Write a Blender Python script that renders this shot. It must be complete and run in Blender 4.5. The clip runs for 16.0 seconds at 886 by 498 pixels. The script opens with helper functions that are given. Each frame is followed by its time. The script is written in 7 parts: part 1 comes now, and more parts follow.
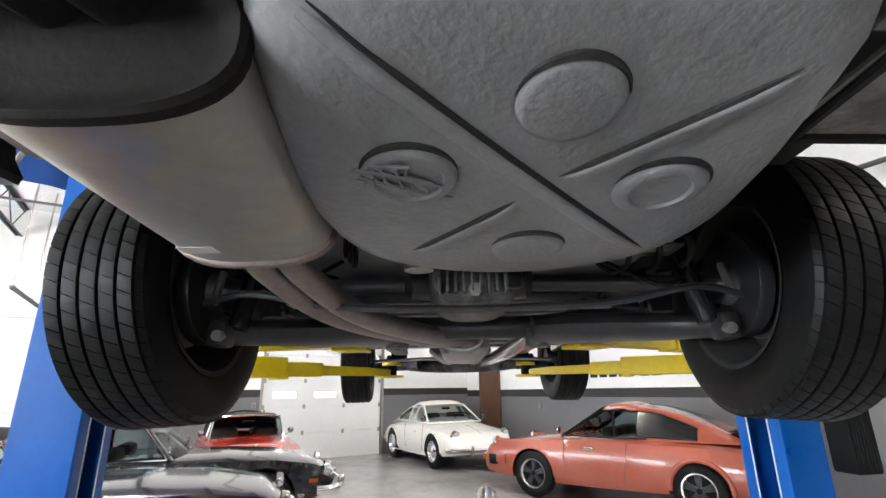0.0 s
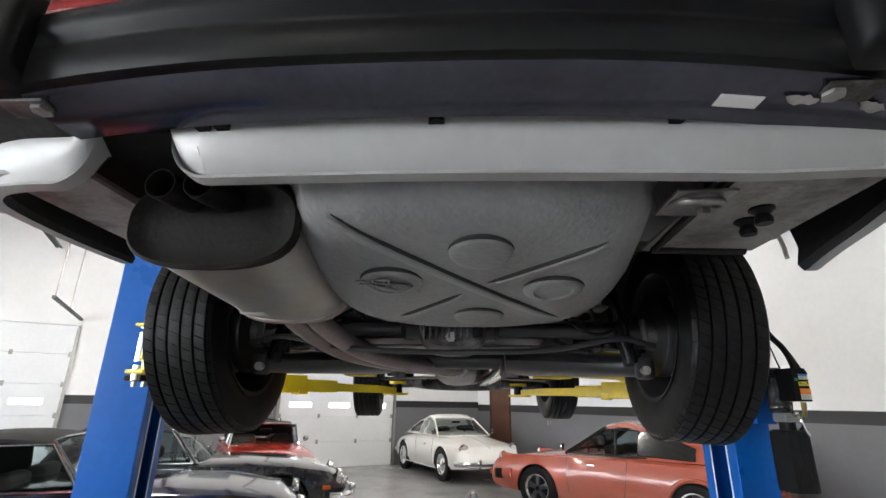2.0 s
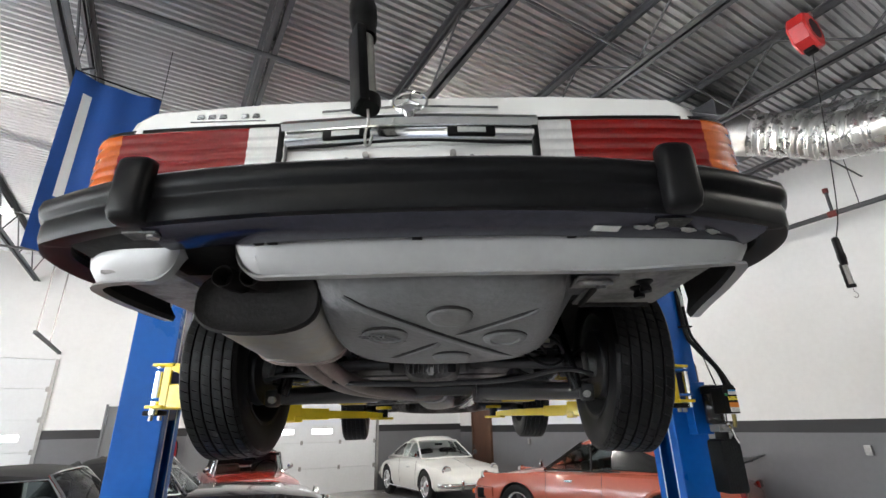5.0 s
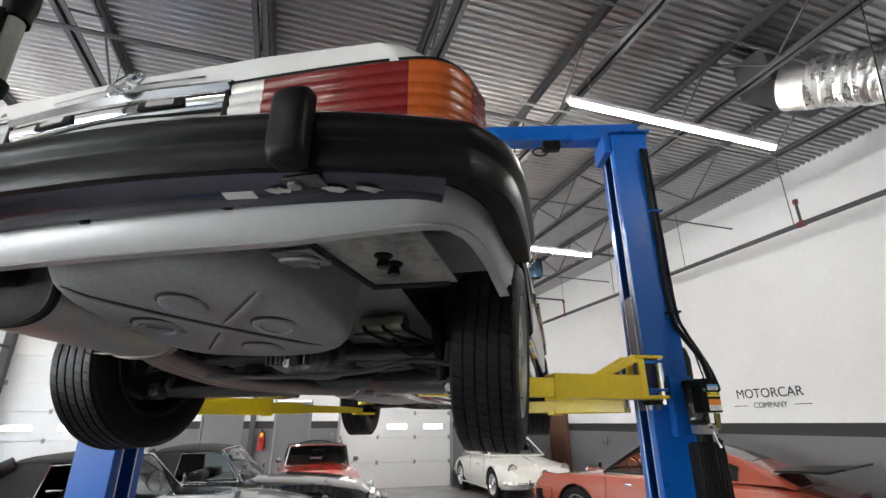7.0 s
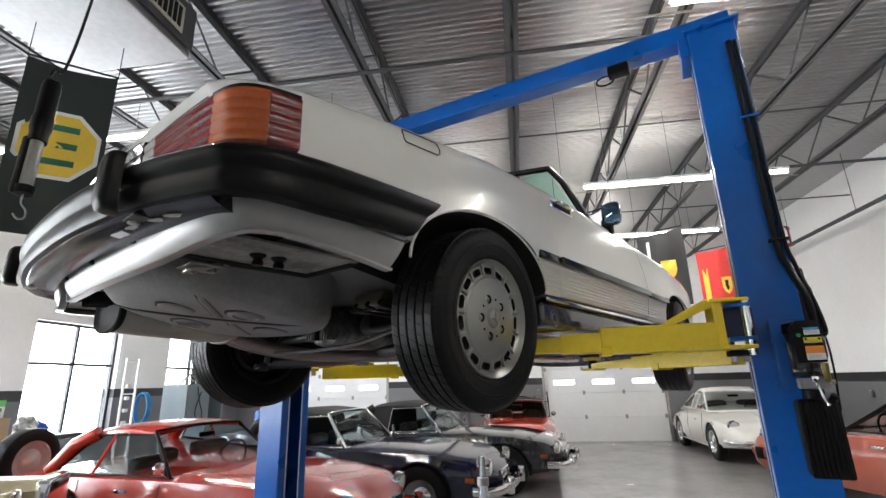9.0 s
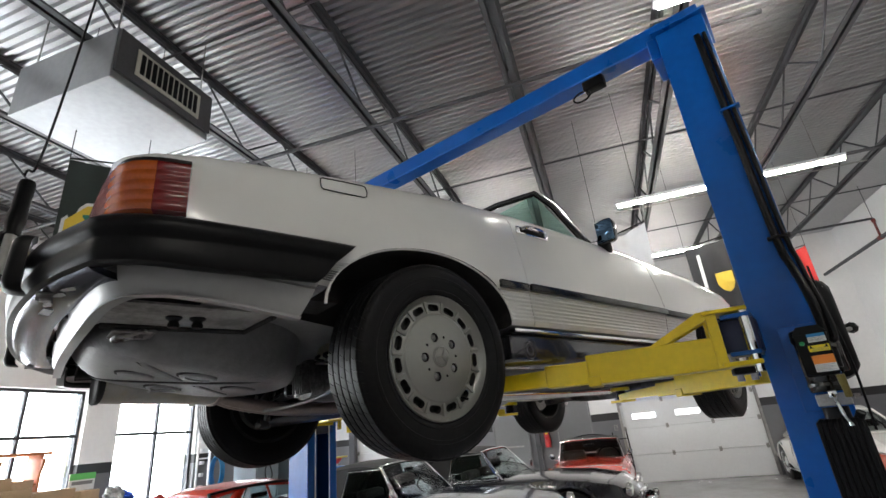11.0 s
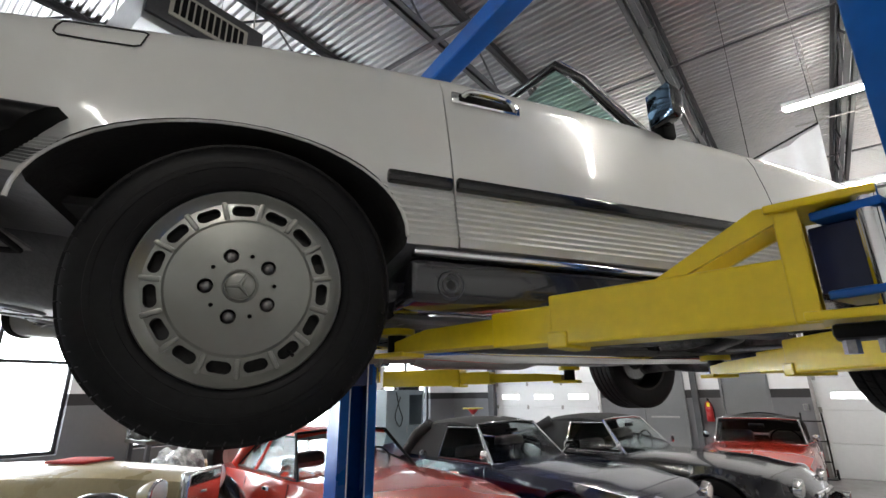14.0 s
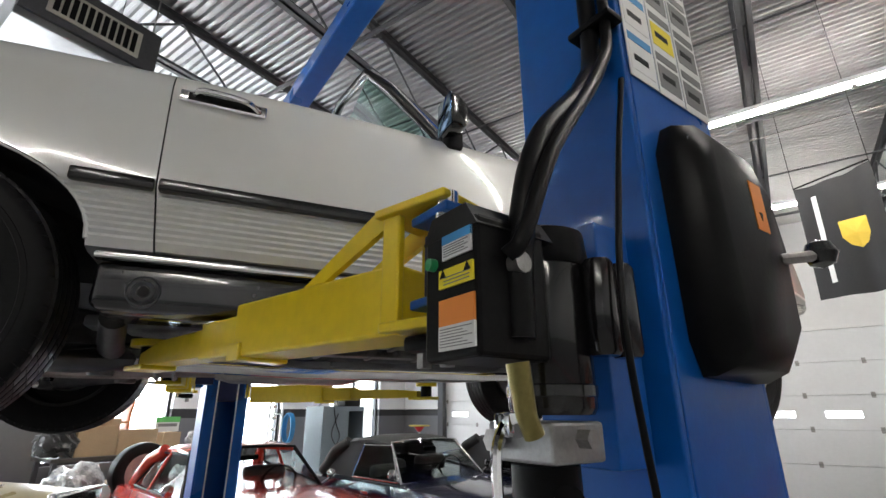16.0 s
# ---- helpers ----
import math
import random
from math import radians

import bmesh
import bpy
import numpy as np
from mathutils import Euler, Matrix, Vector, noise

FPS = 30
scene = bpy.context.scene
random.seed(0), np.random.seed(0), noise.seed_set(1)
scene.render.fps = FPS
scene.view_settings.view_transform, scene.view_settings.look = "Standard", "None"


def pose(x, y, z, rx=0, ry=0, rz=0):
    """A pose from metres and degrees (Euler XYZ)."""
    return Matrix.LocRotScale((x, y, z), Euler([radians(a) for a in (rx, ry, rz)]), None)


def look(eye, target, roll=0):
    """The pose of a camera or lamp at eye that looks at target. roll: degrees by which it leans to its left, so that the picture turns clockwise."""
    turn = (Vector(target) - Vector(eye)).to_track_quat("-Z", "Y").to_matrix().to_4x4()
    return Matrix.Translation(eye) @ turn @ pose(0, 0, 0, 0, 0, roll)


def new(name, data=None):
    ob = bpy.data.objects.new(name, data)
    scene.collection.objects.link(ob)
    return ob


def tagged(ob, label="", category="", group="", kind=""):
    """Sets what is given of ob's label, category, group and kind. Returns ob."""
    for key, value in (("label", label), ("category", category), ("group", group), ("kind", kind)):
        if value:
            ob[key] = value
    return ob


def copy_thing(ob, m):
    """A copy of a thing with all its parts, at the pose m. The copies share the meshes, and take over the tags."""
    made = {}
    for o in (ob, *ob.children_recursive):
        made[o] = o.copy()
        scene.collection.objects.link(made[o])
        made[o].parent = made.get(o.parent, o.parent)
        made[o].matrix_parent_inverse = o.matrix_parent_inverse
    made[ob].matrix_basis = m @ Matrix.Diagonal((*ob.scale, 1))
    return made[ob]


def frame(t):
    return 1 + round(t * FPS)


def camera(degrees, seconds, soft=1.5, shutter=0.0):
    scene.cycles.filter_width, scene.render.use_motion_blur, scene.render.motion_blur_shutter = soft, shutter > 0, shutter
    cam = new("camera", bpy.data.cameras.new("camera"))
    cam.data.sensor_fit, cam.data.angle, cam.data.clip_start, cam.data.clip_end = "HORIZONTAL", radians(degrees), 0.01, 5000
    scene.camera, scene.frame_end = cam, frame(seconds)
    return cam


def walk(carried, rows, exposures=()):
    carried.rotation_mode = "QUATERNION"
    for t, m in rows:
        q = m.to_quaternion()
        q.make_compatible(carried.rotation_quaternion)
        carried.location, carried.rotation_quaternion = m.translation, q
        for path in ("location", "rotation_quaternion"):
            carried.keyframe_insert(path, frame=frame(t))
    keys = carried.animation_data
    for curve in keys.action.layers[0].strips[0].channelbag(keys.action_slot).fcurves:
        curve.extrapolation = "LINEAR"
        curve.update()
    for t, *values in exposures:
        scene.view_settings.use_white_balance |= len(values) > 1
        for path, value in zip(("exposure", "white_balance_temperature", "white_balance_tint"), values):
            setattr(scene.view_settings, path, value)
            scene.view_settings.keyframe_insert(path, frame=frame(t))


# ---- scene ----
cam = camera(86.4, 16.0)
PATH = [
    (0, (-0.086, -1.236, 1.518), (-0.086, 0.679, 2.094), -0.76),
    (0.5, (-0.098, -1.310, 1.530), (0.026, 0.607, 2.086), -1.39),
    (1, (-0.026, -1.430, 1.528), (0.072, 0.480, 2.112), -0.61),
    (1.5, (0.044, -1.526, 1.524), (0.016, 0.395, 2.079), 1.00),
    (2, (0.013, -1.627, 1.546), (-0.059, 0.272, 2.168), 0.89),
    (2.5, (-0.060, -1.712, 1.539), (-0.104, 0.183, 2.176), -0.62),
    (3, (-0.068, -1.774, 1.544), (-0.030, 0.124, 2.174), -1.50),
    (5.5, (0.117, -2.015, 1.549), (0.123, -0.145, 2.258), -0.87),
    (6, (0.415, -1.997, 1.553), (0.406, -0.099, 2.183), -0.56),
    (6.5, (0.637, -1.864, 1.544), (0.498, 0.013, 2.223), -1.79),
    (7, (0.904, -1.772, 1.534), (0.516, 0.063, 2.228), -0.15),
    (7.5, (1.184, -1.760, 1.547), (0.435, -0.023, 2.198), -0.66),
    (8, (1.348, -1.605, 1.537), (0.409, 0.046, 2.162), -1.47),
    (8.5, (1.540, -1.540, 1.537), (0.494, 0.060, 2.123), -2.93),
    (9, (1.732, -1.466, 1.544), (0.531, 0.037, 2.089), -1.57),
    (11.5, (2.115, -0.964, 1.514), (0.731, 0.281, 2.244), -5.88),
    (12, (2.211, -0.755, 1.509), (0.722, 0.412, 2.155), -3.25),
    (12.5, (2.214, -0.558, 1.503), (0.613, 0.511, 2.047), -2.31),
    (13, (2.037, -0.378, 1.514), (0.393, 0.593, 2.108), -2.70),
    (13.5, (1.950, -0.197, 1.516), (0.246, 0.676, 2.093), -2.31),
    (14, (1.883, -0.026, 1.537), (0.112, 0.691, 2.128), -0.51),
    (14.5, (1.810, 0.107, 1.551), (0.087, 0.861, 2.231), -0.40),
    (15, (1.885, 0.239, 1.545), (0.204, 1.087, 2.219), -1.64),
    (15.5, (2.035, 0.388, 1.544), (0.311, 1.212, 2.136), -0.53),
    (16, (2.087, 0.600, 1.533), (0.375, 1.402, 2.185), -0.17),
]
walk(cam, [(t, look(eye, target, roll)) for t, eye, target, roll in PATH], exposures=((0.0, 1.78), (1.5, 1.5), (3.0, 1.32), (6.0, 1.36), (8.0, 1.36), (9.0, 1.24), (12.5, 1.0), (15.0, 1.14), (16.0, 1.06)))

# ---- light ----
world = bpy.data.worlds.new("world")
scene.world = world
world.use_nodes = True
wn = world.node_tree
sky = wn.nodes.new("ShaderNodeTexSky")
sky.sky_type, sky.sun_disc = "NISHITA", False
sky.sun_elevation, sky.sun_rotation = radians(58), radians(131)
wn.links.new(sky.outputs[0], wn.nodes["Background"].inputs[0])
wn.nodes["Background"].inputs[1].default_value = 0.15
sun = new("sun", bpy.data.lights.new("sun", "SUN"))
sun.data.energy, sun.data.angle, sun.data.color = 3.0, radians(0.6), (1, 0.95, 0.88)
sun.matrix_world = look((14, -12, 30), (0, 0, 0))


def sky_lamp(name, m, width, height, watts):
    """Daylight entering through an opening of the walls."""
    lamp = bpy.data.lights.new(name, "AREA")
    lamp.shape, lamp.size, lamp.size_y = "RECTANGLE", width, height
    lamp.energy, lamp.color = watts, (0.96, 0.97, 1.0)
    new(name, lamp).matrix_world = m


for y in (-1.97, 0.49, 3.3, 5.76, 9.02):
    sky_lamp("window_daylight", pose(0, 0, 0, 0, 0, 30) @ pose(-7.64, y, 1.77, 0, -90, 0), 1.98, 1.75, 66 if y < 9 else 26)


# ---- materials ----
def mat(name, base, rough=0.5, metal=0.0, vary=0.12, scale=6.0, bump=0.0, bscale=60.0, coat=0.0, rvary=0.1, second=None, mix=0.5, mscale=2.0, edge=0.15):
    """A surface with colour variation at two scales, uneven gloss, fine relief and, with second, patches of another colour."""
    m = bpy.data.materials.new(name)
    m.use_nodes = True
    n, l = m.node_tree.nodes, m.node_tree.links
    p = n["Principled BSDF"]
    geo = n.new("ShaderNodeTexCoord")
    big, fine = n.new("ShaderNodeTexNoise"), n.new("ShaderNodeTexNoise")
    big.inputs["Scale"].default_value, fine.inputs["Scale"].default_value = scale, scale * 9
    big.inputs["Detail"].default_value = fine.inputs["Detail"].default_value = 6
    for t in (big, fine):
        l.new(geo.outputs["Object"], t.inputs["Vector"])
    add = n.new("ShaderNodeMath")
    add.operation = "ADD"
    l.new(big.outputs["Fac"], add.inputs[0])
    l.new(fine.outputs["Fac"], add.inputs[1])
    rng = n.new("ShaderNodeMapRange")
    rng.inputs["From Min"].default_value, rng.inputs["From Max"].default_value = 0.6, 1.4
    rng.inputs["To Min"].default_value, rng.inputs["To Max"].default_value = 1 - vary, 1 + vary
    l.new(add.outputs[0], rng.inputs["Value"])
    mul = n.new("ShaderNodeMix")
    mul.data_type, mul.blend_type = "RGBA", "MULTIPLY"
    mul.inputs["Factor"].default_value = 1.0
    mul.inputs["A"].default_value = (*base, 1)
    if second:
        pat = n.new("ShaderNodeTexNoise")
        pat.inputs["Scale"].default_value, pat.inputs["Detail"].default_value = mscale, 8
        pat.inputs["Roughness"].default_value = 0.65
        l.new(geo.outputs["Object"], pat.inputs["Vector"])
        st = n.new("ShaderNodeMapRange")
        st.inputs["From Min"].default_value, st.inputs["From Max"].default_value = 1 - mix - edge / 2, 1 - mix + edge / 2
        l.new(pat.outputs["Fac"], st.inputs["Value"])
        two = n.new("ShaderNodeMix")
        two.data_type = "RGBA"
        two.inputs["A"].default_value, two.inputs["B"].default_value = (*base, 1), (*second, 1)
        l.new(st.outputs[0], two.inputs["Factor"])
        l.new(two.outputs["Result"], mul.inputs["A"])
    l.new(rng.outputs[0], mul.inputs["B"])
    l.new(mul.outputs["Result"], p.inputs["Base Color"])
    rr = n.new("ShaderNodeMapRange")
    rr.inputs["To Min"].default_value, rr.inputs["To Max"].default_value = max(rough - rvary, 0.02), min(rough + rvary, 1)
    l.new(big.outputs["Fac"], rr.inputs["Value"])
    l.new(rr.outputs[0], p.inputs["Roughness"])
    p.inputs["Metallic"].default_value = metal
    p.inputs["Coat Weight"].default_value = coat
    p.inputs["Coat Roughness"].default_value = 0.04
    if bump:
        bn, bt = n.new("ShaderNodeBump"), n.new("ShaderNodeTexNoise")
        bt.inputs["Scale"].default_value, bt.inputs["Detail"].default_value = bscale, 5
        l.new(geo.outputs["Object"], bt.inputs["Vector"])
        bn.inputs["Strength"].default_value, bn.inputs["Distance"].default_value = bump, 0.004
        l.new(bt.outputs["Fac"], bn.inputs["Height"])
        l.new(bn.outputs["Normal"], p.inputs["Normal"])
    return m


def glass(name, tint=(0.9, 0.95, 0.95), rough=0.02):
    m = bpy.data.materials.new(name)
    m.use_nodes = True
    p = m.node_tree.nodes["Principled BSDF"]
    p.inputs["Base Color"].default_value = (*tint, 1)
    p.inputs["Transmission Weight"].default_value = 1
    p.inputs["Roughness"].default_value = rough
    p.inputs["IOR"].default_value = 1.1
    return m


def glow(name, colour, strength):
    m = bpy.data.materials.new(name)
    m.use_nodes = True
    p = m.node_tree.nodes["Principled BSDF"]
    p.inputs["Base Color"].default_value = (*colour, 1)
    p.inputs["Emission Color"].default_value = (*colour, 1)
    p.inputs["Emission Strength"].default_value = strength
    return m


WHITE = mat("white_car_paint", (0.74, 0.74, 0.71), 0.22, 0, 0.02, 2, coat=0.6, rvary=0.04)
CLAD = mat("silver_grey_cladding", (0.64, 0.64, 0.62), 0.32, 0.05, 0.04, 4, coat=0.2)
# the cladding paint again, darkened for the shade on the valance
VALANCE = mat("shaded_cladding", (0.34, 0.34, 0.335), 0.42, 0.08, 0.06, 4, 0.03, 120, coat=0.15)
CHASSIS = mat("black_chassis_paint", (0.02, 0.02, 0.022), 0.34, 0, 0.3, 5, 0.1, 80, coat=0.2)
SILL = mat("black_sill_paint", (0.022, 0.022, 0.026), 0.2, 0, 0.3, 5, 0.03, 60, coat=0.9, rvary=0.06)
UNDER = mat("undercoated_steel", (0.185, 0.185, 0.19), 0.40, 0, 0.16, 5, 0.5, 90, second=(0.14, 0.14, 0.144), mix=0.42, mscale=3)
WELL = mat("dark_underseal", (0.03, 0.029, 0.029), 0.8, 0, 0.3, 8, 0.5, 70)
# near black: the deep shade round the tail pipes, put into the colour
DARKEXHAUST = mat("dark_exhaust", (0.014, 0.0125, 0.012), 0.75, 0, 0.4, 14, 0.3, 90)
SCUFFED = mat("scuffed_black_paint", (0.07, 0.07, 0.075), 0.32, 0.3, 0.4, 20, 0.2, 120)
RUBBER = mat("black_bumper_rubber", (0.006, 0.006, 0.0066), 0.38, 0, 0.25, 6, 0.04, 220, rvary=0.05)
TYRE = mat("tyre_rubber", (0.008, 0.008, 0.0085), 0.46, 0, 0.3, 7, 0.06, 150)
ALLOY = mat("painted_alloy", (0.27, 0.27, 0.25), 0.30, 0.65, 0.04, 5, coat=0.25, rvary=0.02)
CHROME = mat("chrome", (0.8, 0.8, 0.8), 0.1, 1.0, 0.05, 5, rvary=0.05)
STEEL = mat("worn_steel", (0.34, 0.33, 0.32), 0.42, 0.9, 0.25, 12, 0.15, 90)
CASTING = mat("cast_metal", (0.15, 0.15, 0.15), 0.5, 0.6, 0.35, 14, 0.3, 80, second=(0.05, 0.047, 0.045), mix=0.5, mscale=9)
MUFFLER = mat("muffler_steel", (0.30, 0.295, 0.28), 0.38, 0.4, 0.14, 4, 0.1, 60, second=(0.33, 0.295, 0.22), mix=0.45, mscale=5)
PIPE = mat("exhaust_pipe_steel", (0.24, 0.195, 0.18), 0.42, 0.6, 0.2, 10, 0.1, 60)
REDLENS = mat("red_lens", (0.16, 0.005, 0.004), 0.22, 0, 0.2, 14, coat=0.25)
AMBERLENS = mat("amber_lens", (0.40, 0.075, 0.006), 0.22, 0, 0.2, 14, coat=0.25)
CLEARLENS = mat("clear_lens", (0.55, 0.55, 0.53), 0.15, 0.2, 0.1, 8, coat=0.6)
BLUE = mat("blue_lift_paint", (0.002, 0.088, 0.37), 0.30, 0, 0.12, 3, 0.05, 90, coat=0.15)
DARKBLUE = mat("dark_blue_paint", (0.004, 0.011, 0.065), 0.45, 0, 0.15, 4)
YELLOW = mat("yellow_lift_paint", (0.78, 0.57, 0.008), 0.34, 0, 0.1, 4, 0.06, 70, coat=0.25)
BLACK = mat("black_plastic", (0.006, 0.006, 0.0065), 0.4, 0, 0.3, 6, 0.05, 120)
BLACKGLOSS = mat("black_gloss", (0.01, 0.01, 0.011), 0.2, 0, 0.2, 6, coat=0.4)
FLOOR = mat("sealed_concrete", (0.36, 0.36, 0.365), 0.24, 0, 0.12, 1.2, 0.05, 30, second=(0.29, 0.285, 0.28), mix=0.45, mscale=0.7, coat=0.1)
WALLWHITE = mat("white_wall_paint", (0.78, 0.78, 0.775), 0.7, 0, 0.04, 1.5, 0.1, 90)
WALLGREY = mat("grey_wall_paint", (0.15, 0.15, 0.16), 0.6, 0, 0.06, 1.5, 0.1, 90)
WALLBLACK = mat("black_stripe_paint", (0.02, 0.02, 0.022), 0.55, 0, 0.1, 2)
DECK = mat("galvanised_deck", (0.45, 0.45, 0.46), 0.33, 0.92, 0.05, 1.4, rvary=0.03)
JOIST = mat("grey_joist_primer", (0.07, 0.072, 0.078), 0.55, 0.2, 0.2, 4)
DOORWHITE = mat("white_door_panel", (0.72, 0.73, 0.74), 0.45, 0, 0.04, 2)
GREYDOOR = mat("grey_door_paint", (0.16, 0.165, 0.17), 0.5, 0, 0.06, 3)
BROWN = mat("brown_wood", (0.10, 0.045, 0.025), 0.5, 0, 0.3, 6)
TUBE = glow("tube_light", (1.0, 0.955, 0.88), 58)
# daylight in the door panes, put in as emission
DAYPANE = glow("frosted_door_pane", (0.95, 0.97, 1.0), 2.0)
ALU = mat("dark_window_frame", (0.04, 0.04, 0.045), 0.4, 0.4)
FOIL = mat("foil_duct", (0.66, 0.66, 0.65), 0.28, 1.0, 0.12, 12, 0.8, 22)
GLASS = glass("clear_glass")
CARGLASS = glass("car_glass", (0.75, 0.82, 0.82))

for m, level in ((TYRE, 0.15), (RUBBER, 0.15), (BLUE, 0.3), (BLACK, 0.12), (WELL, 0.2), (DARKEXHAUST, 0.15)):
    m.node_tree.nodes["Principled BSDF"].inputs["Specular IOR Level"].default_value = level


# ---- building tools ----
def finish(name, bm, material, parent=None, label="", smooth=40):
    me = bpy.data.meshes.new(name)
    bmesh.ops.recalc_face_normals(bm, faces=bm.faces[:])
    bm.to_mesh(me)
    bm.free()
    for f in me.polygons:
        f.use_smooth = smooth > 0
    if smooth > 0:
        me.set_sharp_from_angle(angle=radians(smooth))
    for m in material if isinstance(material, (list, tuple)) else [material]:
        me.materials.append(m)
    ob = new(name, me)
    if parent is not None:
        ob.parent = parent
    if label:
        ob["label"] = label
    return ob


def part(name, bm, material, parent, label="", smooth=40):
    return finish(name, bm, material, parent, label, smooth)


def empty(name, m, label, category, group=""):
    ob = new(name)
    ob.empty_display_size = 0.1
    ob.matrix_world = m
    return tagged(ob, label, category, group)


def box(x0, x1, y0, y1, z0, z1, bevel=0.0, bm=None, m=None, seg=2):
    own = bm is None
    b = bmesh.new()
    v = [b.verts.new((x, y, z)) for z in (z0, z1) for x, y in ((x0, y0), (x1, y0), (x1, y1), (x0, y1))]
    for f in ((3, 2, 1, 0), (4, 5, 6, 7), (0, 1, 5, 4), (1, 2, 6, 5), (2, 3, 7, 6), (3, 0, 4, 7)):
        b.faces.new([v[i] for i in f])
    if bevel:
        bmesh.ops.bevel(b, geom=b.edges[:], offset=bevel, segments=seg, affect="EDGES", profile=0.5)
    if m is not None:
        b.transform(m)
    if own:
        return b
    return join(bm, b)


def join(bm, b):
    me = bpy.data.meshes.new("tmp")
    b.to_mesh(me)
    b.free()
    bm.from_mesh(me)
    bpy.data.meshes.remove(me)
    return bm


def loft(rings, closed=True, caps=True, bm=None):
    b = bmesh.new()
    rows = [[b.verts.new(p) for p in r] for r in rings]
    n = len(rows[0])
    for a, c in zip(rows, rows[1:]):
        for i in range(n if closed else n - 1):
            j = (i + 1) % n
            b.faces.new((a[i], a[j], c[j], c[i]))
    if caps and closed:
        b.faces.new(rows[0][::-1])
        b.faces.new(rows[-1])
    return b if bm is None else join(bm, b)


def lathe(profile, steps=32, m=None, bm=None, caps=False):
    """Turns (radius, height) pairs round z."""
    rings = [[(r * math.cos(a), r * math.sin(a), h) for a in (2 * math.pi * i / steps for i in range(steps))] for r, h in profile]
    b = loft(rings, True, caps)
    if m is not None:
        b.transform(m)
    return b if bm is None else join(bm, b)


def cyl(r, p, q, steps=16, r2=None, bm=None, caps=True):
    p, q = Vector(p), Vector(q)
    d = (q - p).length
    turn = (q - p).to_track_quat("Z", "Y").to_matrix().to_4x4()
    return lathe([(r, 0), (r if r2 is None else r2, d)], steps, Matrix.Translation(p) @ turn, bm, caps)


def tube(points, r, steps=10, bm=None, closed=False):
    """A round bar along points; r is one radius or one for each point."""
    pts = [Vector(p) for p in points]
    rad = r if isinstance(r, (list, tuple)) else [r] * len(pts)
    rings, up = [], None
    for i, p in enumerate(pts):
        if closed:
            d = pts[(i + 1) % len(pts)] - pts[i - 1]
        else:
            d = pts[min(i + 1, len(pts) - 1)] - pts[max(i - 1, 0)]
        d.normalize()
        if up is None:
            up = d.orthogonal().normalized()
        up = (up - d * up.dot(d)).normalized()
        side = d.cross(up)
        rings.append([p + rad[i] * (math.cos(a) * up + math.sin(a) * side) for a in (2 * math.pi * k / steps for k in range(steps))])
    if closed:
        rings.append(rings[0])
    return loft(rings, True, not closed, bm)


def curve(points, n=24):
    """Points on a smooth line through the given ones."""
    p = [Vector(q) for q in points]
    p = [2 * p[0] - p[1]] + p + [2 * p[-1] - p[-2]]
    out, spans = [], len(p) - 3
    for k in range(n + 1):
        u = min(k / n * spans, spans - 1e-6)
        i, t = int(u), u - int(u)
        a, b, c, d = p[i : i + 4]
        out.append(0.5 * (2 * b + (c - a) * t + (2 * a - 5 * b + 4 * c - d) * t * t + (3 * b - a - 3 * c + d) * t**3))
    return out


def lerp(table, y):
    """A value between the rows (y, value...) of a table, eased."""
    if y <= table[0][0]:
        return table[0][1:]
    for a, b in zip(table, table[1:]):
        if y <= b[0]:
            t = (y - a[0]) / (b[0] - a[0])
            return tuple(p + (q - p) * t for p, q in zip(a[1:], b[1:]))
    return table[-1][1:]


def carve(bm, cutters, op="DIFFERENCE"):
    """The bmesh less the cutters, as a new bmesh."""
    me = bpy.data.meshes.new("tmp")
    bmesh.ops.recalc_face_normals(bm, faces=bm.faces[:])
    bm.to_mesh(me)
    bm.free()
    ob = new("tmp", me)
    made = []
    for c in cutters:
        bmesh.ops.recalc_face_normals(c, faces=c.faces[:])
        cm = bpy.data.meshes.new("tmp")
        c.to_mesh(cm)
        c.free()
        co = new("tmp", cm)
        made.append(co)
        mod = ob.modifiers.new("cut", "BOOLEAN")
        mod.object, mod.operation, mod.solver = co, op, "EXACT"
    bpy.context.view_layer.update()
    out = bpy.data.meshes.new_from_object(ob.evaluated_get(bpy.context.evaluated_depsgraph_get()))
    b = bmesh.new()
    b.from_mesh(out)
    for o in (ob, *made):
        data = o.data
        bpy.data.objects.remove(o)
        bpy.data.meshes.remove(data)
    bpy.data.meshes.remove(out)
    return b


# ---- the hall ----
ROOM = pose(0, 0, 0, 0, 0, 30)
EAST, NORTH, WEST, SOUTH, DECKZ = 7.05, 11.07, -7.4, -9.0, 5.2


def structure(name, bm, material, label, category, parent=None, smooth=0):
    ob = finish(name, bm, material, parent, "", smooth)
    if parent is None:
        ob.matrix_world = ROOM
        tagged(ob, label, category, "", "structure")
    return ob


structure("floor", box(WEST - 0.3, EAST + 0.3, SOUTH - 0.3, NORTH + 0.3, -0.2, 0), FLOOR, "polished grey sealed concrete workshop floor", "floor")


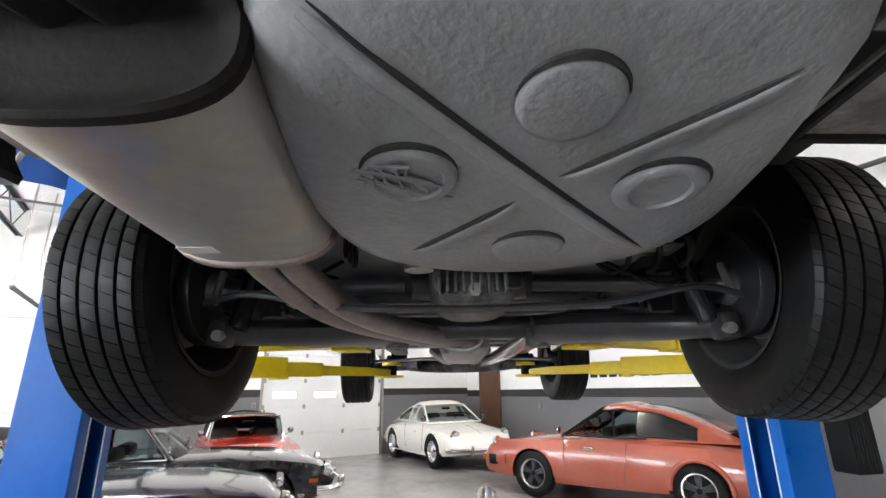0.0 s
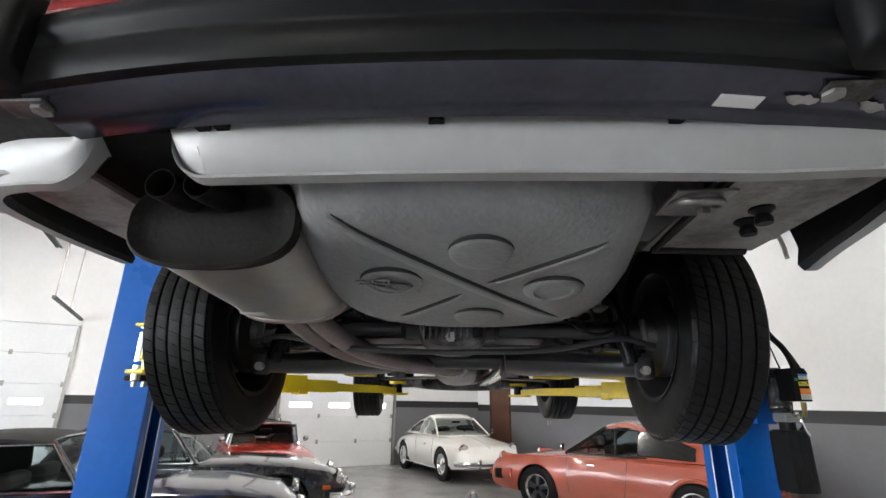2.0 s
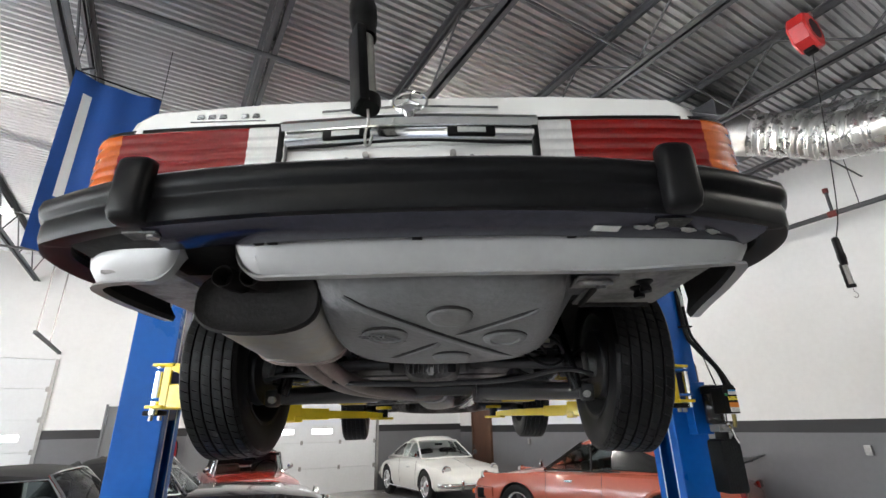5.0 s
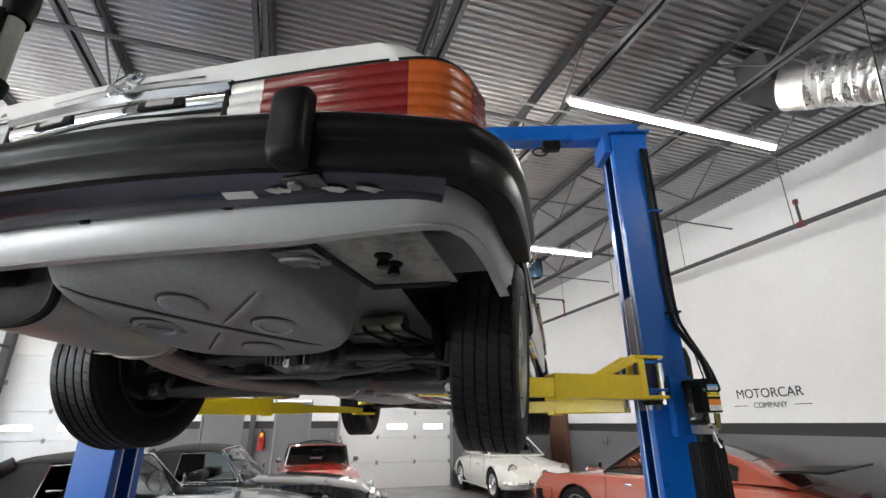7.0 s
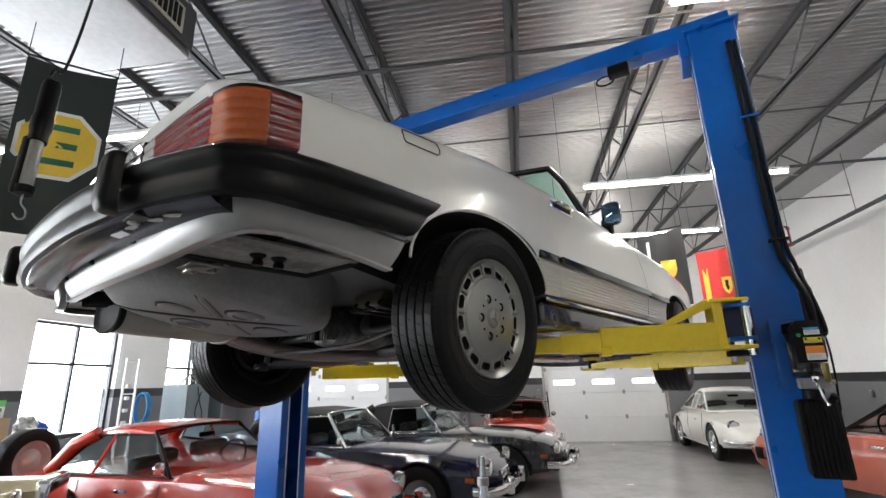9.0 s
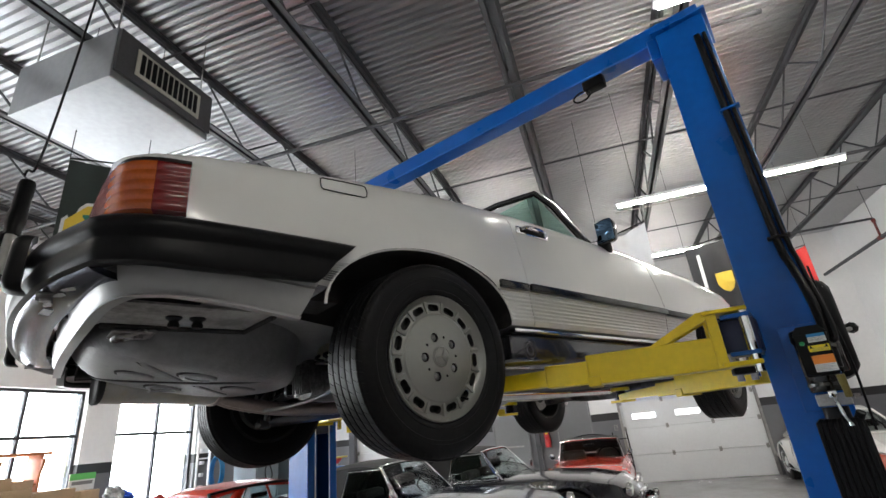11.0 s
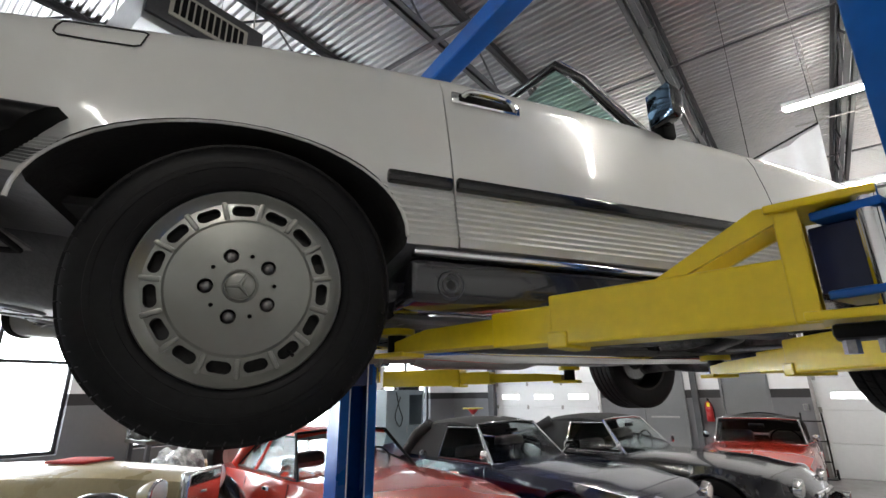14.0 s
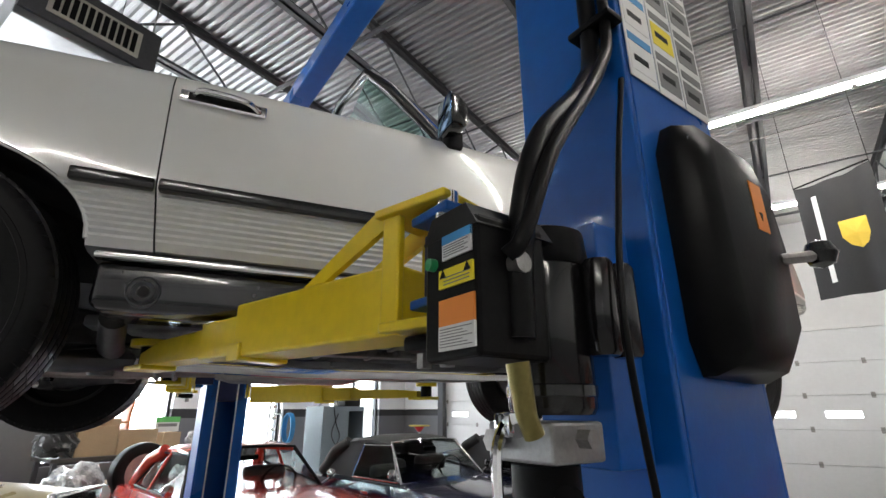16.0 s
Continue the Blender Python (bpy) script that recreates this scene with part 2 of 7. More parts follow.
def wall_with(name, along, at, lo, hi, thick, holes, label, band=1.43):
    """A painted wall: white above a black stripe, grey below; holes are (from, to, bottom, top)."""
    xs = sorted({lo, hi, *(h[0] for h in holes), *(h[1] for h in holes)})
    bands = ((0.0, band, WALLGREY), (band, band + 0.17, WALLBLACK), (band + 0.17, DECKZ + 0.3, WALLWHITE))
    mats, bm = [WALLGREY, WALLBLACK, WALLWHITE], bmesh.new()
    for k, (z0, z1, _) in enumerate(bands):
        zs = sorted({z0, z1, *(z for h in holes for z in h[2:] if z0 < z < z1)})
        for a, b in zip(xs, xs[1:]):
            for c, d in zip(zs, zs[1:]):
                mx, mz = (a + b) / 2, (c + d) / 2
                if any(h[0] < mx < h[1] and h[2] < mz < h[3] for h in holes):
                    continue
                t0, t1 = sorted((at, at + thick))
                one = box(a, b, t0, t1, c, d) if along == "x" else box(t0, t1, a, b, c, d)
                for f in one.faces:
                    f.material_index = k
                join(bm, one)
    bmesh.ops.remove_doubles(bm, verts=bm.verts[:], dist=0.0005)
    return structure(name, bm, mats, label, "wall")


WINDOWS = [(-7.8, -5.96), (-5.34, -3.5), (-2.89, -1.05), (-0.43, 1.41), (2.38, 4.22), (4.84, 6.68), (8.1, 9.95)]
wall_with("wall_north", "x", NORTH, WEST - 0.3, EAST + 0.3, 0.25, [(1.35, 4.38, 0, 3.0), (-5.94, -2.89, 0, 3.0), (-0.24, 0.66, 0, 2.1)], "white upper and grey lower wall with a black stripe")
wall_with("wall_east", "y", EAST, SOUTH, NORTH, 0.25, [], "white upper and grey lower wall with a black stripe and lettering", 1.36)
wall_with("wall_west", "y", WEST, SOUTH, NORTH, -0.25, [(a, b, 0.75, 2.79) for a, b in WINDOWS], "white and grey wall with tall windows")
wall_with("wall_south", "x", SOUTH, WEST - 0.3, EAST + 0.3, -0.25, [(-6.6, -3.4, 0, 3.0)], "white and grey wall with an open doorway")

# corrugated roof deck
bm = bmesh.new()
n = int((NORTH - SOUTH) / 0.08)
prof = []
for i in range(n):
    y = SOUTH - 0.2 + i * 0.0825 * (NORTH - SOUTH + 0.4) / (n * 0.0825)
    s = (NORTH - SOUTH + 0.4) / n
    prof += [(y, 0), (y + s * 0.35, 0), (y + s * 0.5, 0.035), (y + s * 0.85, 0.035)]
low = [[(x, y, DECKZ + z) for y, z in prof] for x in (WEST - 0.2, EAST + 0.2)]
b = loft(low, False, False)
structure("ceiling", b, DECK, "corrugated galvanised steel roof deck", "ceiling")
structure("roof_slab", box(WEST - 0.3, EAST + 0.3, SOUTH - 0.3, NORTH + 0.3, DECKZ + 0.06, DECKZ + 0.3), WALLGREY, "flat roof slab over the steel deck", "roof")


# ---- roof steel ----
def joist(x, z_low, z_high, y0, y1, pitch=1.2):
    """An open-web joist: double-angle chords and bent-bar webs."""
    ob = empty("roof_joist", ROOM @ pose(x, 0, 0), "dark grey open-web steel roof joist under the deck", "joist", "roof joists")
    bm = bmesh.new()
    for s in (-1, 1):
        box(s * 0.012, s * 0.06, y0, y1, z_high - 0.012, z_high, bm=bm)
        box(s * 0.012, s * 0.018, y0, y1, z_high - 0.06, z_high, bm=bm)
    part("top_chord", bm, JOIST, ob, smooth=0)
    bm = bmesh.new()
    for s in (-1, 1):
        box(s * 0.012, s * 0.06, y0, y1, z_low, z_low + 0.012, bm=bm)
        box(s * 0.012, s * 0.018, y0, y1, z_low, z_low + 0.06, bm=bm)
    part("bottom_chord", bm, JOIST, ob, smooth=0)
    n = int((y1 - y0) / pitch)
    s = (y1 - y0) / n
    one = part("web_bar", cyl(0.012, (0, 0, z_high - 0.03), (0, s / 2, z_low + 0.03), 6), JOIST, ob)
    two = part("web_bar", cyl(0.012, (0, s / 2, z_low + 0.03), (0, s, z_high - 0.03), 6), JOIST, ob)
    for k, first in enumerate((one, two)):
        first.location.y = y0
        for i in range(1, n):
            bar = new("web_bar", first.data)
            bar.parent = ob
            bar.location.y = y0 + i * s
    return ob


JOISTS = [-6.6 + 1.5 * i for i in range(9)]
for x in JOISTS:
    joist(x, 4.62, DECKZ - 0.004, SOUTH, NORTH)


# ---- garage doors ----
def sectional_door(name, x0, x1, height, panes):
    ob = structure(name, box(x0 - 0.06, x1 + 0.06, NORTH + 0.12, NORTH + 0.16, 0, height + 0.06), DOORWHITE, "white sectional overhead garage door with a row of slim lit panes", "garage door")
    rows = 5
    h = height / rows
    for r in range(rows):
        z0, z1 = r * h + 0.004, (r + 1) * h - 0.004
        if r == 2:
            holes = [box(p - 0.265, p + 0.265, NORTH, NORTH + 0.2, z0 + 0.2, z0 + 0.32) for p in panes]
            bm = carve(box(x0, x1, NORTH + 0.06, NORTH + 0.115, z0, z1), holes)
        else:
            bm = box(x0, x1, NORTH + 0.06, NORTH + 0.115, z0, z1, 0.006)
        structure("door_panel", bm, DOORWHITE, "", "", ob)
    for p in panes:
        structure("pane", box(p - 0.264, p + 0.264, NORTH + 0.08, NORTH + 0.09, 2 * h + 0.205, 2 * h + 0.323), DAYPANE, "", "", ob)["label"] = "slim frosted pane with its daylight put in as glow"
    for x in (x0 + 0.04, x0 + (x1 - x0) / 3, x0 + 2 * (x1 - x0) / 3, x1 - 0.04):
        for r in range(1, rows):
            bm = box(x - 0.03, x + 0.03, NORTH + 0.052, NORTH + 0.059, r * h - 0.05, r * h + 0.05)
            cyl(0.012, (x - 0.035, NORTH + 0.05, r * h), (x + 0.035, NORTH + 0.05, r * h), 6, bm=bm)
            structure("hinge", bm, STEEL, "", "", ob)
    for x in (x0 - 0.02, x1 + 0.02):
        bm = box(x - 0.03, x + 0.03, NORTH - 0.03, NORTH + 0.01, 0, height)
        structure("track", bm, STEEL, "", "", ob)
        structure("overhead_track", box(x - 0.025, x + 0.025, NORTH - 2.7, NORTH - 0.03, height + 0.1, height + 0.15), JOIST, "", "", ob)
        for y in (NORTH - 2.6, NORTH - 1.3):
            structure("track_hanger", box(x - 0.012, x + 0.012, y - 0.012, y + 0.012, height + 0.151, DECKZ - 0.01), STEEL, "", "", ob)
    return ob


sectional_door("door_1", 1.37, 4.36, 3.0, (1.89, 2.88, 3.88))
sectional_door("door_2", -5.92, -2.91, 3.0, (-5.46, -4.45, -3.47))
d = structure("door_3", box(-0.2, 0.62, NORTH + 0.03, NORTH + 0.08, 0.01, 2.06, 0.004), GREYDOOR, "plain grey steel door with a closer", "door")
structure("door_frame", box(-0.24, -0.205, NORTH - 0.02, NORTH + 0.1, 0, 2.1), GREYDOOR, "", "", d)
structure("door_frame", box(0.625, 0.66, NORTH - 0.02, NORTH + 0.1, 0, 2.1), GREYDOOR, "", "", d)
structure("door_closer", box(-0.12, 0.16, NORTH - 0.03, NORTH + 0.025, 1.9, 1.96, 0.01), STEEL, "", "", d)

d = structure("door_5", box(-1.82, -0.98, NORTH - 0.05, NORTH - 0.004, 0.01, 2.06, 0.004), GREYDOOR, "plain grey steel door in the far wall", "door")
for a, b in ((-1.87, -1.825), (-0.975, -0.93)):
    structure("door_frame", box(a, b, NORTH - 0.07, NORTH - 0.003, 0, 2.1, 0.004), GREYDOOR, "", "", d)
structure("push_bar", box(-1.7, -1.1, NORTH - 0.09, NORTH - 0.06, 1.0, 1.04, 0.006), STEEL, "", "", d)


# ---- windows ----
for i, (a, b) in enumerate(WINDOWS):
    w = structure(f"window_{i + 1}", box(WEST - 0.16, WEST - 0.1, a, b, 0.75, 0.8), ALU, "tall dark-framed window bright with daylight", "window")
    for y in (a + 0.025, (a + b) / 2, b - 0.025):
        structure("mullion", box(WEST - 0.16, WEST - 0.1, y - 0.025, y + 0.025, 0.8, 2.79), ALU, "", "", w)
    for z in (2.03, 2.74):
        structure("transom", box(WEST - 0.158, WEST - 0.102, a + 0.05, b - 0.05, z, z + 0.05), ALU, "", "", w)
    for c, e in ((a + 0.05, (a + b) / 2 - 0.025), ((a + b) / 2 + 0.025, b - 0.05)):
        for z0, z1 in ((0.8, 2.03), (2.08, 2.74)):
            g = structure("pane", box(WEST - 0.133, WEST - 0.127, c, e, z0, z1), GLASS, "", "", w)
            g.visible_shadow = False
yard = finish("ground", box(-160, 160, -160, 160, -0.5, -0.22), mat("pale_pavement", (0.42, 0.42, 0.41), 0.8, 0, 0.15, 0.5), None, "", 0)
yard.matrix_world = ROOM
tagged(yard, "pale sunlit paving outside the workshop", "ground", "", "structure")

# ---- tube lights ----
def tube_light(m, length=1.24):
    ob = empty("strip_light", m, "bright white fluorescent strip light hung from the joists", "strip light", "strip lights")
    part("channel", box(-length, length, -0.035, 0.035, 0.03, 0.07, 0.004), DOORWHITE, ob, smooth=0)
    for s in (-1, 1):
        part("tube", cyl(0.02, (s * 0.02, 0, 0.012), (s * (length - 0.02), 0, 0.012), 10), TUBE, ob, "glowing white tube")
    for s in (-0.8, 0.8):
        part("hanger", cyl(0.004, (s * length, 0, 0.07), (s * length, 0, 4.63 - m.translation.z), 6), STEEL, ob)
    return ob


# the two at y -3.4 are unseen, added to light the floor behind the car
LIGHTS = [(3.3, 1.0, 4.22), (3.0, 3.88, 3.96), (3.3, 6.8, 4.1), (3.4, -3.4, 4.2), (-0.6, 6.8, 4.2), (-4.2, 1.9, 4.2), (-4.2, 5.8, 4.2), (-4.2, -3.4, 4.2)]
for x, y, z in LIGHTS:
    tube_light(ROOM @ pose(x, y, z))




# ---- two-post lift ----
CX0, CX1, CY0, CY1, CTOP = 1.38, 1.60, 1.38, 1.64, 3.33
# the lift stands turned a little against the car
TURN_R = Matrix.Translation((1.53, 1.22, 0)) @ Matrix.Rotation(radians(10.5), 4, "Z") @ Matrix.Translation((-1.49, -1.51, 0))
TURN_L = Matrix.Translation((-1.53, 0.67, 0)) @ Matrix.Rotation(radians(10.5), 4, "Z") @ Matrix.Translation((1.49, -1.51, 0))
LABELWHITE = mat("label_white", (0.75, 0.75, 0.74), 0.5, 0, 0.03)
LABELBLUE = mat("label_blue", (0.03, 0.25, 0.55), 0.5, 0, 0.03)
LABELYELLOW = mat("label_yellow", (0.85, 0.7, 0.02), 0.5, 0, 0.03)
LABELORANGE = mat("label_orange", (0.8, 0.25, 0.03), 0.5, 0, 0.03)
LABELGREY = mat("label_print", (0.2, 0.2, 0.2), 0.6, 0, 0.03)


def lift_column(sign, label, place):
    """One post: a folded C-section open towards the car, with a base plate, carriage and top plate."""
    ob = empty("lift_column", place, label, "lift column", "lift columns")
    t = 0.012
    sx = lambda u, v: sorted((sign * u, sign * v))
    part("side_plate", box(*sx(CX0, CX1), CY0, CY0 + t, 0.02, CTOP, 0.003), BLUE, ob, smooth=0)
    part("side_plate", box(*sx(CX0, CX1), CY1 - t, CY1, 0.02, CTOP, 0.003), BLUE, ob, smooth=0)
    part("back_plate", box(*sx(CX1 - t, CX1 + 0.001), CY0 + t, CY1 - t, 0.02, CTOP, 0.002), BLUE, ob, smooth=0)
    for yy in (CY0 + t, CY1 - t - 0.06):
        part("lip", box(*sx(CX0, CX0 + t), yy, yy + 0.06, 0.02, CTOP, 0.002), BLUE, ob, smooth=0)
        part("slider_strip", box(*sx(CX0 - 0.002, CX0 + 0.0005), yy + (0.052 if yy < 1.5 else 0.0), yy + (0.06 if yy < 1.5 else 0.008), 0.05, 3.3), LABELWHITE, ob, "pale slide strip", smooth=0)
    part("base_plate", box(*sx(CX0 - 0.1, CX1 + 0.1), CY0 - 0.12, CY1 + 0.12, 0, 0.02, 0.004), BLUE, ob, smooth=0)
    for u, v in ((CX0 - 0.06, CY0 - 0.08), (CX1 + 0.06, CY0 - 0.08), (CX0 - 0.06, CY1 + 0.08), (CX1 + 0.06, CY1 + 0.08)):
        part("anchor_bolt", cyl(0.016, (sign * u, v, 0.02), (sign * u, v, 0.05), 6), STEEL, ob)
    part("top_plate", box(*sx(CX0 - 0.02, CX1 + 0.02), CY0 - 0.03, CY1 + 0.03, CTOP, CTOP + 0.014, 0.003), BLUE, ob, smooth=0)
    part("beam_bracket", box(*sx(CX0 - 0.05, CX0 - 0.002), CY0 + 0.02, CY1 - 0.02, CTOP - 0.12, CTOP + 0.012, 0.006), BLUE, ob, smooth=0)
    car = part("carriage", box(*sx(CX0 - 0.0, CX0 + 0.14), CY0 + 0.025, CY1 - 0.025, 1.60, 2.25, 0.008), DARKBLUE, ob, "dark blue sliding carriage", smooth=0)
    # yoke that holds the arm pins
    y0, y1 = (CY0 - 0.22, CY0 - 0.09) if sign > 0 else (CY0 - 0.20, CY0 - 0.035)
    for z0, z1 in ((1.682, 1.698), (1.822, 1.838)):
        part("yoke_plate", box(*sx(1.30, 1.40), y0 + 0.02, y1, z0, z1, 0.004), BLUE, car, smooth=0)
    part("yoke_block", box(*sx(1.28, 1.404), y0 + 0.06, y1 + 0.05, 1.6985, 1.8215, 0.004), DARKBLUE, car, smooth=0)
    part("yoke_plate", box(*sx(1.28, 1.46), CY1 + 0.03, CY1 + 0.045, 1.73, 1.87, 0.006), DARKBLUE, car, smooth=0)
    for x, y in ((1.375, y0 + 0.04), (1.32, CY1 - 0.02)):
        part("arm_pin", cyl(0.019, (sign * x, y, 1.62), (sign * x, y, 1.86), 18), CHROME, car, "bright steel arm pin")
    return ob


RIGHT = lift_column(1, "tall blue steel lift column with black power unit", TURN_R)
LEFT = lift_column(-1, "tall blue steel lift column", TURN_L)
beam = finish("lift_beam", box(-1.74, 1.66, -0.06, 0.06, CTOP + 0.015, CTOP + 0.13, 0.01), BLUE, None, "", 0)
beam.matrix_world = pose(0.0, 0.945, 0, 0, 0, 10.2)
beam = tagged(beam, "blue overhead beam joining the two lift columns", "beam")
shut = empty("overhead_shutoff", pose(1.05, 1.13, CTOP + 0.015, 0, 0, 10.2), "black limit switch box under the overhead beam", "switch")
part("case", box(-0.06, 0.06, -0.05, 0.02, -0.06, 0.0, 0.008), BLACK, shut)
part("cable_loop", tube([(-0.08 + 0.05 * math.cos(a), -0.03, -0.08 + 0.03 * math.sin(a)) for a in (2 * math.pi * k / 16 for k in range(16))], 0.006, 6, closed=True), RUBBER, shut)


def lift_arm(root, tip, heights, label, gusset=0):
    """A three-stage swing arm with a drop pad; heights give the tube's bottom and top at the root."""
    r, p = Vector(root), Vector(tip)
    d = p - r
    n = Vector((d.x, d.y)).length
    m = Matrix.Translation((r.x, r.y, 0)) @ Matrix.Rotation(math.atan2(d.y, d.x), 4, "Z")
    ob = empty("lift_arm", m, label, "lift arm", "lift arms")
    z0, z1 = heights
    part("outer_tube", box(0.0, n * 0.46, -0.055, 0.055, z0, z1, 0.006), YELLOW, ob, smooth=0)
    part("middle_tube", box(n * 0.43, n * 0.62, -0.047, 0.047, z0 + 0.007, z1 - 0.022, 0.005), YELLOW, ob, smooth=0)
    part("stop_plate", box(n * 0.42, n * 0.465, -0.062, 0.062, z0 - 0.008, z0 + 0.03, 0.004), YELLOW, ob, smooth=0)
    b = loft([[(x, y, z) for y, z in ((-0.04, a), (0.04, a), (0.04, c), (-0.04, c))] for x, a, c in ((n * 0.6, z0 + 0.014, z1 - 0.035), (n * 0.85, z0 + 0.016, z1 - 0.04), (n * 0.97, z0 + 0.018, z0 + 0.05))])
    part("inner_tube", b, YELLOW, ob, smooth=0)
    part("pad_plate", box(n * 0.93, n + 0.055, -0.05, 0.05, z0 + 0.005, z0 + 0.02, 0.005), YELLOW, ob, smooth=0)
    part("pad_stem", cyl(0.03, (n, 0, z0 + 0.02), (n, 0, z0 + 0.075), 16), BLACK, ob)
    part("pad", cyl(0.058, (n, 0, z0 + 0.075), (n, 0, z0 + 0.095), 20), YELLOW, ob)
    if gusset:
        part("root_plate", box(-gusset, 0.02, -0.075, 0.075, z0 + 0.002, z0 + 0.018, 0.004), YELLOW, ob, smooth=0)
        part("upper_plate", box(-gusset, 0.045, -0.07, 0.07, z1 + 0.083, z1 + 0.098, 0.004), YELLOW, ob, smooth=0)
        for y in (-0.05, 0.05):
            part("upright", box(-0.005, 0.034, y - 0.008, y + 0.008, z0, z1 + 0.084, 0.004), YELLOW, ob, smooth=0)
            g = [(0.06, z1 + 0.098), (0.03, z1 + 0.098), (0.03, z1 + 0.066), (0.19, z1 - 0.002), (0.25, z1 - 0.002)]
            part("gusset", loft([[(x, y + o, z) for x, z in g] for o in (-0.006, 0.006)]), YELLOW, ob, smooth=0)
        part("pin_lug", box(-0.10, -0.01, -0.02, 0.05, z0 - 0.028, z0 - 0.002, 0.008), BLACK, ob)
        for x in (-0.075, -0.03):
            part("lug_bolt", cyl(0.012, (x, 0.02, z0 - 0.05), (x, 0.02, z0 - 0.026), 6), STEEL, ob)
    return ob


lift_arm((1.37, 0.892, 0), (0.39, 0.415, 0), (1.645, 1.762), "yellow telescopic lift arm under the sill", 0.11)
lift_arm((1.36, 1.32, 0), (0.42, 1.80, 0), (1.59, 1.69), "yellow telescopic lift arm reaching forward")
lift_arm((-1.33, 0.44, 0), (-0.40, 0.42, 0), (1.645, 1.762), "yellow telescopic lift arm under the sill", 0.06)
lift_arm((-1.33, 0.86, 0), (-0.40, 1.66, 0), (1.59, 1.69), "yellow telescopic lift arm reaching forward")

# ---- hydraulic power unit on the right column ----
PUMP = TURN_R @ pose(1.588 - 0.6 * 1.655, 1.073 - 0.6 * 0.9855, 1.672 - 0.6 * 1.738) @ Matrix.Scale(0.6, 4)
pump = empty("power_unit", PUMP, "black hydraulic power unit bolted to the column", "power unit")
part("mount_plate", box(1.44, 1.63, 1.352, 1.467, 1.40, 1.90, 0.004), BLUE, pump, smooth=0)
part("motor", lathe([(0.0, 0), (0.075, 0), (0.082, 0.012), (0.082, 0.30), (0.07, 0.33), (0.03, 0.342), (0, 0.342)], 32, pose(1.58, 1.235, 1.50)), BLACKGLOSS, pump, "glossy black electric motor")
part("motor_band", lathe([(0.083, 0.0), (0.085, 0.002), (0.085, 0.02), (0.083, 0.022)], 32, pose(1.58, 1.235, 1.53)), BLACKGLOSS, pump)
cb = part("control_box", box(1.515, 1.665, 0.99, 1.15, 1.585, 1.82, 0.008), BLACK, pump, "black control box with warning labels", smooth=0)
part("box_lid", loft([[(x, y, z) for x, z in ((1.512, 1.80), (1.668, 1.80), (1.64, 1.845), (1.54, 1.845))] for y in (0.988, 1.17)]), BLACK, cb, smooth=0)
part("label", box(1.575, 1.655, 0.9855, 0.9895, 1.755, 1.798), LABELWHITE, cb, "white and blue notice label")
part("label", box(1.575, 1.655, 0.985, 0.9898, 1.783, 1.799), LABELBLUE, cb)
part("label", box(1.565, 1.658, 0.9855, 0.9895, 1.705, 1.738), LABELYELLOW, cb, "yellow caution label")
part("label", box(1.565, 1.66, 0.9855, 0.9895, 1.64, 1.685), LABELORANGE, cb, "orange warning label")
part("label", box(1.565, 1.66, 0.985, 0.9897, 1.60, 1.64), LABELWHITE, cb)
for k in range(5):
    z = 1.76 + 0.0045 * k
    part("print_line", box(1.58, 1.648 - 0.01 * (k % 2), 0.9845, 0.9854, z, z + 0.0014), LABELGREY, cb)
for k in range(7):
    z = 1.605 + 0.0048 * k
    part("print_line", box(1.57, 1.655 - 0.012 * (k % 3), 0.984, 0.9849, z, z + 0.0014), LABELGREY, cb)
for k in range(3):
    part("print_line", box(1.58, 1.65, 0.9845, 0.9854, 1.710 + 0.006 * k, 1.7116 + 0.006 * k), LABELGREY, cb)
for x in (1.578, 1.645):
    part("caution_triangle", loft([[(x - 0.009, y, 1.723), (x + 0.009, y, 1.723), (x, y, 1.7385)] for y in (0.9842, 0.9853)]), BLACK, cb)
part("push_button", lathe([(0, 0.016), (0.011, 0.014), (0.012, 0)], 16, pose(1.545, 0.99, 1.755, 90, 0, 0)), mat("green_button", (0.02, 0.3, 0.1), 0.35), cb, "green push button")
part("gland", cyl(0.018, (1.664, 1.07, 1.74), (1.69, 1.07, 1.74), 14), STEEL, cb)
part("fan_cover", lathe([(0.084, 0.0), (0.09, 0.02), (0.085, 0.07), (0.05, 0.085), (0, 0.088)], 28, pose(1.58, 1.235, 1.775)), BLACK, pump)
for y in (1.27, 1.335):
    part("capacitor_cover", lathe([(0.0, 0), (0.024, 0), (0.03, 0.008), (0.03, 0.17), (0.024, 0.18), (0, 0.182)], 18, pose(1.685, y, 1.60)), BLACKGLOSS, pump, "black capacitor cover")
part("valve_block", box(1.515, 1.67, 1.13, 1.26, 1.425, 1.49, 0.006), mat("machined_aluminium", (0.36, 0.36, 0.36), 0.42, 0.85, 0.15, 15, 0.1, 120), pump, "machined aluminium valve block", smooth=0)
part("port_plug", cyl(0.02, (1.55, 1.105, 1.46), (1.55, 1.122, 1.46), 6), STEEL, pump)
part("port_plug", cyl(0.016, (1.685, 1.18, 1.465), (1.71, 1.18, 1.465), 6), STEEL, pump)
lev = part("release_lever", tube(curve([(1.595, 1.10, 1.49), (1.60, 1.075, 1.45), (1.61, 1.065, 1.38), (1.625, 1.055, 1.335)], 14), [0.009] * 15, 8), CHROME, pump, "bright lowering lever")
part("lever_boss", box(1.575, 1.615, 1.09, 1.125, 1.465, 1.505, 0.006), CHROME, lev)
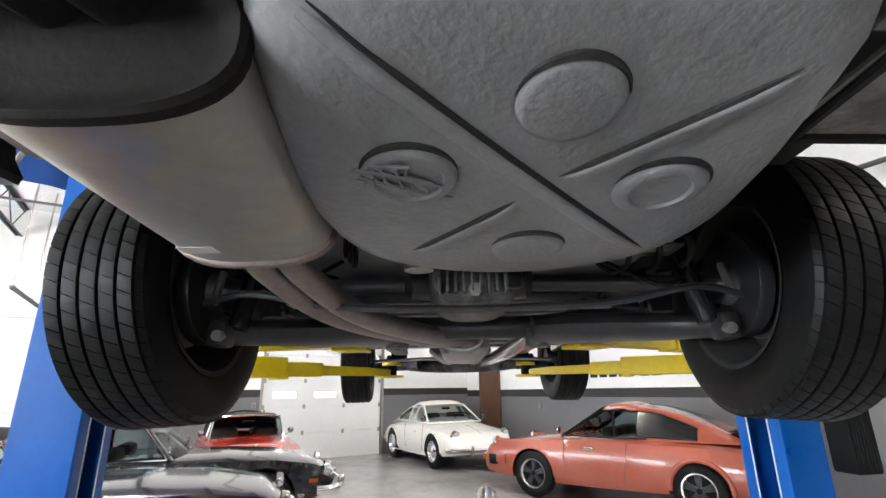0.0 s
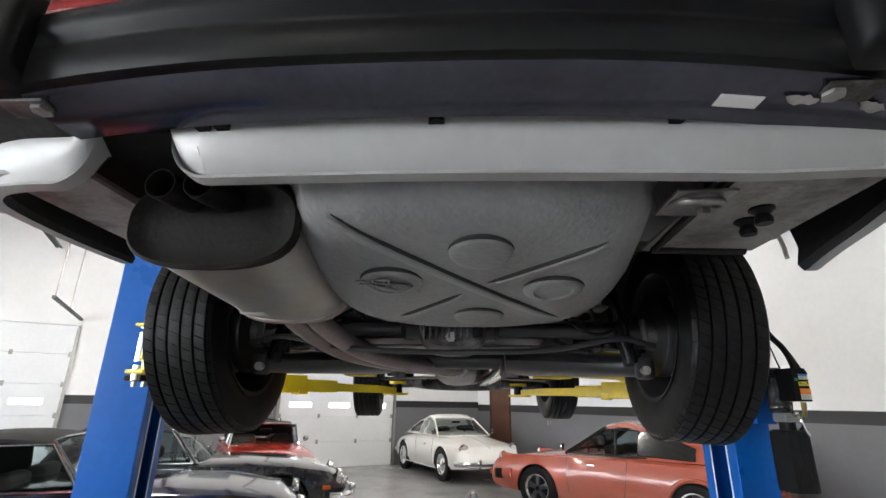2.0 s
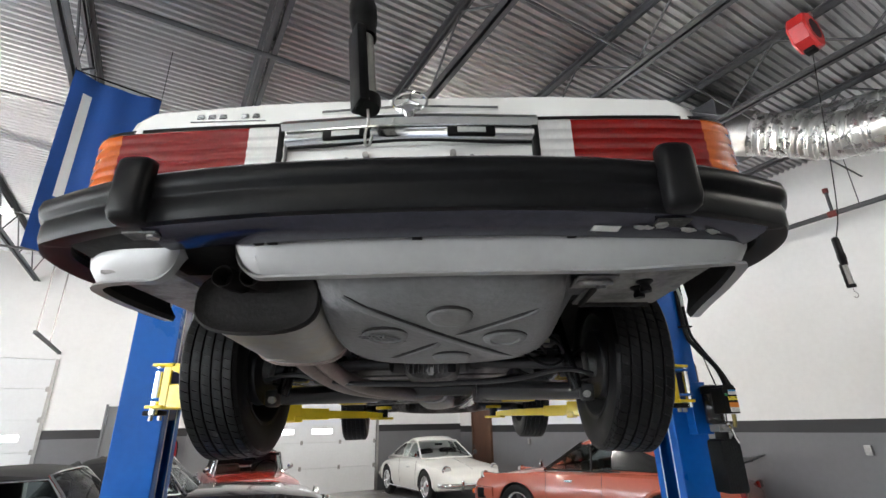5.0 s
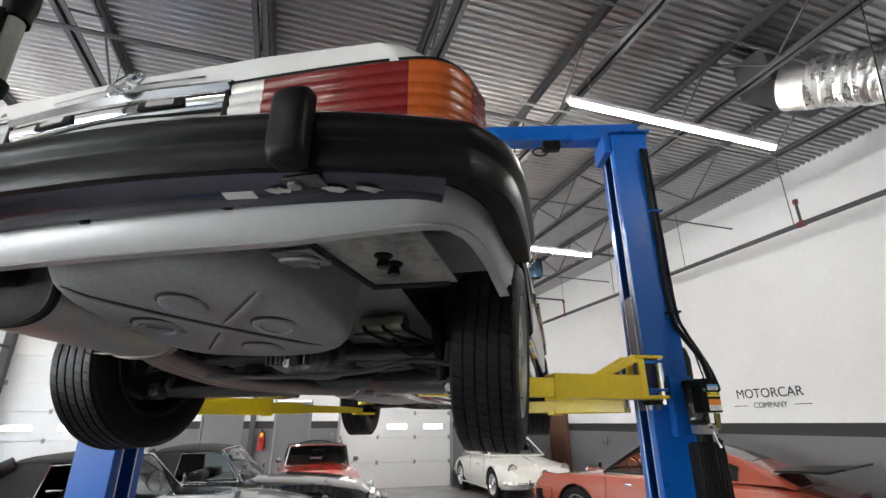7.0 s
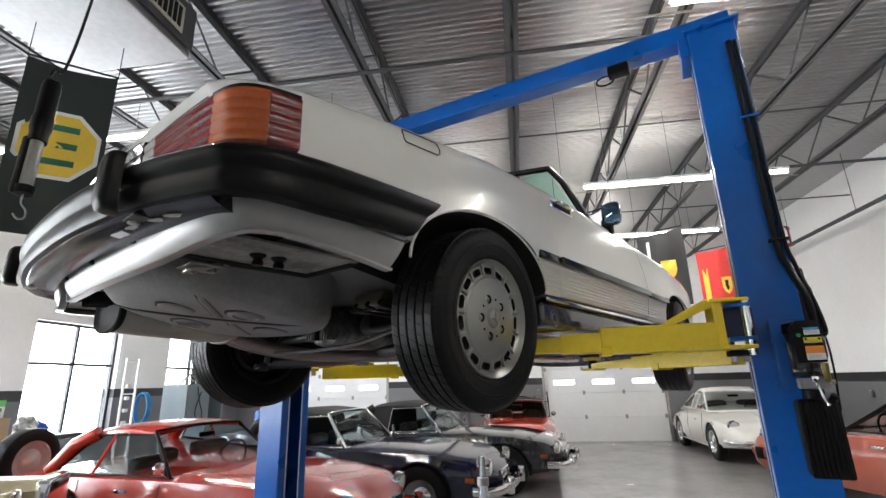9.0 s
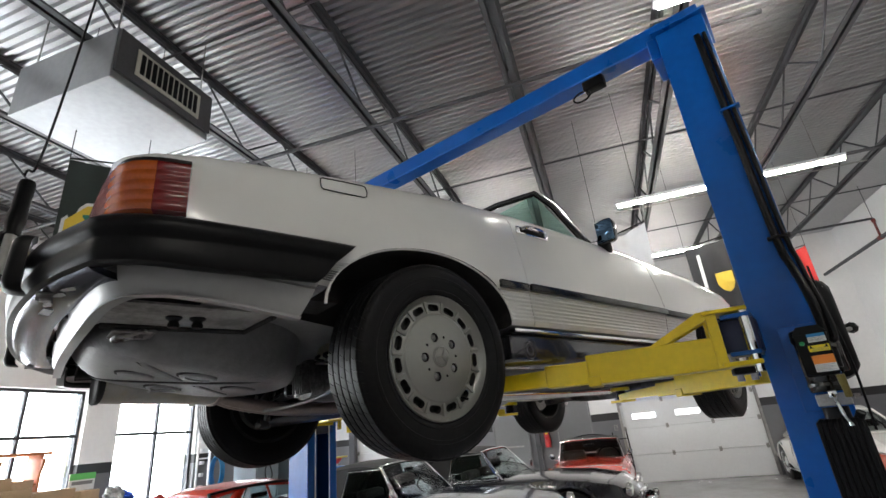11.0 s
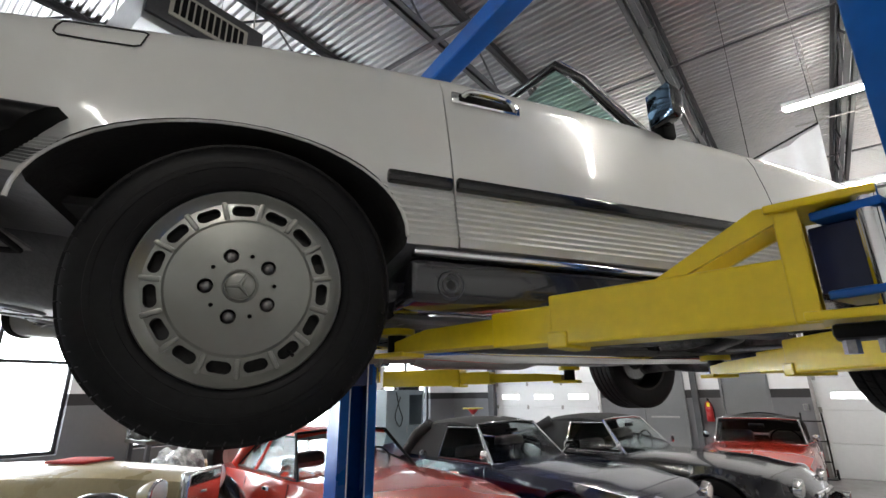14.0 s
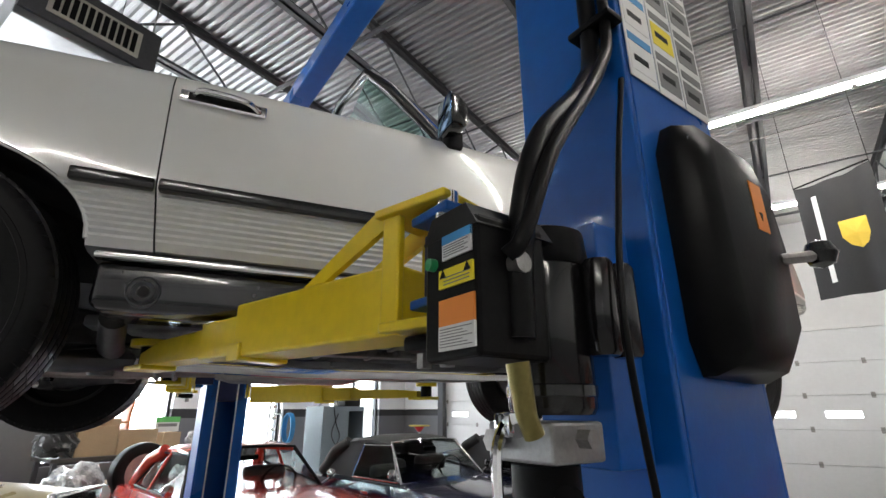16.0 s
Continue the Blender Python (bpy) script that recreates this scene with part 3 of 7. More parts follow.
part("lever_knob", cyl(0.011, (1.625, 1.055, 1.34), (1.627, 1.053, 1.325), 10), CHROME, lev)
part("hose_fitting", tube([(1.66, 1.10, 1.47), (1.66, 1.085, 1.50), (1.657, 1.075, 1.58)], [0.017, 0.017, 0.02], 12), mat("brass_fitting", (0.26, 0.22, 0.08), 0.35, 0.9, 0.15, 12), pump, "brass hose fitting")
part("neck", cyl(0.06, (1.585, 1.20, 1.36), (1.585, 1.20, 1.42), 24), BLACK, pump)
rows = []
for z, k in ((0.90, 0.94), (0.915, 1.0), (1.30, 1.0), (1.345, 0.97), (1.362, 0.8)):
    ring = []
    for i in range(8):
        ring += [(1.475 + 0.0262 * i + 0.004, 1.105), (1.475 + 0.0262 * i + 0.018, 1.105), (1.475 + 0.0262 * i + 0.021, 1.111), (1.475 + 0.0262 * i + 0.0255, 1.111)]
    ring += [(1.69, 1.115), (1.69, 1.285), (1.68, 1.295), (1.485, 1.295), (1.475, 1.285), (1.475, 1.115)]
    rows.append([(1.582 + (x - 1.582) * k, 1.2 + (y - 1.2) * k, z) for x, y in ring])
part("oil_tank", loft(rows), BLACK, pump, "ribbed black plastic oil tank", smooth=30)
part("filler_cap", cyl(0.022, (1.665, 1.16, 1.35), (1.685, 1.14, 1.385), 12), BLACK, pump)
up = PUMP.inverted() @ TURN_R
for pts, r in (
    ([(1.592, 1.13, 1.60), (1.594, 1.135, 1.70), (1.59, 1.18, 1.84), (1.575, 1.30, 1.98), (1.56, 1.358, 2.12), (1.555, 1.36, 2.6), (1.55, 1.36, 3.2)], 0.015),
    ([(1.60, 1.11, 1.68), (1.615, 1.12, 1.70), (1.612, 1.18, 1.82), (1.60, 1.31, 2.0), (1.59, 1.36, 2.14), (1.585, 1.362, 2.6), (1.58, 1.362, 3.2)], 0.009),
    ([(1.62, 1.33, 1.98), (1.625, 1.28, 1.80), (1.635, 1.24, 1.62), (1.63, 1.27, 1.40)], 0.004),
):
    part("hose", tube([up @ p for p in curve(pts, 40)], r / 0.6, 10), RUBBER, pump, "black hose up the column")
for z in (2.12, 2.75):
    part("hose_tie", box(1.53, 1.61, 1.34, 1.379, z, z + 0.012, 0.003, m=up), BLUE if z > 2.5 else BLACK, pump)
# black guard on the outer face of the column
guard = empty("release_guard", TURN_R, "black plastic guard over the safety release", "guard")
rows = []
for x, k in ((1.602, 1.0), (1.62, 1.0), (1.65, 0.93), (1.665, 0.80)):
    line = [(1.43, 1.62), (1.45, 1.575), (1.60, 1.57), (1.66, 1.62), (1.68, 1.78), (1.66, 1.88), (1.60, 1.945), (1.45, 1.95), (1.425, 1.90)]
    rows.append([(x, 1.55 + (y - 1.55) * k, 1.76 + (z - 1.76) * k) for y, z in line])
part("cover", loft(rows), BLACK, guard, smooth=35)
part("warning_label", box(1.664, 1.6662, 1.565, 1.605, 1.79, 1.87), LABELORANGE, guard, "orange arrow label")
part("arrow", loft([[(x, 1.58, 1.82), (x, 1.59, 1.82), (x, 1.585, 1.807)] for x in (1.6655, 1.667)]), BLACK, guard)
part("release_handle", tube([(1.66, 1.63, 1.755), (1.68, 1.665, 1.76), (1.692, 1.69, 1.765)], 0.009, 8), STEEL, guard)
part("handle_ball", lathe([(0, -0.024), (0.017, -0.017), (0.024, 0), (0.017, 0.017), (0, 0.024)], 18, pose(1.695, 1.70, 1.768)), BLACKGLOSS, guard, "black ball knob")
for y, z in ((1.45, 1.91), (1.64, 1.63)):
    part("screw", cyl(0.009, (1.63, y, z), (1.645, y, z), 8), STEEL, guard)
# safety label sheets on the column's outer face
for j in range(3):
    sheet = tagged(finish("safety_label", box(1.6025, 1.604, 1.39 + 0.082 * j, 1.468 + 0.082 * j, 2.03, 2.41), LABELWHITE, None, "", 0), "white safety instruction label with small pictures", "label", "safety labels")
    sheet.matrix_world = TURN_R
    for r in range(4):
        y0, z0 = 1.396 + 0.082 * j, 2.045 + 0.091 * r
        part("picture_block", box(1.604, 1.6046, y0, y0 + 0.066, z0, z0 + 0.05), (LABELYELLOW if j == 1 and r % 2 else LABELGREY) if j else LABELWHITE, sheet, smooth=0)
        part("heading_bar", box(1.604, 1.6047, y0, y0 + 0.066, z0 + 0.058, z0 + 0.074), LABELBLUE if j == 0 else LABELGREY, sheet, smooth=0)
        part("caption_bar", box(1.6046, 1.605, y0 + 0.01, y0 + 0.05, z0 + 0.02, z0 + 0.032), BLACK, sheet, smooth=0)

# ---- the lifted car ----
CARM = pose(-0.02, 0, 0, 0, 0, -1.2)
CAR = empty("lifted_car", CARM, "white two-seat convertible with black bumpers raised on the lift", "car")
ZC, AX, FX, HUB = 1.57, -0.04, 2.42, 1.765
BODY = [  # y, half width, bottom, shoulder, top (heights over the car's own ground)
    (-1.005, 0.725, 0.42, 0.715, 0.748),
    (-0.985, 0.757, 0.41, 0.722, 0.756),
    (-0.96, 0.78, 0.405, 0.726, 0.761),
    (-0.915, 0.808, 0.40, 0.73, 0.766),
    (-0.845, 0.826, 0.40, 0.736, 0.773),
    (-0.80, 0.838, 0.40, 0.74, 0.778),
    (-0.45, 0.866, 0.38, 0.765, 0.812),
    (0.05, 0.884, 0.31, 0.805, 0.852),
    (0.50, 0.892, 0.31, 0.812, 0.862),
    (1.00, 0.893, 0.31, 0.808, 0.857),
    (1.50, 0.89, 0.31, 0.795, 0.845),
    (2.30, 0.88, 0.31, 0.765, 0.82),
    (2.90, 0.85, 0.34, 0.725, 0.775),
    (3.15, 0.76, 0.40, 0.675, 0.73),
]


def car_ring(y):
    w, zb, zs, zt = lerp(BODY, y)
    half = [(0, zb), (w * 0.6, zb), (w - 0.05, zb), (w - 0.022, zb + 0.006)]
    lo, hi = max(zb + 0.02, 0.325), 0.456
    for k in range(9):
        z = lo + (hi - lo) * k / 8
        half += [(w - 0.016 + 0.012 * (z - 0.31) / 0.2, z), (w - 0.011 + 0.012 * (z - 0.31) / 0.2, z + (hi - lo) / 16)]
    half += [(w - 0.001, 0.473), (w, 0.49), (w - 0.005, 0.56), (w - 0.016, 0.65), (w - 0.034, zs - 0.04), (w - 0.05, zs), (w - 0.078, zs + 0.6 * (zt - zs)), (w - 0.15, zt - 0.008), (w * 0.5, zt + 0.006), (0, zt + 0.012)]
    return [(x, y, z + ZC) for x, z in half] + [(-x, y, z + ZC) for x, z in half[-2:0:-1]]


def paint(b, k):
    for f in b.faces:
        f.material_index = k
    return b


def oval(x0, x1, y, z, ry, rz, n=48):
    return loft([[(x, y + ry * math.cos(2 * math.pi * i / n), z + rz * math.sin(2 * math.pi * i / n)) for i in range(n)] for x in (x0, x1)])


def grown(b, d):
    c = b.copy()
    mid = sum((v.co for v in c.verts), Vector()) / len(c.verts)
    for v in c.verts:
        for k in range(3):
            v.co[k] += d if v.co[k] > mid[k] else -d
    return c


def shell():
    ys = [-1.005, -0.995, -0.985, -0.965, -0.94, -0.915, -0.88, -0.845] + [-0.8 + 0.08 * i for i in range(48)] + [3.03, 3.1, 3.15]
    return loft([car_ring(y) for y in ys])


def door_prism(s):
    """The outline of a door, drawn through the side."""
    line = [(0.452, 0.318), (0.432, 0.47), (0.422, 0.66), (0.415, 0.80), (0.405, 1.0), (1.60, 1.0), (1.625, 0.70), (1.645, 0.50), (1.615, 0.318)]
    return loft([[(x, y, z + ZC) for y, z in line] for x in (s * 0.80, s * 1.0)])


arches = []
for y in (AX, FX):
    for s in (-1, 1):
        arches.append(paint(oval(s * 0.50, s * 1.2, y - 0.035, 1.90, 0.39, 0.226), 2))
        arches.append(paint(box(*sorted((s * 0.50, s * 1.2)), y - 0.425, y + 0.355, 1.3, 1.901), 2))
doors = [door_prism(1), door_prism(-1)]
lid = loft([[(x * k, y, z + ZC) for x, y in ((-1, -1.2), (1, -1.2), (1, -0.35), (0.93, -0.24), (-0.93, -0.24), (-1, -0.35))] for k, z in ((0.60, 0.79), (0.66, 1.0))])
hollow = paint(box(-0.66, 0.66, 0.44, 1.30, 1.95, 2.8), 2)
well_top = paint(box(-0.66, 0.66, 0.06, 0.445, 2.26, 2.8), 2)
side_parts = [grown(d, 0.0035) for d in doors] + [grown(lid, 0.0035)]
for c in side_parts:
    paint(c, 2)
bm = carve(shell(), arches + side_parts + [hollow, well_top])
for f in bm.faces:
    c = f.calc_center_median()
    if f.material_index == 0:
        if f.normal.z < -0.7 and c.z < 2.0:
            f.material_index = 3
        elif abs(c.x) > 0.6 and c.z < 0.469 + ZC:
            f.material_index = 1
SHELLMATS = [WHITE, CLAD, WELL, UNDER]
part("body", bm, SHELLMATS, CAR, smooth=32)
for s, d in zip((1, -1), doors):
    bm = carve(shell(), [d], "INTERSECT")
    for f in bm.faces:
        c = f.calc_center_median()
        f.material_index = 1 if c.z < 0.469 + ZC else 0
    door = part("car_door", bm, SHELLMATS, CAR, "white door with ribbed lower panel", smooth=32)
    # flush pull handle with its chrome frame
    bm = box(0.868 * s - 0.006, 0.868 * s + 0.006, 0.435, 0.65, 0.732 + ZC, 0.768 + ZC, 0.005)
    part("handle_plate", bm, CHROME, door, "chrome handle surround")
    part("handle_recess", box(0.870 * s - 0.006, 0.870 * s + 0.006, 0.455, 0.635, 0.738 + ZC, 0.763 + ZC, 0.004), BLACK, door, "dark recess behind the handle")
    bm = tube(curve([(s * 0.868, 0.468, 0.757 + ZC), (s * 0.895, 0.493, 0.76 + ZC), (s * 0.897, 0.593, 0.754 + ZC), (s * 0.868, 0.633, 0.747 + ZC)], 16), 0.0085, 8)
    part("handle_grip", bm, CHROME, door, "chrome pull handle")
    part("rub_strip", box(s * 0.888 - 0.008, s * 0.888 + 0.012 * s + 0.008, 0.436, 1.636, 0.459 + ZC, 0.491 + ZC, 0.006), BLACKGLOSS, door, "black rubbing strip")
part("trunk_lid", carve(shell(), [lid], "INTERSECT"), WHITE, CAR, smooth=32)
# fuel filler flap, drawn by its joint
loop = [(0.836, -0.462, 0.714), (0.839, -0.40, 0.715), (0.844, -0.318, 0.718), (0.8435, -0.306, 0.724), (0.8405, -0.302, 0.742), (0.8265, -0.300, 0.770), (0.823, -0.310, 0.7755), (0.820, -0.39, 0.771), (0.8165, -0.455, 0.7665), (0.8195, -0.466, 0.760), (0.831, -0.470, 0.738), (0.8355, -0.470, 0.721)]
bm = tube([(x, y, z + ZC) for x, y, z in loop], 0.002, 6, closed=True)
part("filler_flap_joint", bm, WELL, CAR)
for s in (1, -1):
    part("rub_strip", box(s * 0.884 - 0.008, s * 0.884 + 0.008 + 0.008 * s, 0.258, 0.427, 0.459 + ZC, 0.491 + ZC, 0.006), BLACKGLOSS, CAR, "black rubbing strip")
    part("rub_strip", box(s * 0.884 - 0.008, s * 0.884 + 0.008 + 0.008 * s, 1.648, 2.05, 0.457 + ZC, 0.489 + ZC, 0.006), BLACKGLOSS, CAR, "black rubbing strip")
    # wheel-arch lips
    for y in (AX, FX):
        w = lerp(BODY, y)[0]
        pts = []
        for k in range(25):
            a = math.pi * k / 24
            yy, zz = y - 0.035 + 0.39 * math.cos(a), 1.90 + 0.226 * math.sin(a)
            pts.append((s * (lerp(BODY, yy)[0] - 0.012 - 0.012 * max(0, zz - 2.1)), yy, zz))
        part("arch_lip", tube(pts, 0.005, 8), WHITE, CAR)
    # black sill below the doors with a bright edge and a jacking point
    a, b = sorted((s * 0.60, s * 0.838))
    part("sill", box(a, b, 0.335, 2.0, 0.185 + ZC, 0.296 + ZC, 0.02, seg=3), SILL, CAR, "black painted sill with stone chips")
    part("sill_trim", box(s * 0.845 - 0.012, s * 0.845 + 0.022, 0.335, 2.0, 0.292 + ZC, 0.309 + ZC, 0.004), CHROME, CAR, "bright sill trim")
    bm = lathe([(0.012, 0.0), (0.022, 0.004), (0.026, 0.0), (0.03, -0.002), (0.035, 0.004), (0.039, -0.004)], 28, pose(s * 0.837, 0.44, 0.228 + ZC, 0, 90 * s, 0))
    part("jacking_point", bm, SCUFFED, CAR, "round pressed jacking point")
    part("jacking_hole", cyl(0.012, (s * 0.80, 0.44, 0.228 + ZC), (s * 0.8385, 0.44, 0.228 + ZC), 16), WELL, CAR)


def sweep(path, profile, taper=None):
    """A profile of (outwards, z) pairs drawn along a plan path; outwards is to the right of travel."""
    p = [Vector((x, y, 0)) for x, y in path]
    rings = []
    for i, q in enumerate(p):
        d = (p[min(i + 1, len(p) - 1)] - p[max(i - 1, 0)]).normalized()
        out = Vector((d.y, -d.x, 0))
        k = taper(i / (len(p) - 1)) if taper else (1, 0)
        rings.append([q + out * o * k[0] + Vector((0, 0, z + k[1])) for o, z in profile])
    return loft(rings)


def plan_curve(points, n=40):
    return [(p.x, p.y) for p in curve([(x, y, 0) for x, y in points], n)]


# rear bumper: rubber-faced beam, bright top strip, bare steel under-edge, corner caps, overriders
BUMP = plan_curve([(-0.80, -1.03), (-0.6, -1.10), (-0.3, -1.145), (0, -1.155), (0.3, -1.145), (0.6, -1.10), (0.80, -1.03)], 36)
bumper = new("rear_bumper")
bumper.location, bumper.scale = (0, 0, 1.945 - 1.966 * 0.82), (1, 1, 0.82)
bumper.parent = CAR
bumper["label"] = "black rubber rear bumper with a bright top strip"
ROUND = plan_curve([(-0.905, -0.40), (-0.908, -0.55), (-0.907, -0.70), (-0.902, -0.84), (-0.885, -0.93), (-0.845, -1.0), (-0.80, -1.03), (-0.6, -1.10), (-0.3, -1.145), (0, -1.155), (0.3, -1.145), (0.6, -1.10), (0.80, -1.03), (0.845, -1.0), (0.885, -0.93), (0.902, -0.84), (0.907, -0.70), (0.908, -0.55), (0.905, -0.40)], 90)
face = sweep(ROUND, [(-0.05, 1.98), (-0.004, 1.966), (0.008, 1.970), (0.013, 1.985), (0.014, 2.02), (0.010, 2.032), (0.012, 2.040), (0.022, 2.050), (0.026, 2.07), (0.022, 2.092), (0.008, 2.106), (-0.05, 2.112)], lambda u: (1, 0.012 * max(0, abs(u - 0.5) - 0.32) / 0.18))
for v in face.verts:  # the ends are cut on a slant
    k = min(1, max(0, (v.co.y + 0.75) / 0.35))
    v.co.y -= 0.85 * k * (2.112 - v.co.z)
    v.co.z -= 0.014 * min(1, max(0, (v.co.y + 1.0) / 0.2)) * (v.co.z < 2.0)
part("rubber_face", face, RUBBER, bumper, smooth=50)
part("bright_strip", sweep(BUMP, [(-0.07, 2.098), (0.008, 2.102), (0.004, 2.112), (-0.07, 2.112)]), CHROME, bumper)
part("steel_edge", sweep([p for p in BUMP if p[0] > -0.56], [(-0.10, 1.946), (-0.075, 1.945), (-0.045, 1.949), (-0.02, 1.957), (-0.008, 1.965), (-0.004, 1.972), (-0.03, 1.976), (-0.10, 1.956)]), mat("dark_blued_steel", (0.085, 0.085, 0.112), 0.17, 0.85, 0.2, 8, 0.02, 90, rvary=0.04, second=(0.055, 0.052, 0.07), mix=0.4, mscale=4), bumper, "bare dark steel lower edge")
part("beam", sweep(BUMP, [(-0.10, 1.957), (-0.028, 1.977), (-0.028, 2.097), (-0.10, 2.097)]), WELL, bumper)
for s in (1, -1):
    path = plan_curve([(0.78, -1.035), (0.845, -0.995), (0.88, -0.93), (0.895, -0.84)], 12)
    if s < 0:
        path = [(-x, y) for x, y in path][::-1]
    part("corner_under", sweep(path, [(-0.12, 1.985), (-0.02, 1.992), (-0.012, 2.012), (-0.12, 2.01)]), BLACKGLOSS, bumper)
    x = 0.555 * s
    ring = [(-0.036, 0.0), (-0.036, -0.016), (-0.034, -0.022), (-0.029, -0.027), (-0.02, -0.03), (0.0, -0.031), (0.02, -0.03), (0.029, -0.027), (0.034, -0.022), (0.036, -0.016), (0.036, 0.0)]
    rows = []
    for z, k, o in ((1.955, 0.55, 0.02), (1.958, 0.8, 0.008), (1.964, 0.92, 0.0), (1.985, 1.0, -0.008), (2.09, 1.0, -0.004), (2.118, 0.97, 0.0), (2.130, 0.88, 0.008), (2.135, 0.7, 0.02)):
        rows.append([(x + a * k, -1.105 - 0.03 + b * k * 1.2 + o * 0.5 + (0.012 if abs(a) > 0.04 else 0), z) for a, b in ring])
    part("overrider", loft(rows), RUBBER, bumper, "black rubber overrider", smooth=75)
    part("overrider_bolt", cyl(0.014, (x - 0.02 * s, -1.085, 1.945), (x - 0.02 * s, -1.085, 1.962), 6), STEEL, bumper)
    part("bolt_plate", box(x - 0.035, x + 0.035, -1.105, -1.065, 1.951, 1.956), CASTING, bumper, "scuffed bolt plate")

SCRAPE = mat("scraped_bare_metal", (0.42, 0.41, 0.40), 0.45, 0.5, 0.3, 30, 0.3, 150)
for x, y, turn in ((0.50, -1.078, 10), (0.60, -1.06, 24), (0.66, -1.045, 32)):
    rnd = random.Random(int(x * 100))
    ring = [(0.028 * rnd.uniform(0.55, 1.0) * math.cos(a), 0.011 * rnd.uniform(0.5, 1.0) * math.sin(a)) for a in (2 * math.pi * k / 18 for k in range(18))]
    m = pose(x, y, 1.9462, -9, 0, turn)
    part("scrape", loft([[m @ Vector((u, v, z)) for u, v in ring] for z in (-0.001, 0.0)]), SCRAPE, bumper, "patch scraped to bare metal", smooth=0)
part("paper_label", box(-0.03, 0.03, -0.011, 0.011, -0.0012, 0.0, m=pose(0.42, -1.078, 1.9462, -9, 0, 8)), LABELWHITE, bumper, "small white paper label")
rnd = random.Random(3)
bm = bmesh.new()
for k in range(46):
    x = rnd.choice((rnd.uniform(-0.30, 0.36), rnd.gauss(0.17, 0.06), rnd.gauss(-0.2, 0.05)))
    o = rnd.uniform(0.01, 0.07)
    y = min(BUMP, key=lambda p: abs(p[0] - x))[1]
    r = rnd.uniform(0.0018, 0.0042)
    join(bm, lathe([(0, -r * 0.8), (r * 0.8, -r * 0.5), (r, 0.0005)], 8, pose(x, y + 0.012 + o, 1.9615 - 0.19 * o)))
tagged(part("beaded_water", bm, GLASS, bumper), kind="stuff")

# rear valance below the bumper, notched for the exhaust tips
VAL = [(0.862, -0.465), (0.855, -0.60), (0.845, -0.76), (0.812, -0.905), (0.735, -0.98), (0.55, -1.008), (0.30, -1.02), (0, -1.026), (-0.30, -1.02), (-0.345, -1.017), (-0.395, -1.012)]
pv = [(0.010, 2.0), (0.011, 1.984), (0.011, 1.981), (0.011, 1.978), (0.012, 1.961), (0.012, 1.958), (0.012, 1.955), (0.009, 1.934), (0.0085, 1.931), (0.008, 1.928), (0.004, 1.905), (-0.012, 1.878), (-0.02, 1.868), (-0.006, 1.864), (-0.004, 1.858), (-0.03, 1.858), (-0.036, 1.872), (-0.012, 1.91), (-0.006, 1.95), (-0.008, 2.0)]
vp = plan_curve(VAL, 80)[::-1]
panel = sweep(vp, pv, lambda u: (1, 0.032 * min(1, max(0, (u - 0.47) / 0.2)) - 0.012 * max(0, (u - 0.73) / 0.27)))
panel.verts.index_update()
for v in panel.verts:  # the side runs deeper towards the wheel and ends on a slant
    if v.co.x > 0.6:
        k = min(1, max(0, (v.co.y + 0.86) / 0.38))
        h = 2.02 - v.co.z
        if v.co.x > 0.8 and v.index % len(pv) in (2, 5, 8):
            v.co.x -= 0.008 * min(1, 3 * k)
        v.co.z -= 0.22 * k * h
        v.co.y -= 0.55 * k * k * h
def round_notch(b, x_end, r=0.07):
    """The lower corner beside the exhaust notch is cut round."""
    for v in b.verts:
        t = 1 - abs(v.co.x - x_end) / r
        if t > 0 and v.co.z < 1.96:
            v.co.z += (1.96 - v.co.z) * (1 - math.sqrt(1 - min(1, t) ** 2)) * 0.85
    return b


def dark_inside(b):
    """The inner side of a swept panel takes the second material."""
    b.verts.index_update()
    n = len(pv)
    for f in b.faces:
        if len(f.verts) == 4 and all(v.index % n >= n - 5 for v in f.verts):
            f.material_index = 1
    return b


part("valance", dark_inside(round_notch(panel, -0.395)), [VALANCE, WELL], CAR, "rear valance in cladding grey darkened for its shade")
left = plan_curve([(-0.525, -1.0), (-0.58, -0.995), (-0.66, -0.985), (-0.74, -0.955), (-0.80, -0.89), (-0.835, -0.76), (-0.855, -0.60), (-0.862, -0.465)], 40)[::-1]
part("valance", dark_inside(round_notch(sweep(left, pv, lambda u: (1, 0.03 * (1 - u))), -0.525)), [VALANCE, WELL], CAR, "rear valance in cladding grey darkened for its shade")
for x in (-0.33, -0.30, 0.02, 0.36):
    part("clip", cyl(0.012, (x, -1.035, 1.93), (x, -1.03, 1.965), 10), BLACK, CAR)
part("valance_seam", tube([(0.505, -1.0165, 1.99), (0.505, -1.0185, 1.95), (0.505, -1.0105, 1.905), (0.505, -0.994, 1.878)], 0.002, 5), WELL, CAR)
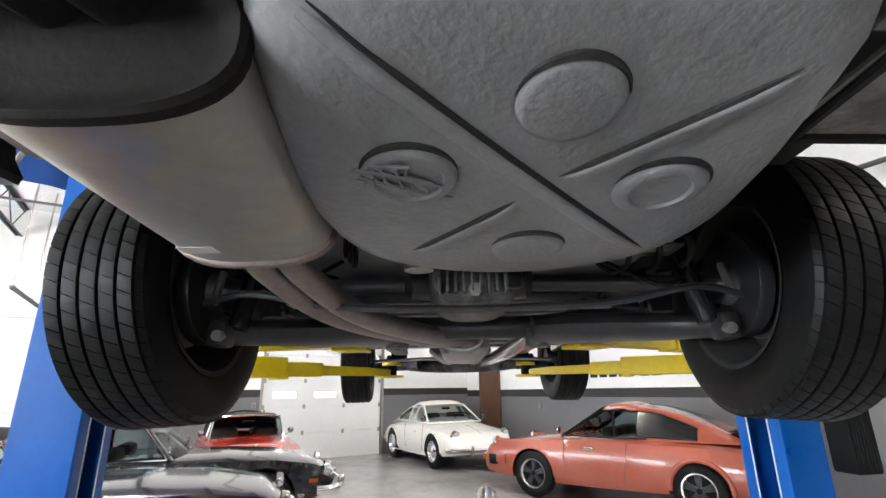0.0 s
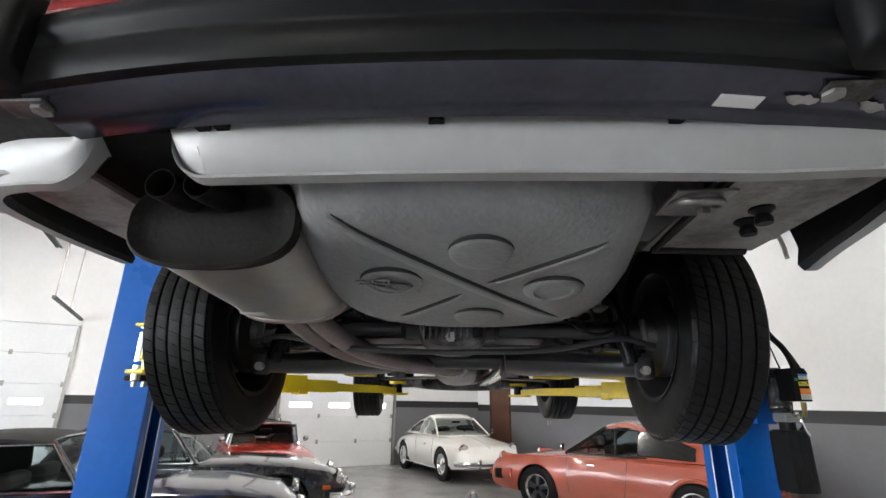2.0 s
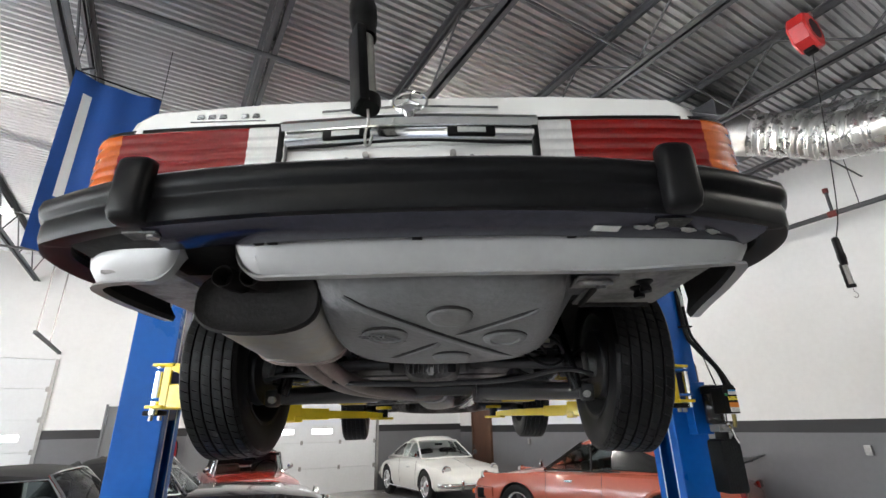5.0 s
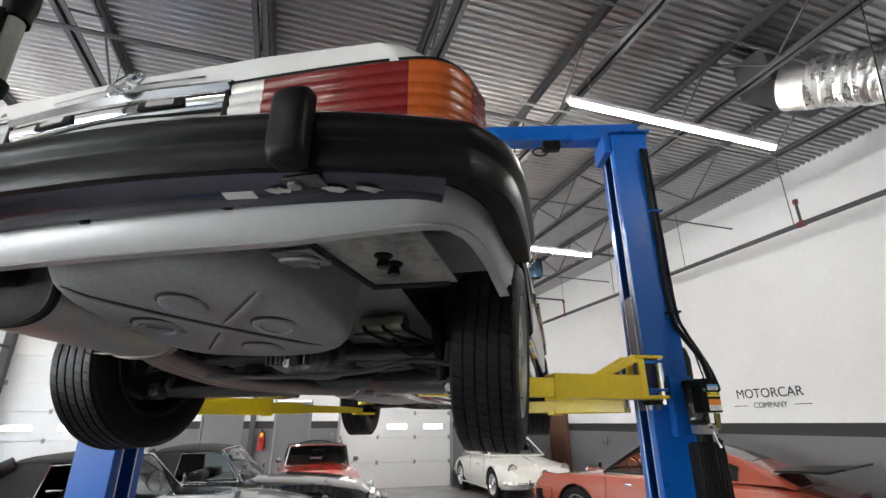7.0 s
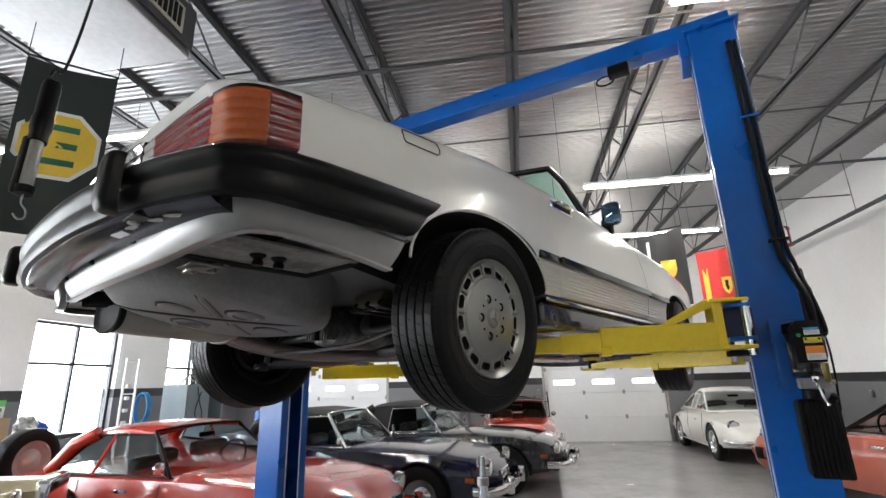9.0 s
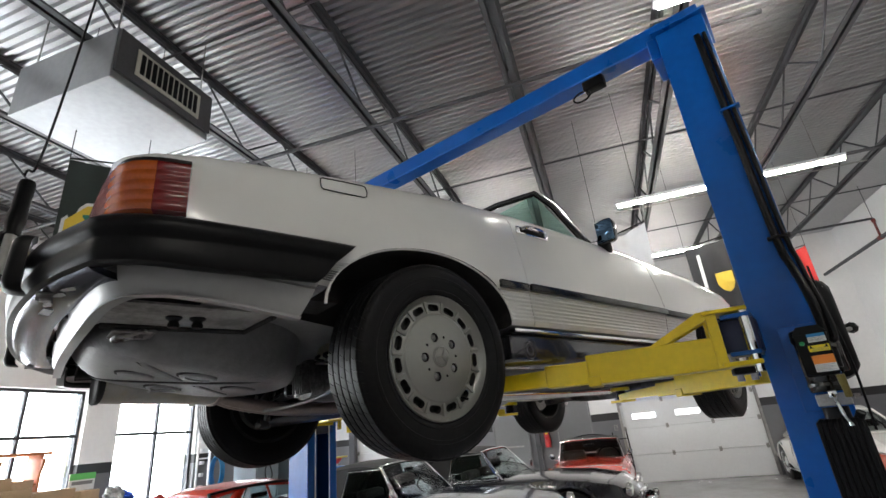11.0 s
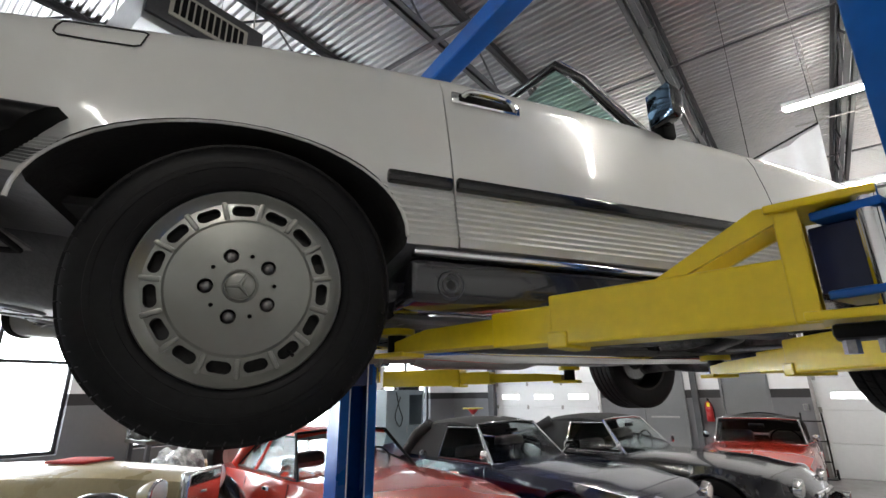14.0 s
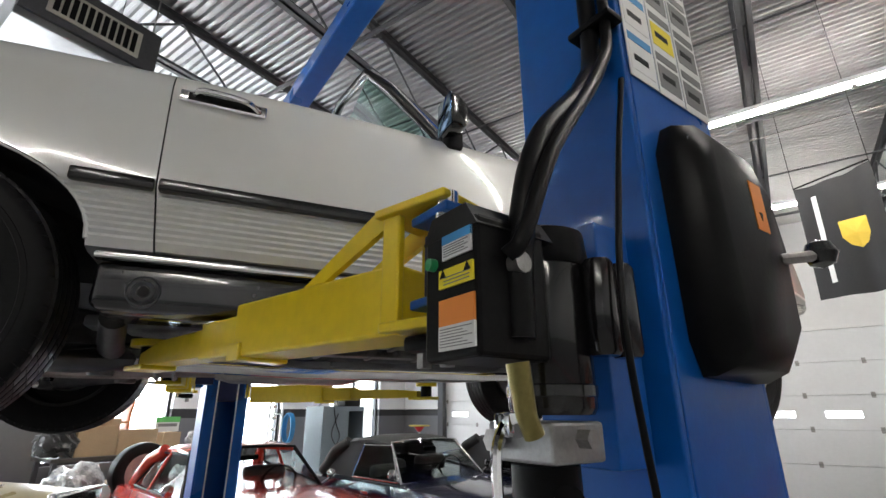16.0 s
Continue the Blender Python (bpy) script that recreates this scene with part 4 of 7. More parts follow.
for s in (1, -1):
    bm = carve(box(s * 0.47 if s > 0 else -0.72, 0.72 if s > 0 else -0.56, -0.97, -0.55, 1.893, 1.900), [])
    plate = part("corner_floor", bm, mat("dusty_floor_steel", (0.30, 0.29, 0.275), 0.6, 0.2, 0.25, 9, 0.2, 60, second=(0.13, 0.125, 0.12), mix=0.45, mscale=7), CAR, "dusty pressed steel corner floor", smooth=0)
    if s > 0:
        for x, y in ((0.60, -0.80), (0.605, -0.74)):
            part("rubber_plug", lathe([(0.0, -0.03), (0.014, -0.03), (0.016, -0.022), (0.012, -0.012), (0.022, -0.004), (0.022, 0.0)], 14, pose(x, y, 1.893)), RUBBER, plate)
        part("stiffening_rib", tube([(0.478, -0.96, 1.890), (0.48, -0.80, 1.888), (0.49, -0.57, 1.888), (0.70, -0.555, 1.890)], 0.009, 8), WELL, plate, "dark flange round the corner floor")

# tail lamps: ribbed lenses that wrap round the corners
LAMP = plan_curve([(0.30, -1.012), (0.50, -1.008), (0.66, -1.0), (0.745, -0.988), (0.79, -0.962), (0.818, -0.915), (0.836, -0.845)], 40)


def lamp_piece(a, b, s, material, name, parent, label):
    seg = LAMP[a : b + 1]
    if s < 0:
        seg = [(-x, y) for x, y in seg][::-1]
    prof = [(-0.03, 2.099)]
    for k in range(5):
        z = 2.103 + k * 0.0285
        prof += [(0.0135, z), (0.0152, z + 0.005), (0.0162, z + 0.0125), (0.0152, z + 0.020), (0.0135, z + 0.025)]
    prof += [(0.0, 2.248), (-0.03, 2.25)]
    return part(name, sweep(seg, prof), material, parent, label, smooth=60)


for s in (1, -1):
    lamp = new("tail_lamp")
    lamp.parent = CAR
    lamp["label"] = "ribbed red, amber and clear tail lamp"
    lamp_piece(0, 3, s, CLEARLENS, "clear_lens", lamp, "clear ribbed lens")
    lamp_piece(3, 17, s, REDLENS, "red_lens", lamp, "red ribbed lens")
    lamp_piece(17, 33, s, AMBERLENS, "amber_lens", lamp, "amber ribbed lens")
    lamp_piece(33, 40, s, REDLENS, "side_lens", lamp, "dark red side lens")
    seg = LAMP if s > 0 else [(-x, y) for x, y in LAMP][::-1]
    part("lamp_seal", sweep(seg, [(-0.03, 2.248), (0.006, 2.248), (0.006, 2.257), (-0.03, 2.257)]), BLACK, lamp)
    part("lamp_seal", box(s * 0.308 - 0.012, s * 0.308 + 0.006, -1.03, -1.0, 2.093, 2.255, 0.006), BLACK, lamp)

# chrome grip bar, number plate lamps, lid trim, lock, star and script
bm = sweep(plan_curve([(-0.31, -1.018), (0, -1.035), (0.31, -1.018)], 20), [(-0.02, 2.221), (0.012, 2.225), (0.022, 2.238), (0.010, 2.255), (-0.02, 2.257)])
part("grip_bar", bm, CHROME, CAR, "chrome grip bar over the plate recess")
bm = sweep(plan_curve([(-0.30, -1.012), (-0.15, -1.022), (0, -1.026), (0.15, -1.022), (0.30, -1.012)], 24), [(-0.01, 2.184), (0.010, 2.186), (0.018, 2.195), (0.020, 2.212), (0.012, 2.222), (-0.01, 2.222)])
part("lamp_housing", bm, CHROME, CAR, "chrome housing of the number plate lamps")
bm = tube(curve([(-0.295, -1.02, 2.183), (-0.2, -1.028, 2.181), (-0.08, -1.034, 2.186), (0, -1.035, 2.188), (0.08, -1.034, 2.186), (0.2, -1.028, 2.181), (0.295, -1.02, 2.183)], 40), 0.004, 6)
part("housing_gasket", bm, BLACK, CAR, "wavy black gasket")
for s in (1, -1):
    plate_lamp = part("plate_lamp", box(-0.058, 0.058, -0.006, 0.006, -0.013, 0.013, 0.005, m=pose(s * 0.15, -1.041, 2.203, -8, 0, s * 3.5)), BLACK, CAR, "small number plate lamp in a black frame")
    part("lamp_lens", box(-0.034, 0.034, -0.009, -0.005, -0.008, 0.008, 0.002, m=pose(s * 0.15, -1.041, 2.203, -8, 0, s * 3.5)), CLEARLENS, plate_lamp)
    for x, r, z in ((s * 0.105, 0.0075, 2.158), (s * 0.15, 0.005, 2.146)):
        part("plate_screw", cyl(r, (x, -1.008, z), (x, -1.026, z), 12), STEEL, CAR)
part("recess_panel", box(-0.30, 0.30, -1.012, -0.99, 2.050, 2.223, 0.004), WHITE, CAR, "white plate recess panel")
part("lid_trim", sweep(plan_curve([(-0.22, -1.0), (0, -1.012), (0.22, -1.0)], 16), [(-0.01, 2.287), (0.012, 2.289), (0.008, 2.299), (-0.01, 2.299)]), CHROME, CAR, "slim chrome lid trim")
part("lock", lathe([(0.0, 0.02), (0.012, 0.02), (0.018, 0.012), (0.02, 0.0)], 18, pose(0, -1.03, 2.269, 90, 0, 0)), CHROME, CAR, "round chrome lock")
badge = new("lid_badge")
badge.parent = CAR
part("ring", lathe([(0.040, 0.004), (0.044, 0.006), (0.047, 0.002), (0.044, -0.002), (0.040, 0.0), (0.040, 0.004)], 36, pose(0, -1.012, 2.313, 70, 0, 0)), CHROME, badge)
bm = bmesh.new()
for k in range(3):
    a = math.pi / 2 + k * 2 * math.pi / 3
    cyl(0.006, (0, 0, 0.003), (0.041 * math.cos(a), 0.041 * math.sin(a), 0.003), 6, 0.001, bm=bm)
bm.transform(pose(0, -1.012, 2.313, 70, 0, 0))
part("three_spokes", bm, CHROME, badge)


def lettering(name, text, size, m, material, parent=None, depth=0.001, align="CENTER", label=""):
    cu = bpy.data.curves.new(name, "FONT")
    cu.body, cu.size, cu.extrude, cu.align_x, cu.align_y = text, size, depth, align, "CENTER"
    tmp = new("tmp", cu)
    bpy.context.view_layer.update()
    me = bpy.data.meshes.new_from_object(tmp.evaluated_get(bpy.context.evaluated_depsgraph_get()))
    bpy.data.objects.remove(tmp)
    bpy.data.curves.remove(cu)
    me.materials.clear()
    me.materials.append(material)
    ob = new(name, me)
    if parent is not None:
        ob.parent = parent
    ob.matrix_local = m
    if label:
        ob["label"] = label
    return ob


for k, (w, h) in enumerate(((0.02, 0.026), (0.02, 0.026), (0.02, 0.026), (0, 0), (0.02, 0.026), (0.018, 0.026))):
    if w:
        bm = box(-w / 2, w / 2, -0.003, 0.003, -h / 2, h / 2, 0.003)
        bm.transform(pose(-0.53 + 0.028 * k, -1.003, 2.295, -18, 0, 0) @ Matrix.Shear("XZ", 4, (0.25, 0)))
        part("script_mark", bm, CHROME, CAR, "chrome script mark")
part("script_bar", box(-0.555, -0.365, -1.006, -0.998, 2.274, 2.278), CHROME, CAR)

# windscreen, mirrors, seats
frame_pts = [(-0.72, 1.30, 2.42), (-0.655, 1.06, 2.69), (-0.61, 0.985, 2.765), (-0.35, 0.94, 2.79), (0, 0.93, 2.80), (0.35, 0.94, 2.79), (0.61, 0.985, 2.765), (0.655, 1.06, 2.69), (0.72, 1.30, 2.42)]
part("windscreen_frame", tube(frame_pts, 0.019, 10), BLACKGLOSS, CAR, "black windscreen frame with bright edge")
part("windscreen_trim", tube([(x * 1.02, y + 0.016, z + 0.006) for x, y, z in frame_pts], 0.008, 8), CHROME, CAR)
bm = loft([[(x, y + 0.004, z) for x, y, z in ((-0.70, 1.29, 2.42), (0.70, 1.29, 2.42))], [(x, y, z) for x, y, z in ((-0.60, 0.99, 2.76), (0.60, 0.99, 2.76))]], False, False)
part("windscreen", bm, glass("green_glass", (0.35, 0.8, 0.62)), CAR, "green tinted windscreen")
for s in (1, -1):
    mirror = new("door_mirror")
    mirror.parent = CAR
    mirror["label"] = "black door mirror with bluish glass"
    rows = []
    for y, k in ((1.195, 0.90), (1.202, 1.0), (1.23, 0.96), (1.26, 0.7), (1.272, 0.3)):
        rows.append([(s * 0.872 + 0.056 * k * math.copysign(abs(math.cos(a)) ** 0.6, math.cos(a)), y, 2.468 + 0.072 * k * math.copysign(abs(math.sin(a)) ** 0.6, math.sin(a))) for a in (2 * math.pi * i / 20 for i in range(20))])
    part("housing", loft(rows), BLACKGLOSS, mirror)
    part("mirror_glass", box(s * 0.872 - 0.050, s * 0.872 + 0.050, 1.190, 1.1945, 2.408, 2.528, 0.001), mat("mirror_glass", (0.10, 0.17, 0.25), 0.05, 1.0, 0.02), mirror, "bluish mirror glass")
    part("mirror_foot", box(s * 0.83 - 0.03, s * 0.83 + 0.03, 1.21, 1.27, 2.36, 2.45, 0.012), BLACK, mirror)
    seat = new("seat")
    seat.parent = CAR
    seat["label"] = "black leather seat"
    part("backrest", box(s * 0.34 - 0.22, s * 0.34 + 0.22, 0.62, 0.76, 2.0, 2.47, 0.05, seg=3), BLACK, seat)
    part("headrest", box(s * 0.34 - 0.13, s * 0.34 + 0.13, 0.64, 0.73, 2.48, 2.63, 0.03, seg=3), BLACK, seat)


# ---- wheels ----
def tyre_mesh():
    """A tyre with circumferential grooves and slanted tread cuts."""
    prof = [(0.205, -0.083, 0), (0.212, -0.094, 0), (0.24, -0.101, 0), (0.285, -0.1035, 0), (0.306, -0.098, 0), (0.316, -0.088, 1)]
    ribs = ((-0.086, -0.058), (-0.051, -0.022), (-0.015, 0.015), (0.022, 0.051), (0.058, 0.086))
    for a, b in ribs:
        prof += [(0.313, a - 0.0005, 0), (0.3225, a, 1), (0.3238, (a + b) / 2, 1), (0.3225, b, 1), (0.313, b + 0.0005, 0)]
    prof += [(0.316, 0.088, 1), (0.306, 0.098, 0), (0.294, 0.102, 0), (0.285, 0.1035, 0), (0.274, 0.1038, 0), (0.2725, 0.1052, 0), (0.262, 0.1050, 0), (0.2605, 0.1034, 0), (0.24, 0.101, 0), (0.229, 0.0985, 0), (0.2275, 0.1, 0), (0.219, 0.0985, 0), (0.212, 0.094, 0), (0.205, 0.083, 0)]
    n, b = 62, bmesh.new()
    rings = []
    for r, h, cut in prof:
        row = []
        for i in range(n):
            for u, low in ((0, 0), (0.915, 0), (0.935, 1), (0.985, 1)):
                a = 2 * math.pi * (i + u + 14 * h + (0.5 if abs(h) < 0.055 else 0)) / n
                rr = r - ((0.0045 if abs(h) > 0.055 else 0.0016) if low and cut else 0)
                row.append((rr * math.cos(a), rr * math.sin(a), h))
        rings.append(row)
    return loft(rings, True, False)


def rim_mesh():
    face = [(0.2, 0.02), (0.206, 0.088), (0.209, 0.096), (0.206, 0.1), (0.201, 0.094), (0.196, 0.084), (0.186, 0.077), (0.168, 0.079), (0.148, 0.082), (0.142, 0.087), (0.10, 0.091), (0.05, 0.0935), (0.0, 0.094), (0.0, 0.06), (0.15, 0.062), (0.19, 0.05)]
    steps = 90
    b = bmesh.new()
    rows = [[b.verts.new((r * math.cos(2 * math.pi * i / steps), r * math.sin(2 * math.pi * i / steps), h)) for i in range(steps)] if r > 0 else [b.verts.new((0, 0, h))] for r, h in face]
    rows.append(rows[0])
    for p, q in zip(rows, rows[1:]):
        for i in range(steps):
            j = (i + 1) % steps
            quad = [p[i % len(p)], p[j % len(p)], q[j % len(q)], q[i % len(q)]]
            quad = [v for k, v in enumerate(quad) if v not in quad[:k]]
            if len(quad) > 2:
                b.faces.new(quad)
    cuts = []
    for k in range(15):
        a = 2 * math.pi * k / 15
        pts = []
        for i in range(16):
            t = 2 * math.pi * i / 16
            pts.append((0.168 + 0.0125 * math.sin(t), 0.0125 * math.cos(t) + math.copysign(0.0115, math.cos(t) + 1e-9)))
        c = loft([[(x, y, z) for x, y in pts] for z in (0.03, 0.13)])
        c.transform(Matrix.Rotation(a, 4, "Z"))
        cuts.append(paint(c, 1))
    for k in range(5):
        a = 2 * math.pi * k / 5 + 0.3
        cuts.append(paint(cyl(0.0155, (0.067 * math.cos(a), 0.067 * math.sin(a), 0.07), (0.067 * math.cos(a), 0.067 * math.sin(a), 0.13), 16), 1))
        a += math.pi / 5
        cuts.append(paint(cyl(0.0045, (0.067 * math.cos(a), 0.067 * math.sin(a), 0.07), (0.067 * math.cos(a), 0.067 * math.sin(a), 0.13), 10), 1))
    return carve(b, cuts)


def wheel():
    ob = new("wheel")
    ob.parent = CAR
    ob["label"] = "grey fifteen-slot alloy wheel with a black tyre"
    part("tyre", tyre_mesh(), TYRE, ob, "black road tyre", smooth=30)
    part("rim", rim_mesh(), [ALLOY, WELL], ob, smooth=30)
    for k in range(15):
        a = 2 * math.pi * (k + 0.5) / 15
        part("fin", box(0.15, 0.19, -0.0055, 0.0055, 0.07, 0.0855, 0.003, m=Matrix.Rotation(a, 4, "Z")), ALLOY, ob)
    part("centre_cap", lathe([(0.0, 0.101), (0.02, 0.1), (0.032, 0.098), (0.036, 0.094), (0.037, 0.09)], 30), ALLOY, ob)
    bm = lathe([(0.029, 0.1005), (0.031, 0.102), (0.033, 0.0995)], 30)
    for k in range(3):
        a = math.pi / 2 + 2 * math.pi * k / 3 + 0.5
        cyl(0.0055, (0, 0, 0.1005), (0.03 * math.cos(a), 0.03 * math.sin(a), 0.1), 6, 0.0008, bm=bm)
    part("cap_emblem", bm, ALLOY, ob)
    for k in range(5):
        a = 2 * math.pi * k / 5 + 0.3
        x, y = 0.067 * math.cos(a), 0.067 * math.sin(a)
        bm = lathe([(0.0, 0.093), (0.006, 0.092), (0.0115, 0.086), (0.0125, 0.07)], 12, Matrix.Translation((x, y, 0)))
        part("lug_bolt", bm, STEEL, ob)
    part("valve_stem", cyl(0.004, (0.172, 0.0, 0.06), (0.182, 0.0, 0.088), 8), BLACK, ob)
    # barrel and closing disc near black, putting the slots' shade into the colour
    bm = lathe([(0.205, 0.0), (0.203, -0.088), (0.212, -0.097), (0.2, -0.094), (0.195, -0.085), (0.188, 0.05), (0.0, 0.055)], 48)
    part("rim_barrel", bm, mat("dark_barrel", (0.03, 0.03, 0.03), 0.6, 0.3, 0.3, 9), ob)
    part("brake_disc", lathe([(0.06, -0.02), (0.135, -0.02), (0.135, 0.0), (0.0, 0.0)], 40), STEEL, ob)
    part("hub_carrier", lathe([(0.0, -0.12), (0.05, -0.12), (0.06, -0.05), (0.075, -0.02), (0.075, 0.0)], 24), CASTING, ob)
    return ob


base = wheel()


def set_wheel(ob, s, y, x, camber, toe=0):
    ob.matrix_local = pose(s * x, y, HUB, 0, 0, toe) @ pose(0, 0, 0, 0, s * (90 + camber), 0) @ pose(0, 0, 0, 0, 0, 40 if s > 0 else 10)


set_wheel(base, 1, AX, 0.752, 3.5)
for s, y, x, c, toe in ((-1, AX, 0.752, 3.5, 0), (1, FX, 0.765, 1.0, 6), (-1, FX, 0.765, 1.0, 6)):
    w = copy_thing(base, pose(0, 0, 0))
    set_wheel(w, s, y, x, c, toe)


# ---- underside ----
def pan_z(y):
    """The pan falls gently towards the axle."""
    u = max(0, -0.40 - y)
    return 1.75 + 0.10 * u + 0.12 * u * u + 2.0 * max(0, -0.86 - y) ** 2


def well_ring(z, d):
    """Plan of the spare wheel well, shrunk by d."""
    cx, cy, r = 0.068, -0.57, 0.335 - d
    pts = [(cx + r * math.cos(a), cy + r * math.sin(a)) for a in (math.pi * k / 24 for k in range(25))]
    back = -1.0 + d
    c = 0.19
    pts += [(cx - r, cy - 0.1), (cx - r + 0.012, back + c)] + [(cx - r + 0.012 + c - c * math.cos(a), back + c - c * math.sin(a)) for a in (math.pi / 2 * k / 6 for k in range(1, 6))]
    pts += [(cx - r + c + 0.012, back), (cx + r - c - 0.012, back)] + [(cx + r - 0.012 - c + c * math.sin(a), back + c - c * math.cos(a)) for a in (math.pi / 2 * k / 6 for k in range(1, 6))] + [(cx + r - 0.012, back + c), (cx + r, cy - 0.1)]
    return [(x, y, z + (pan_z(y) - 1.75 if z < 1.85 else 0)) for x, y in pts]


rings = [well_ring(z, d) for z, d in ((2.0, -0.03), (1.93, -0.015), (1.84, 0.0), (1.80, 0.004), (1.776, 0.014), (1.76, 0.03), (1.752, 0.05), (1.75, 0.075))]
bm = loft(rings, True, False)
# bottom filled as strips so that it follows the rise
low = well_ring(1.75, 0.075)
cen = Vector((0.05, -0.66, 0))
rows = []
for k in range(8):
    s = 1 - k / 8
    rows.append([(cen.x + (x - cen.x) * s, cen.y + (y - cen.y) * s, pan_z(cen.y + (y - cen.y) * s)) for x, y, z in low])
rows.append([(cen.x, cen.y, pan_z(cen.y))] * len(low))
join(bm, loft(rows, True, False))
bmesh.ops.remove_doubles(bm, verts=bm.verts[:], dist=0.0006)
bmesh.ops.dissolve_degenerate(bm, edges=bm.edges[:], dist=0.0001)
WELLPAN = part("spare_wheel_well", bm, UNDER, CAR, "grey undersealed spare wheel well with pressed ribs", smooth=50)


def rib(a, b, w=0.016):
    """A pressed bead in the pan: a half-round ridge with a soft shoulder."""
    n, rings = 24, []
    a, b = Vector((*a, 0)), Vector((*b, 0))
    side = Vector(((b - a).y, -(b - a).x, 0)).normalized()
    for i in range(n + 1):
        p = a.lerp(b, i / n)
        k = min(1, 9 * i / n, 9 * (n - i) / n)
        z = pan_z(p.y)
        rings.append([p + side * w * c * (0.5 + 0.5 * k) + Vector((0, 0, z + 0.002 - 0.0085 * k * h)) for c, h in ((-1.1, 0), (-1, 0.55), (-0.8, 0.9), (-0.5, 1.0), (0.5, 1.0), (0.8, 0.9), (1, 0.55), (1.1, 0))])
    # shade at the rear foot of the bead, put in as a dark line
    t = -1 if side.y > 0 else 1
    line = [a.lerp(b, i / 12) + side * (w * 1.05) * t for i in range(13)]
    part("shade_line", tube([p + Vector((0, 0, pan_z(p.y) + 0.001)) for p in line], [0.001, 0.004] + [0.0062] * 9 + [0.004, 0.001], 6), WELL, WELLPAN, "dark line for the shaded side of the bead")
    return part("pressed_rib", loft(rings, False, False), UNDER, WELLPAN)


rib((-0.172, -0.905), (0.285, -0.425), 0.013)
rib((0.318, -0.825), (0.108, -0.655), 0.013)
rib((-0.10, -0.435), (0.062, -0.60), 0.013)


def pressing(x, y, r, inner=None, squash=1.0):
    z = pan_z(y)
    prof = [(0.0, -0.008), (r - 0.010, -0.008), (r - 0.003, -0.0065), (r, -0.003), (r + 0.003, 0.004)]
    if inner:
        prof = [(0.0, -0.004), (inner - 0.003, -0.004), (inner, -0.0085), (r - 0.006, -0.0085), (r, -0.004), (r + 0.003, 0.004)]
    tilt = math.degrees(math.atan((pan_z(y - 0.01) - pan_z(y + 0.01)) / 0.02))
    # dark crescent drawn for the shaded rear edge of the pressing
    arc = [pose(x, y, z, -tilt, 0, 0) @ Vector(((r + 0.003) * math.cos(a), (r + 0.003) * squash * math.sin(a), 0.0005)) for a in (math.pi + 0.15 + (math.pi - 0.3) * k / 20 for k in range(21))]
    part("shade_line", tube(arc, [0.0006 + 0.0056 * math.sin(math.pi * k / 20) for k in range(21)], 6), WELL, WELLPAN)
    part("round_pressing", lathe(prof, 40, pose(x, y, z, -tilt, 0, 0) @ Matrix.Diagonal((1, squash, 1, 1))), UNDER, WELLPAN)


pressing(0.088, -0.80, 0.058)
pressing(0.244, -0.636, 0.061, 0.042)
pressing(-0.095, -0.675, 0.062, 0.047)
pressing(0.09, -0.449, 0.060)
# smeared sealer over one pressing
bm = bmesh.new()
for k in range(14):
    a = -0.6 + 0.09 * k
    p = [(-0.095 + u * 0.05 * math.cos(a) - 0.02 * math.sin(3 * u + k), -0.675 + 0.05 * math.sin(a + u) + 0.004 * k * 0.3, pan_z(-0.675) - 0.008 - 0.0006 * (k % 3)) for u in (-1, -0.4, 0.2, 0.8)]
    tube(p, [0.001, 0.003, 0.0025, 0.001], 5, bm=bm)
tagged(part("smeared_sealer", bm, UNDER, WELLPAN), kind="stuff")
part("drain_tab", box(0.075, 0.105, -0.262, -0.235, 1.725, 1.77, 0.006), BLACK, WELLPAN)
# towing eye beside the well
eye = new("towing_eye")
eye.parent = CAR
part("loop", tube(curve([(0.415, -0.83, 1.892), (0.405, -0.885, 1.868), (0.42, -0.915, 1.858), (0.465, -0.915, 1.858), (0.48, -0.88, 1.866), (0.475, -0.83, 1.892)], 24), 0.0068, 10), STEEL, eye, "worn steel towing eye")
part("bracket", box(0.395, 0.49, -0.93, -0.83, 1.868, 1.874, 0.002), STEEL, eye)
for x, y in ((0.42, -0.90), (0.465, -0.86)):
    part("bolt", cyl(0.012, (x, y, 1.856), (x, y, 1.87), 6), STEEL, eye)
part("bracket_leg", box(0.40, 0.485, -0.84, -0.82, 1.87, 1.96, 0.004), UNDER, eye)


def oval_ring(c, rx, rz, n=36, power=0.75):
    return [(c[0] + rx * math.copysign(abs(math.cos(a)) ** power, math.cos(a)), c[1], c[2] + rz * math.copysign(abs(math.sin(a)) ** power, math.sin(a))) for a in (2 * math.pi * i / n for i in range(n))]


exhaust = new("exhaust")
exhaust.parent = CAR
exhaust["label"] = "weathered steel exhaust with an oval rear muffler"
A, B = Vector((-0.388, -0.86, 1.845)), Vector((-0.412, -0.40, 1.826))
rows = []
for t, k in ((0, 1), (0.3, 1.004), (0.6, 1.004), (1, 1)):
    rows.append(oval_ring(A.lerp(B, t), 0.15 * k, 0.078 * k))
part("muffler_shell", loft(rows), MUFFLER, exhaust, "dull yellowed steel muffler")
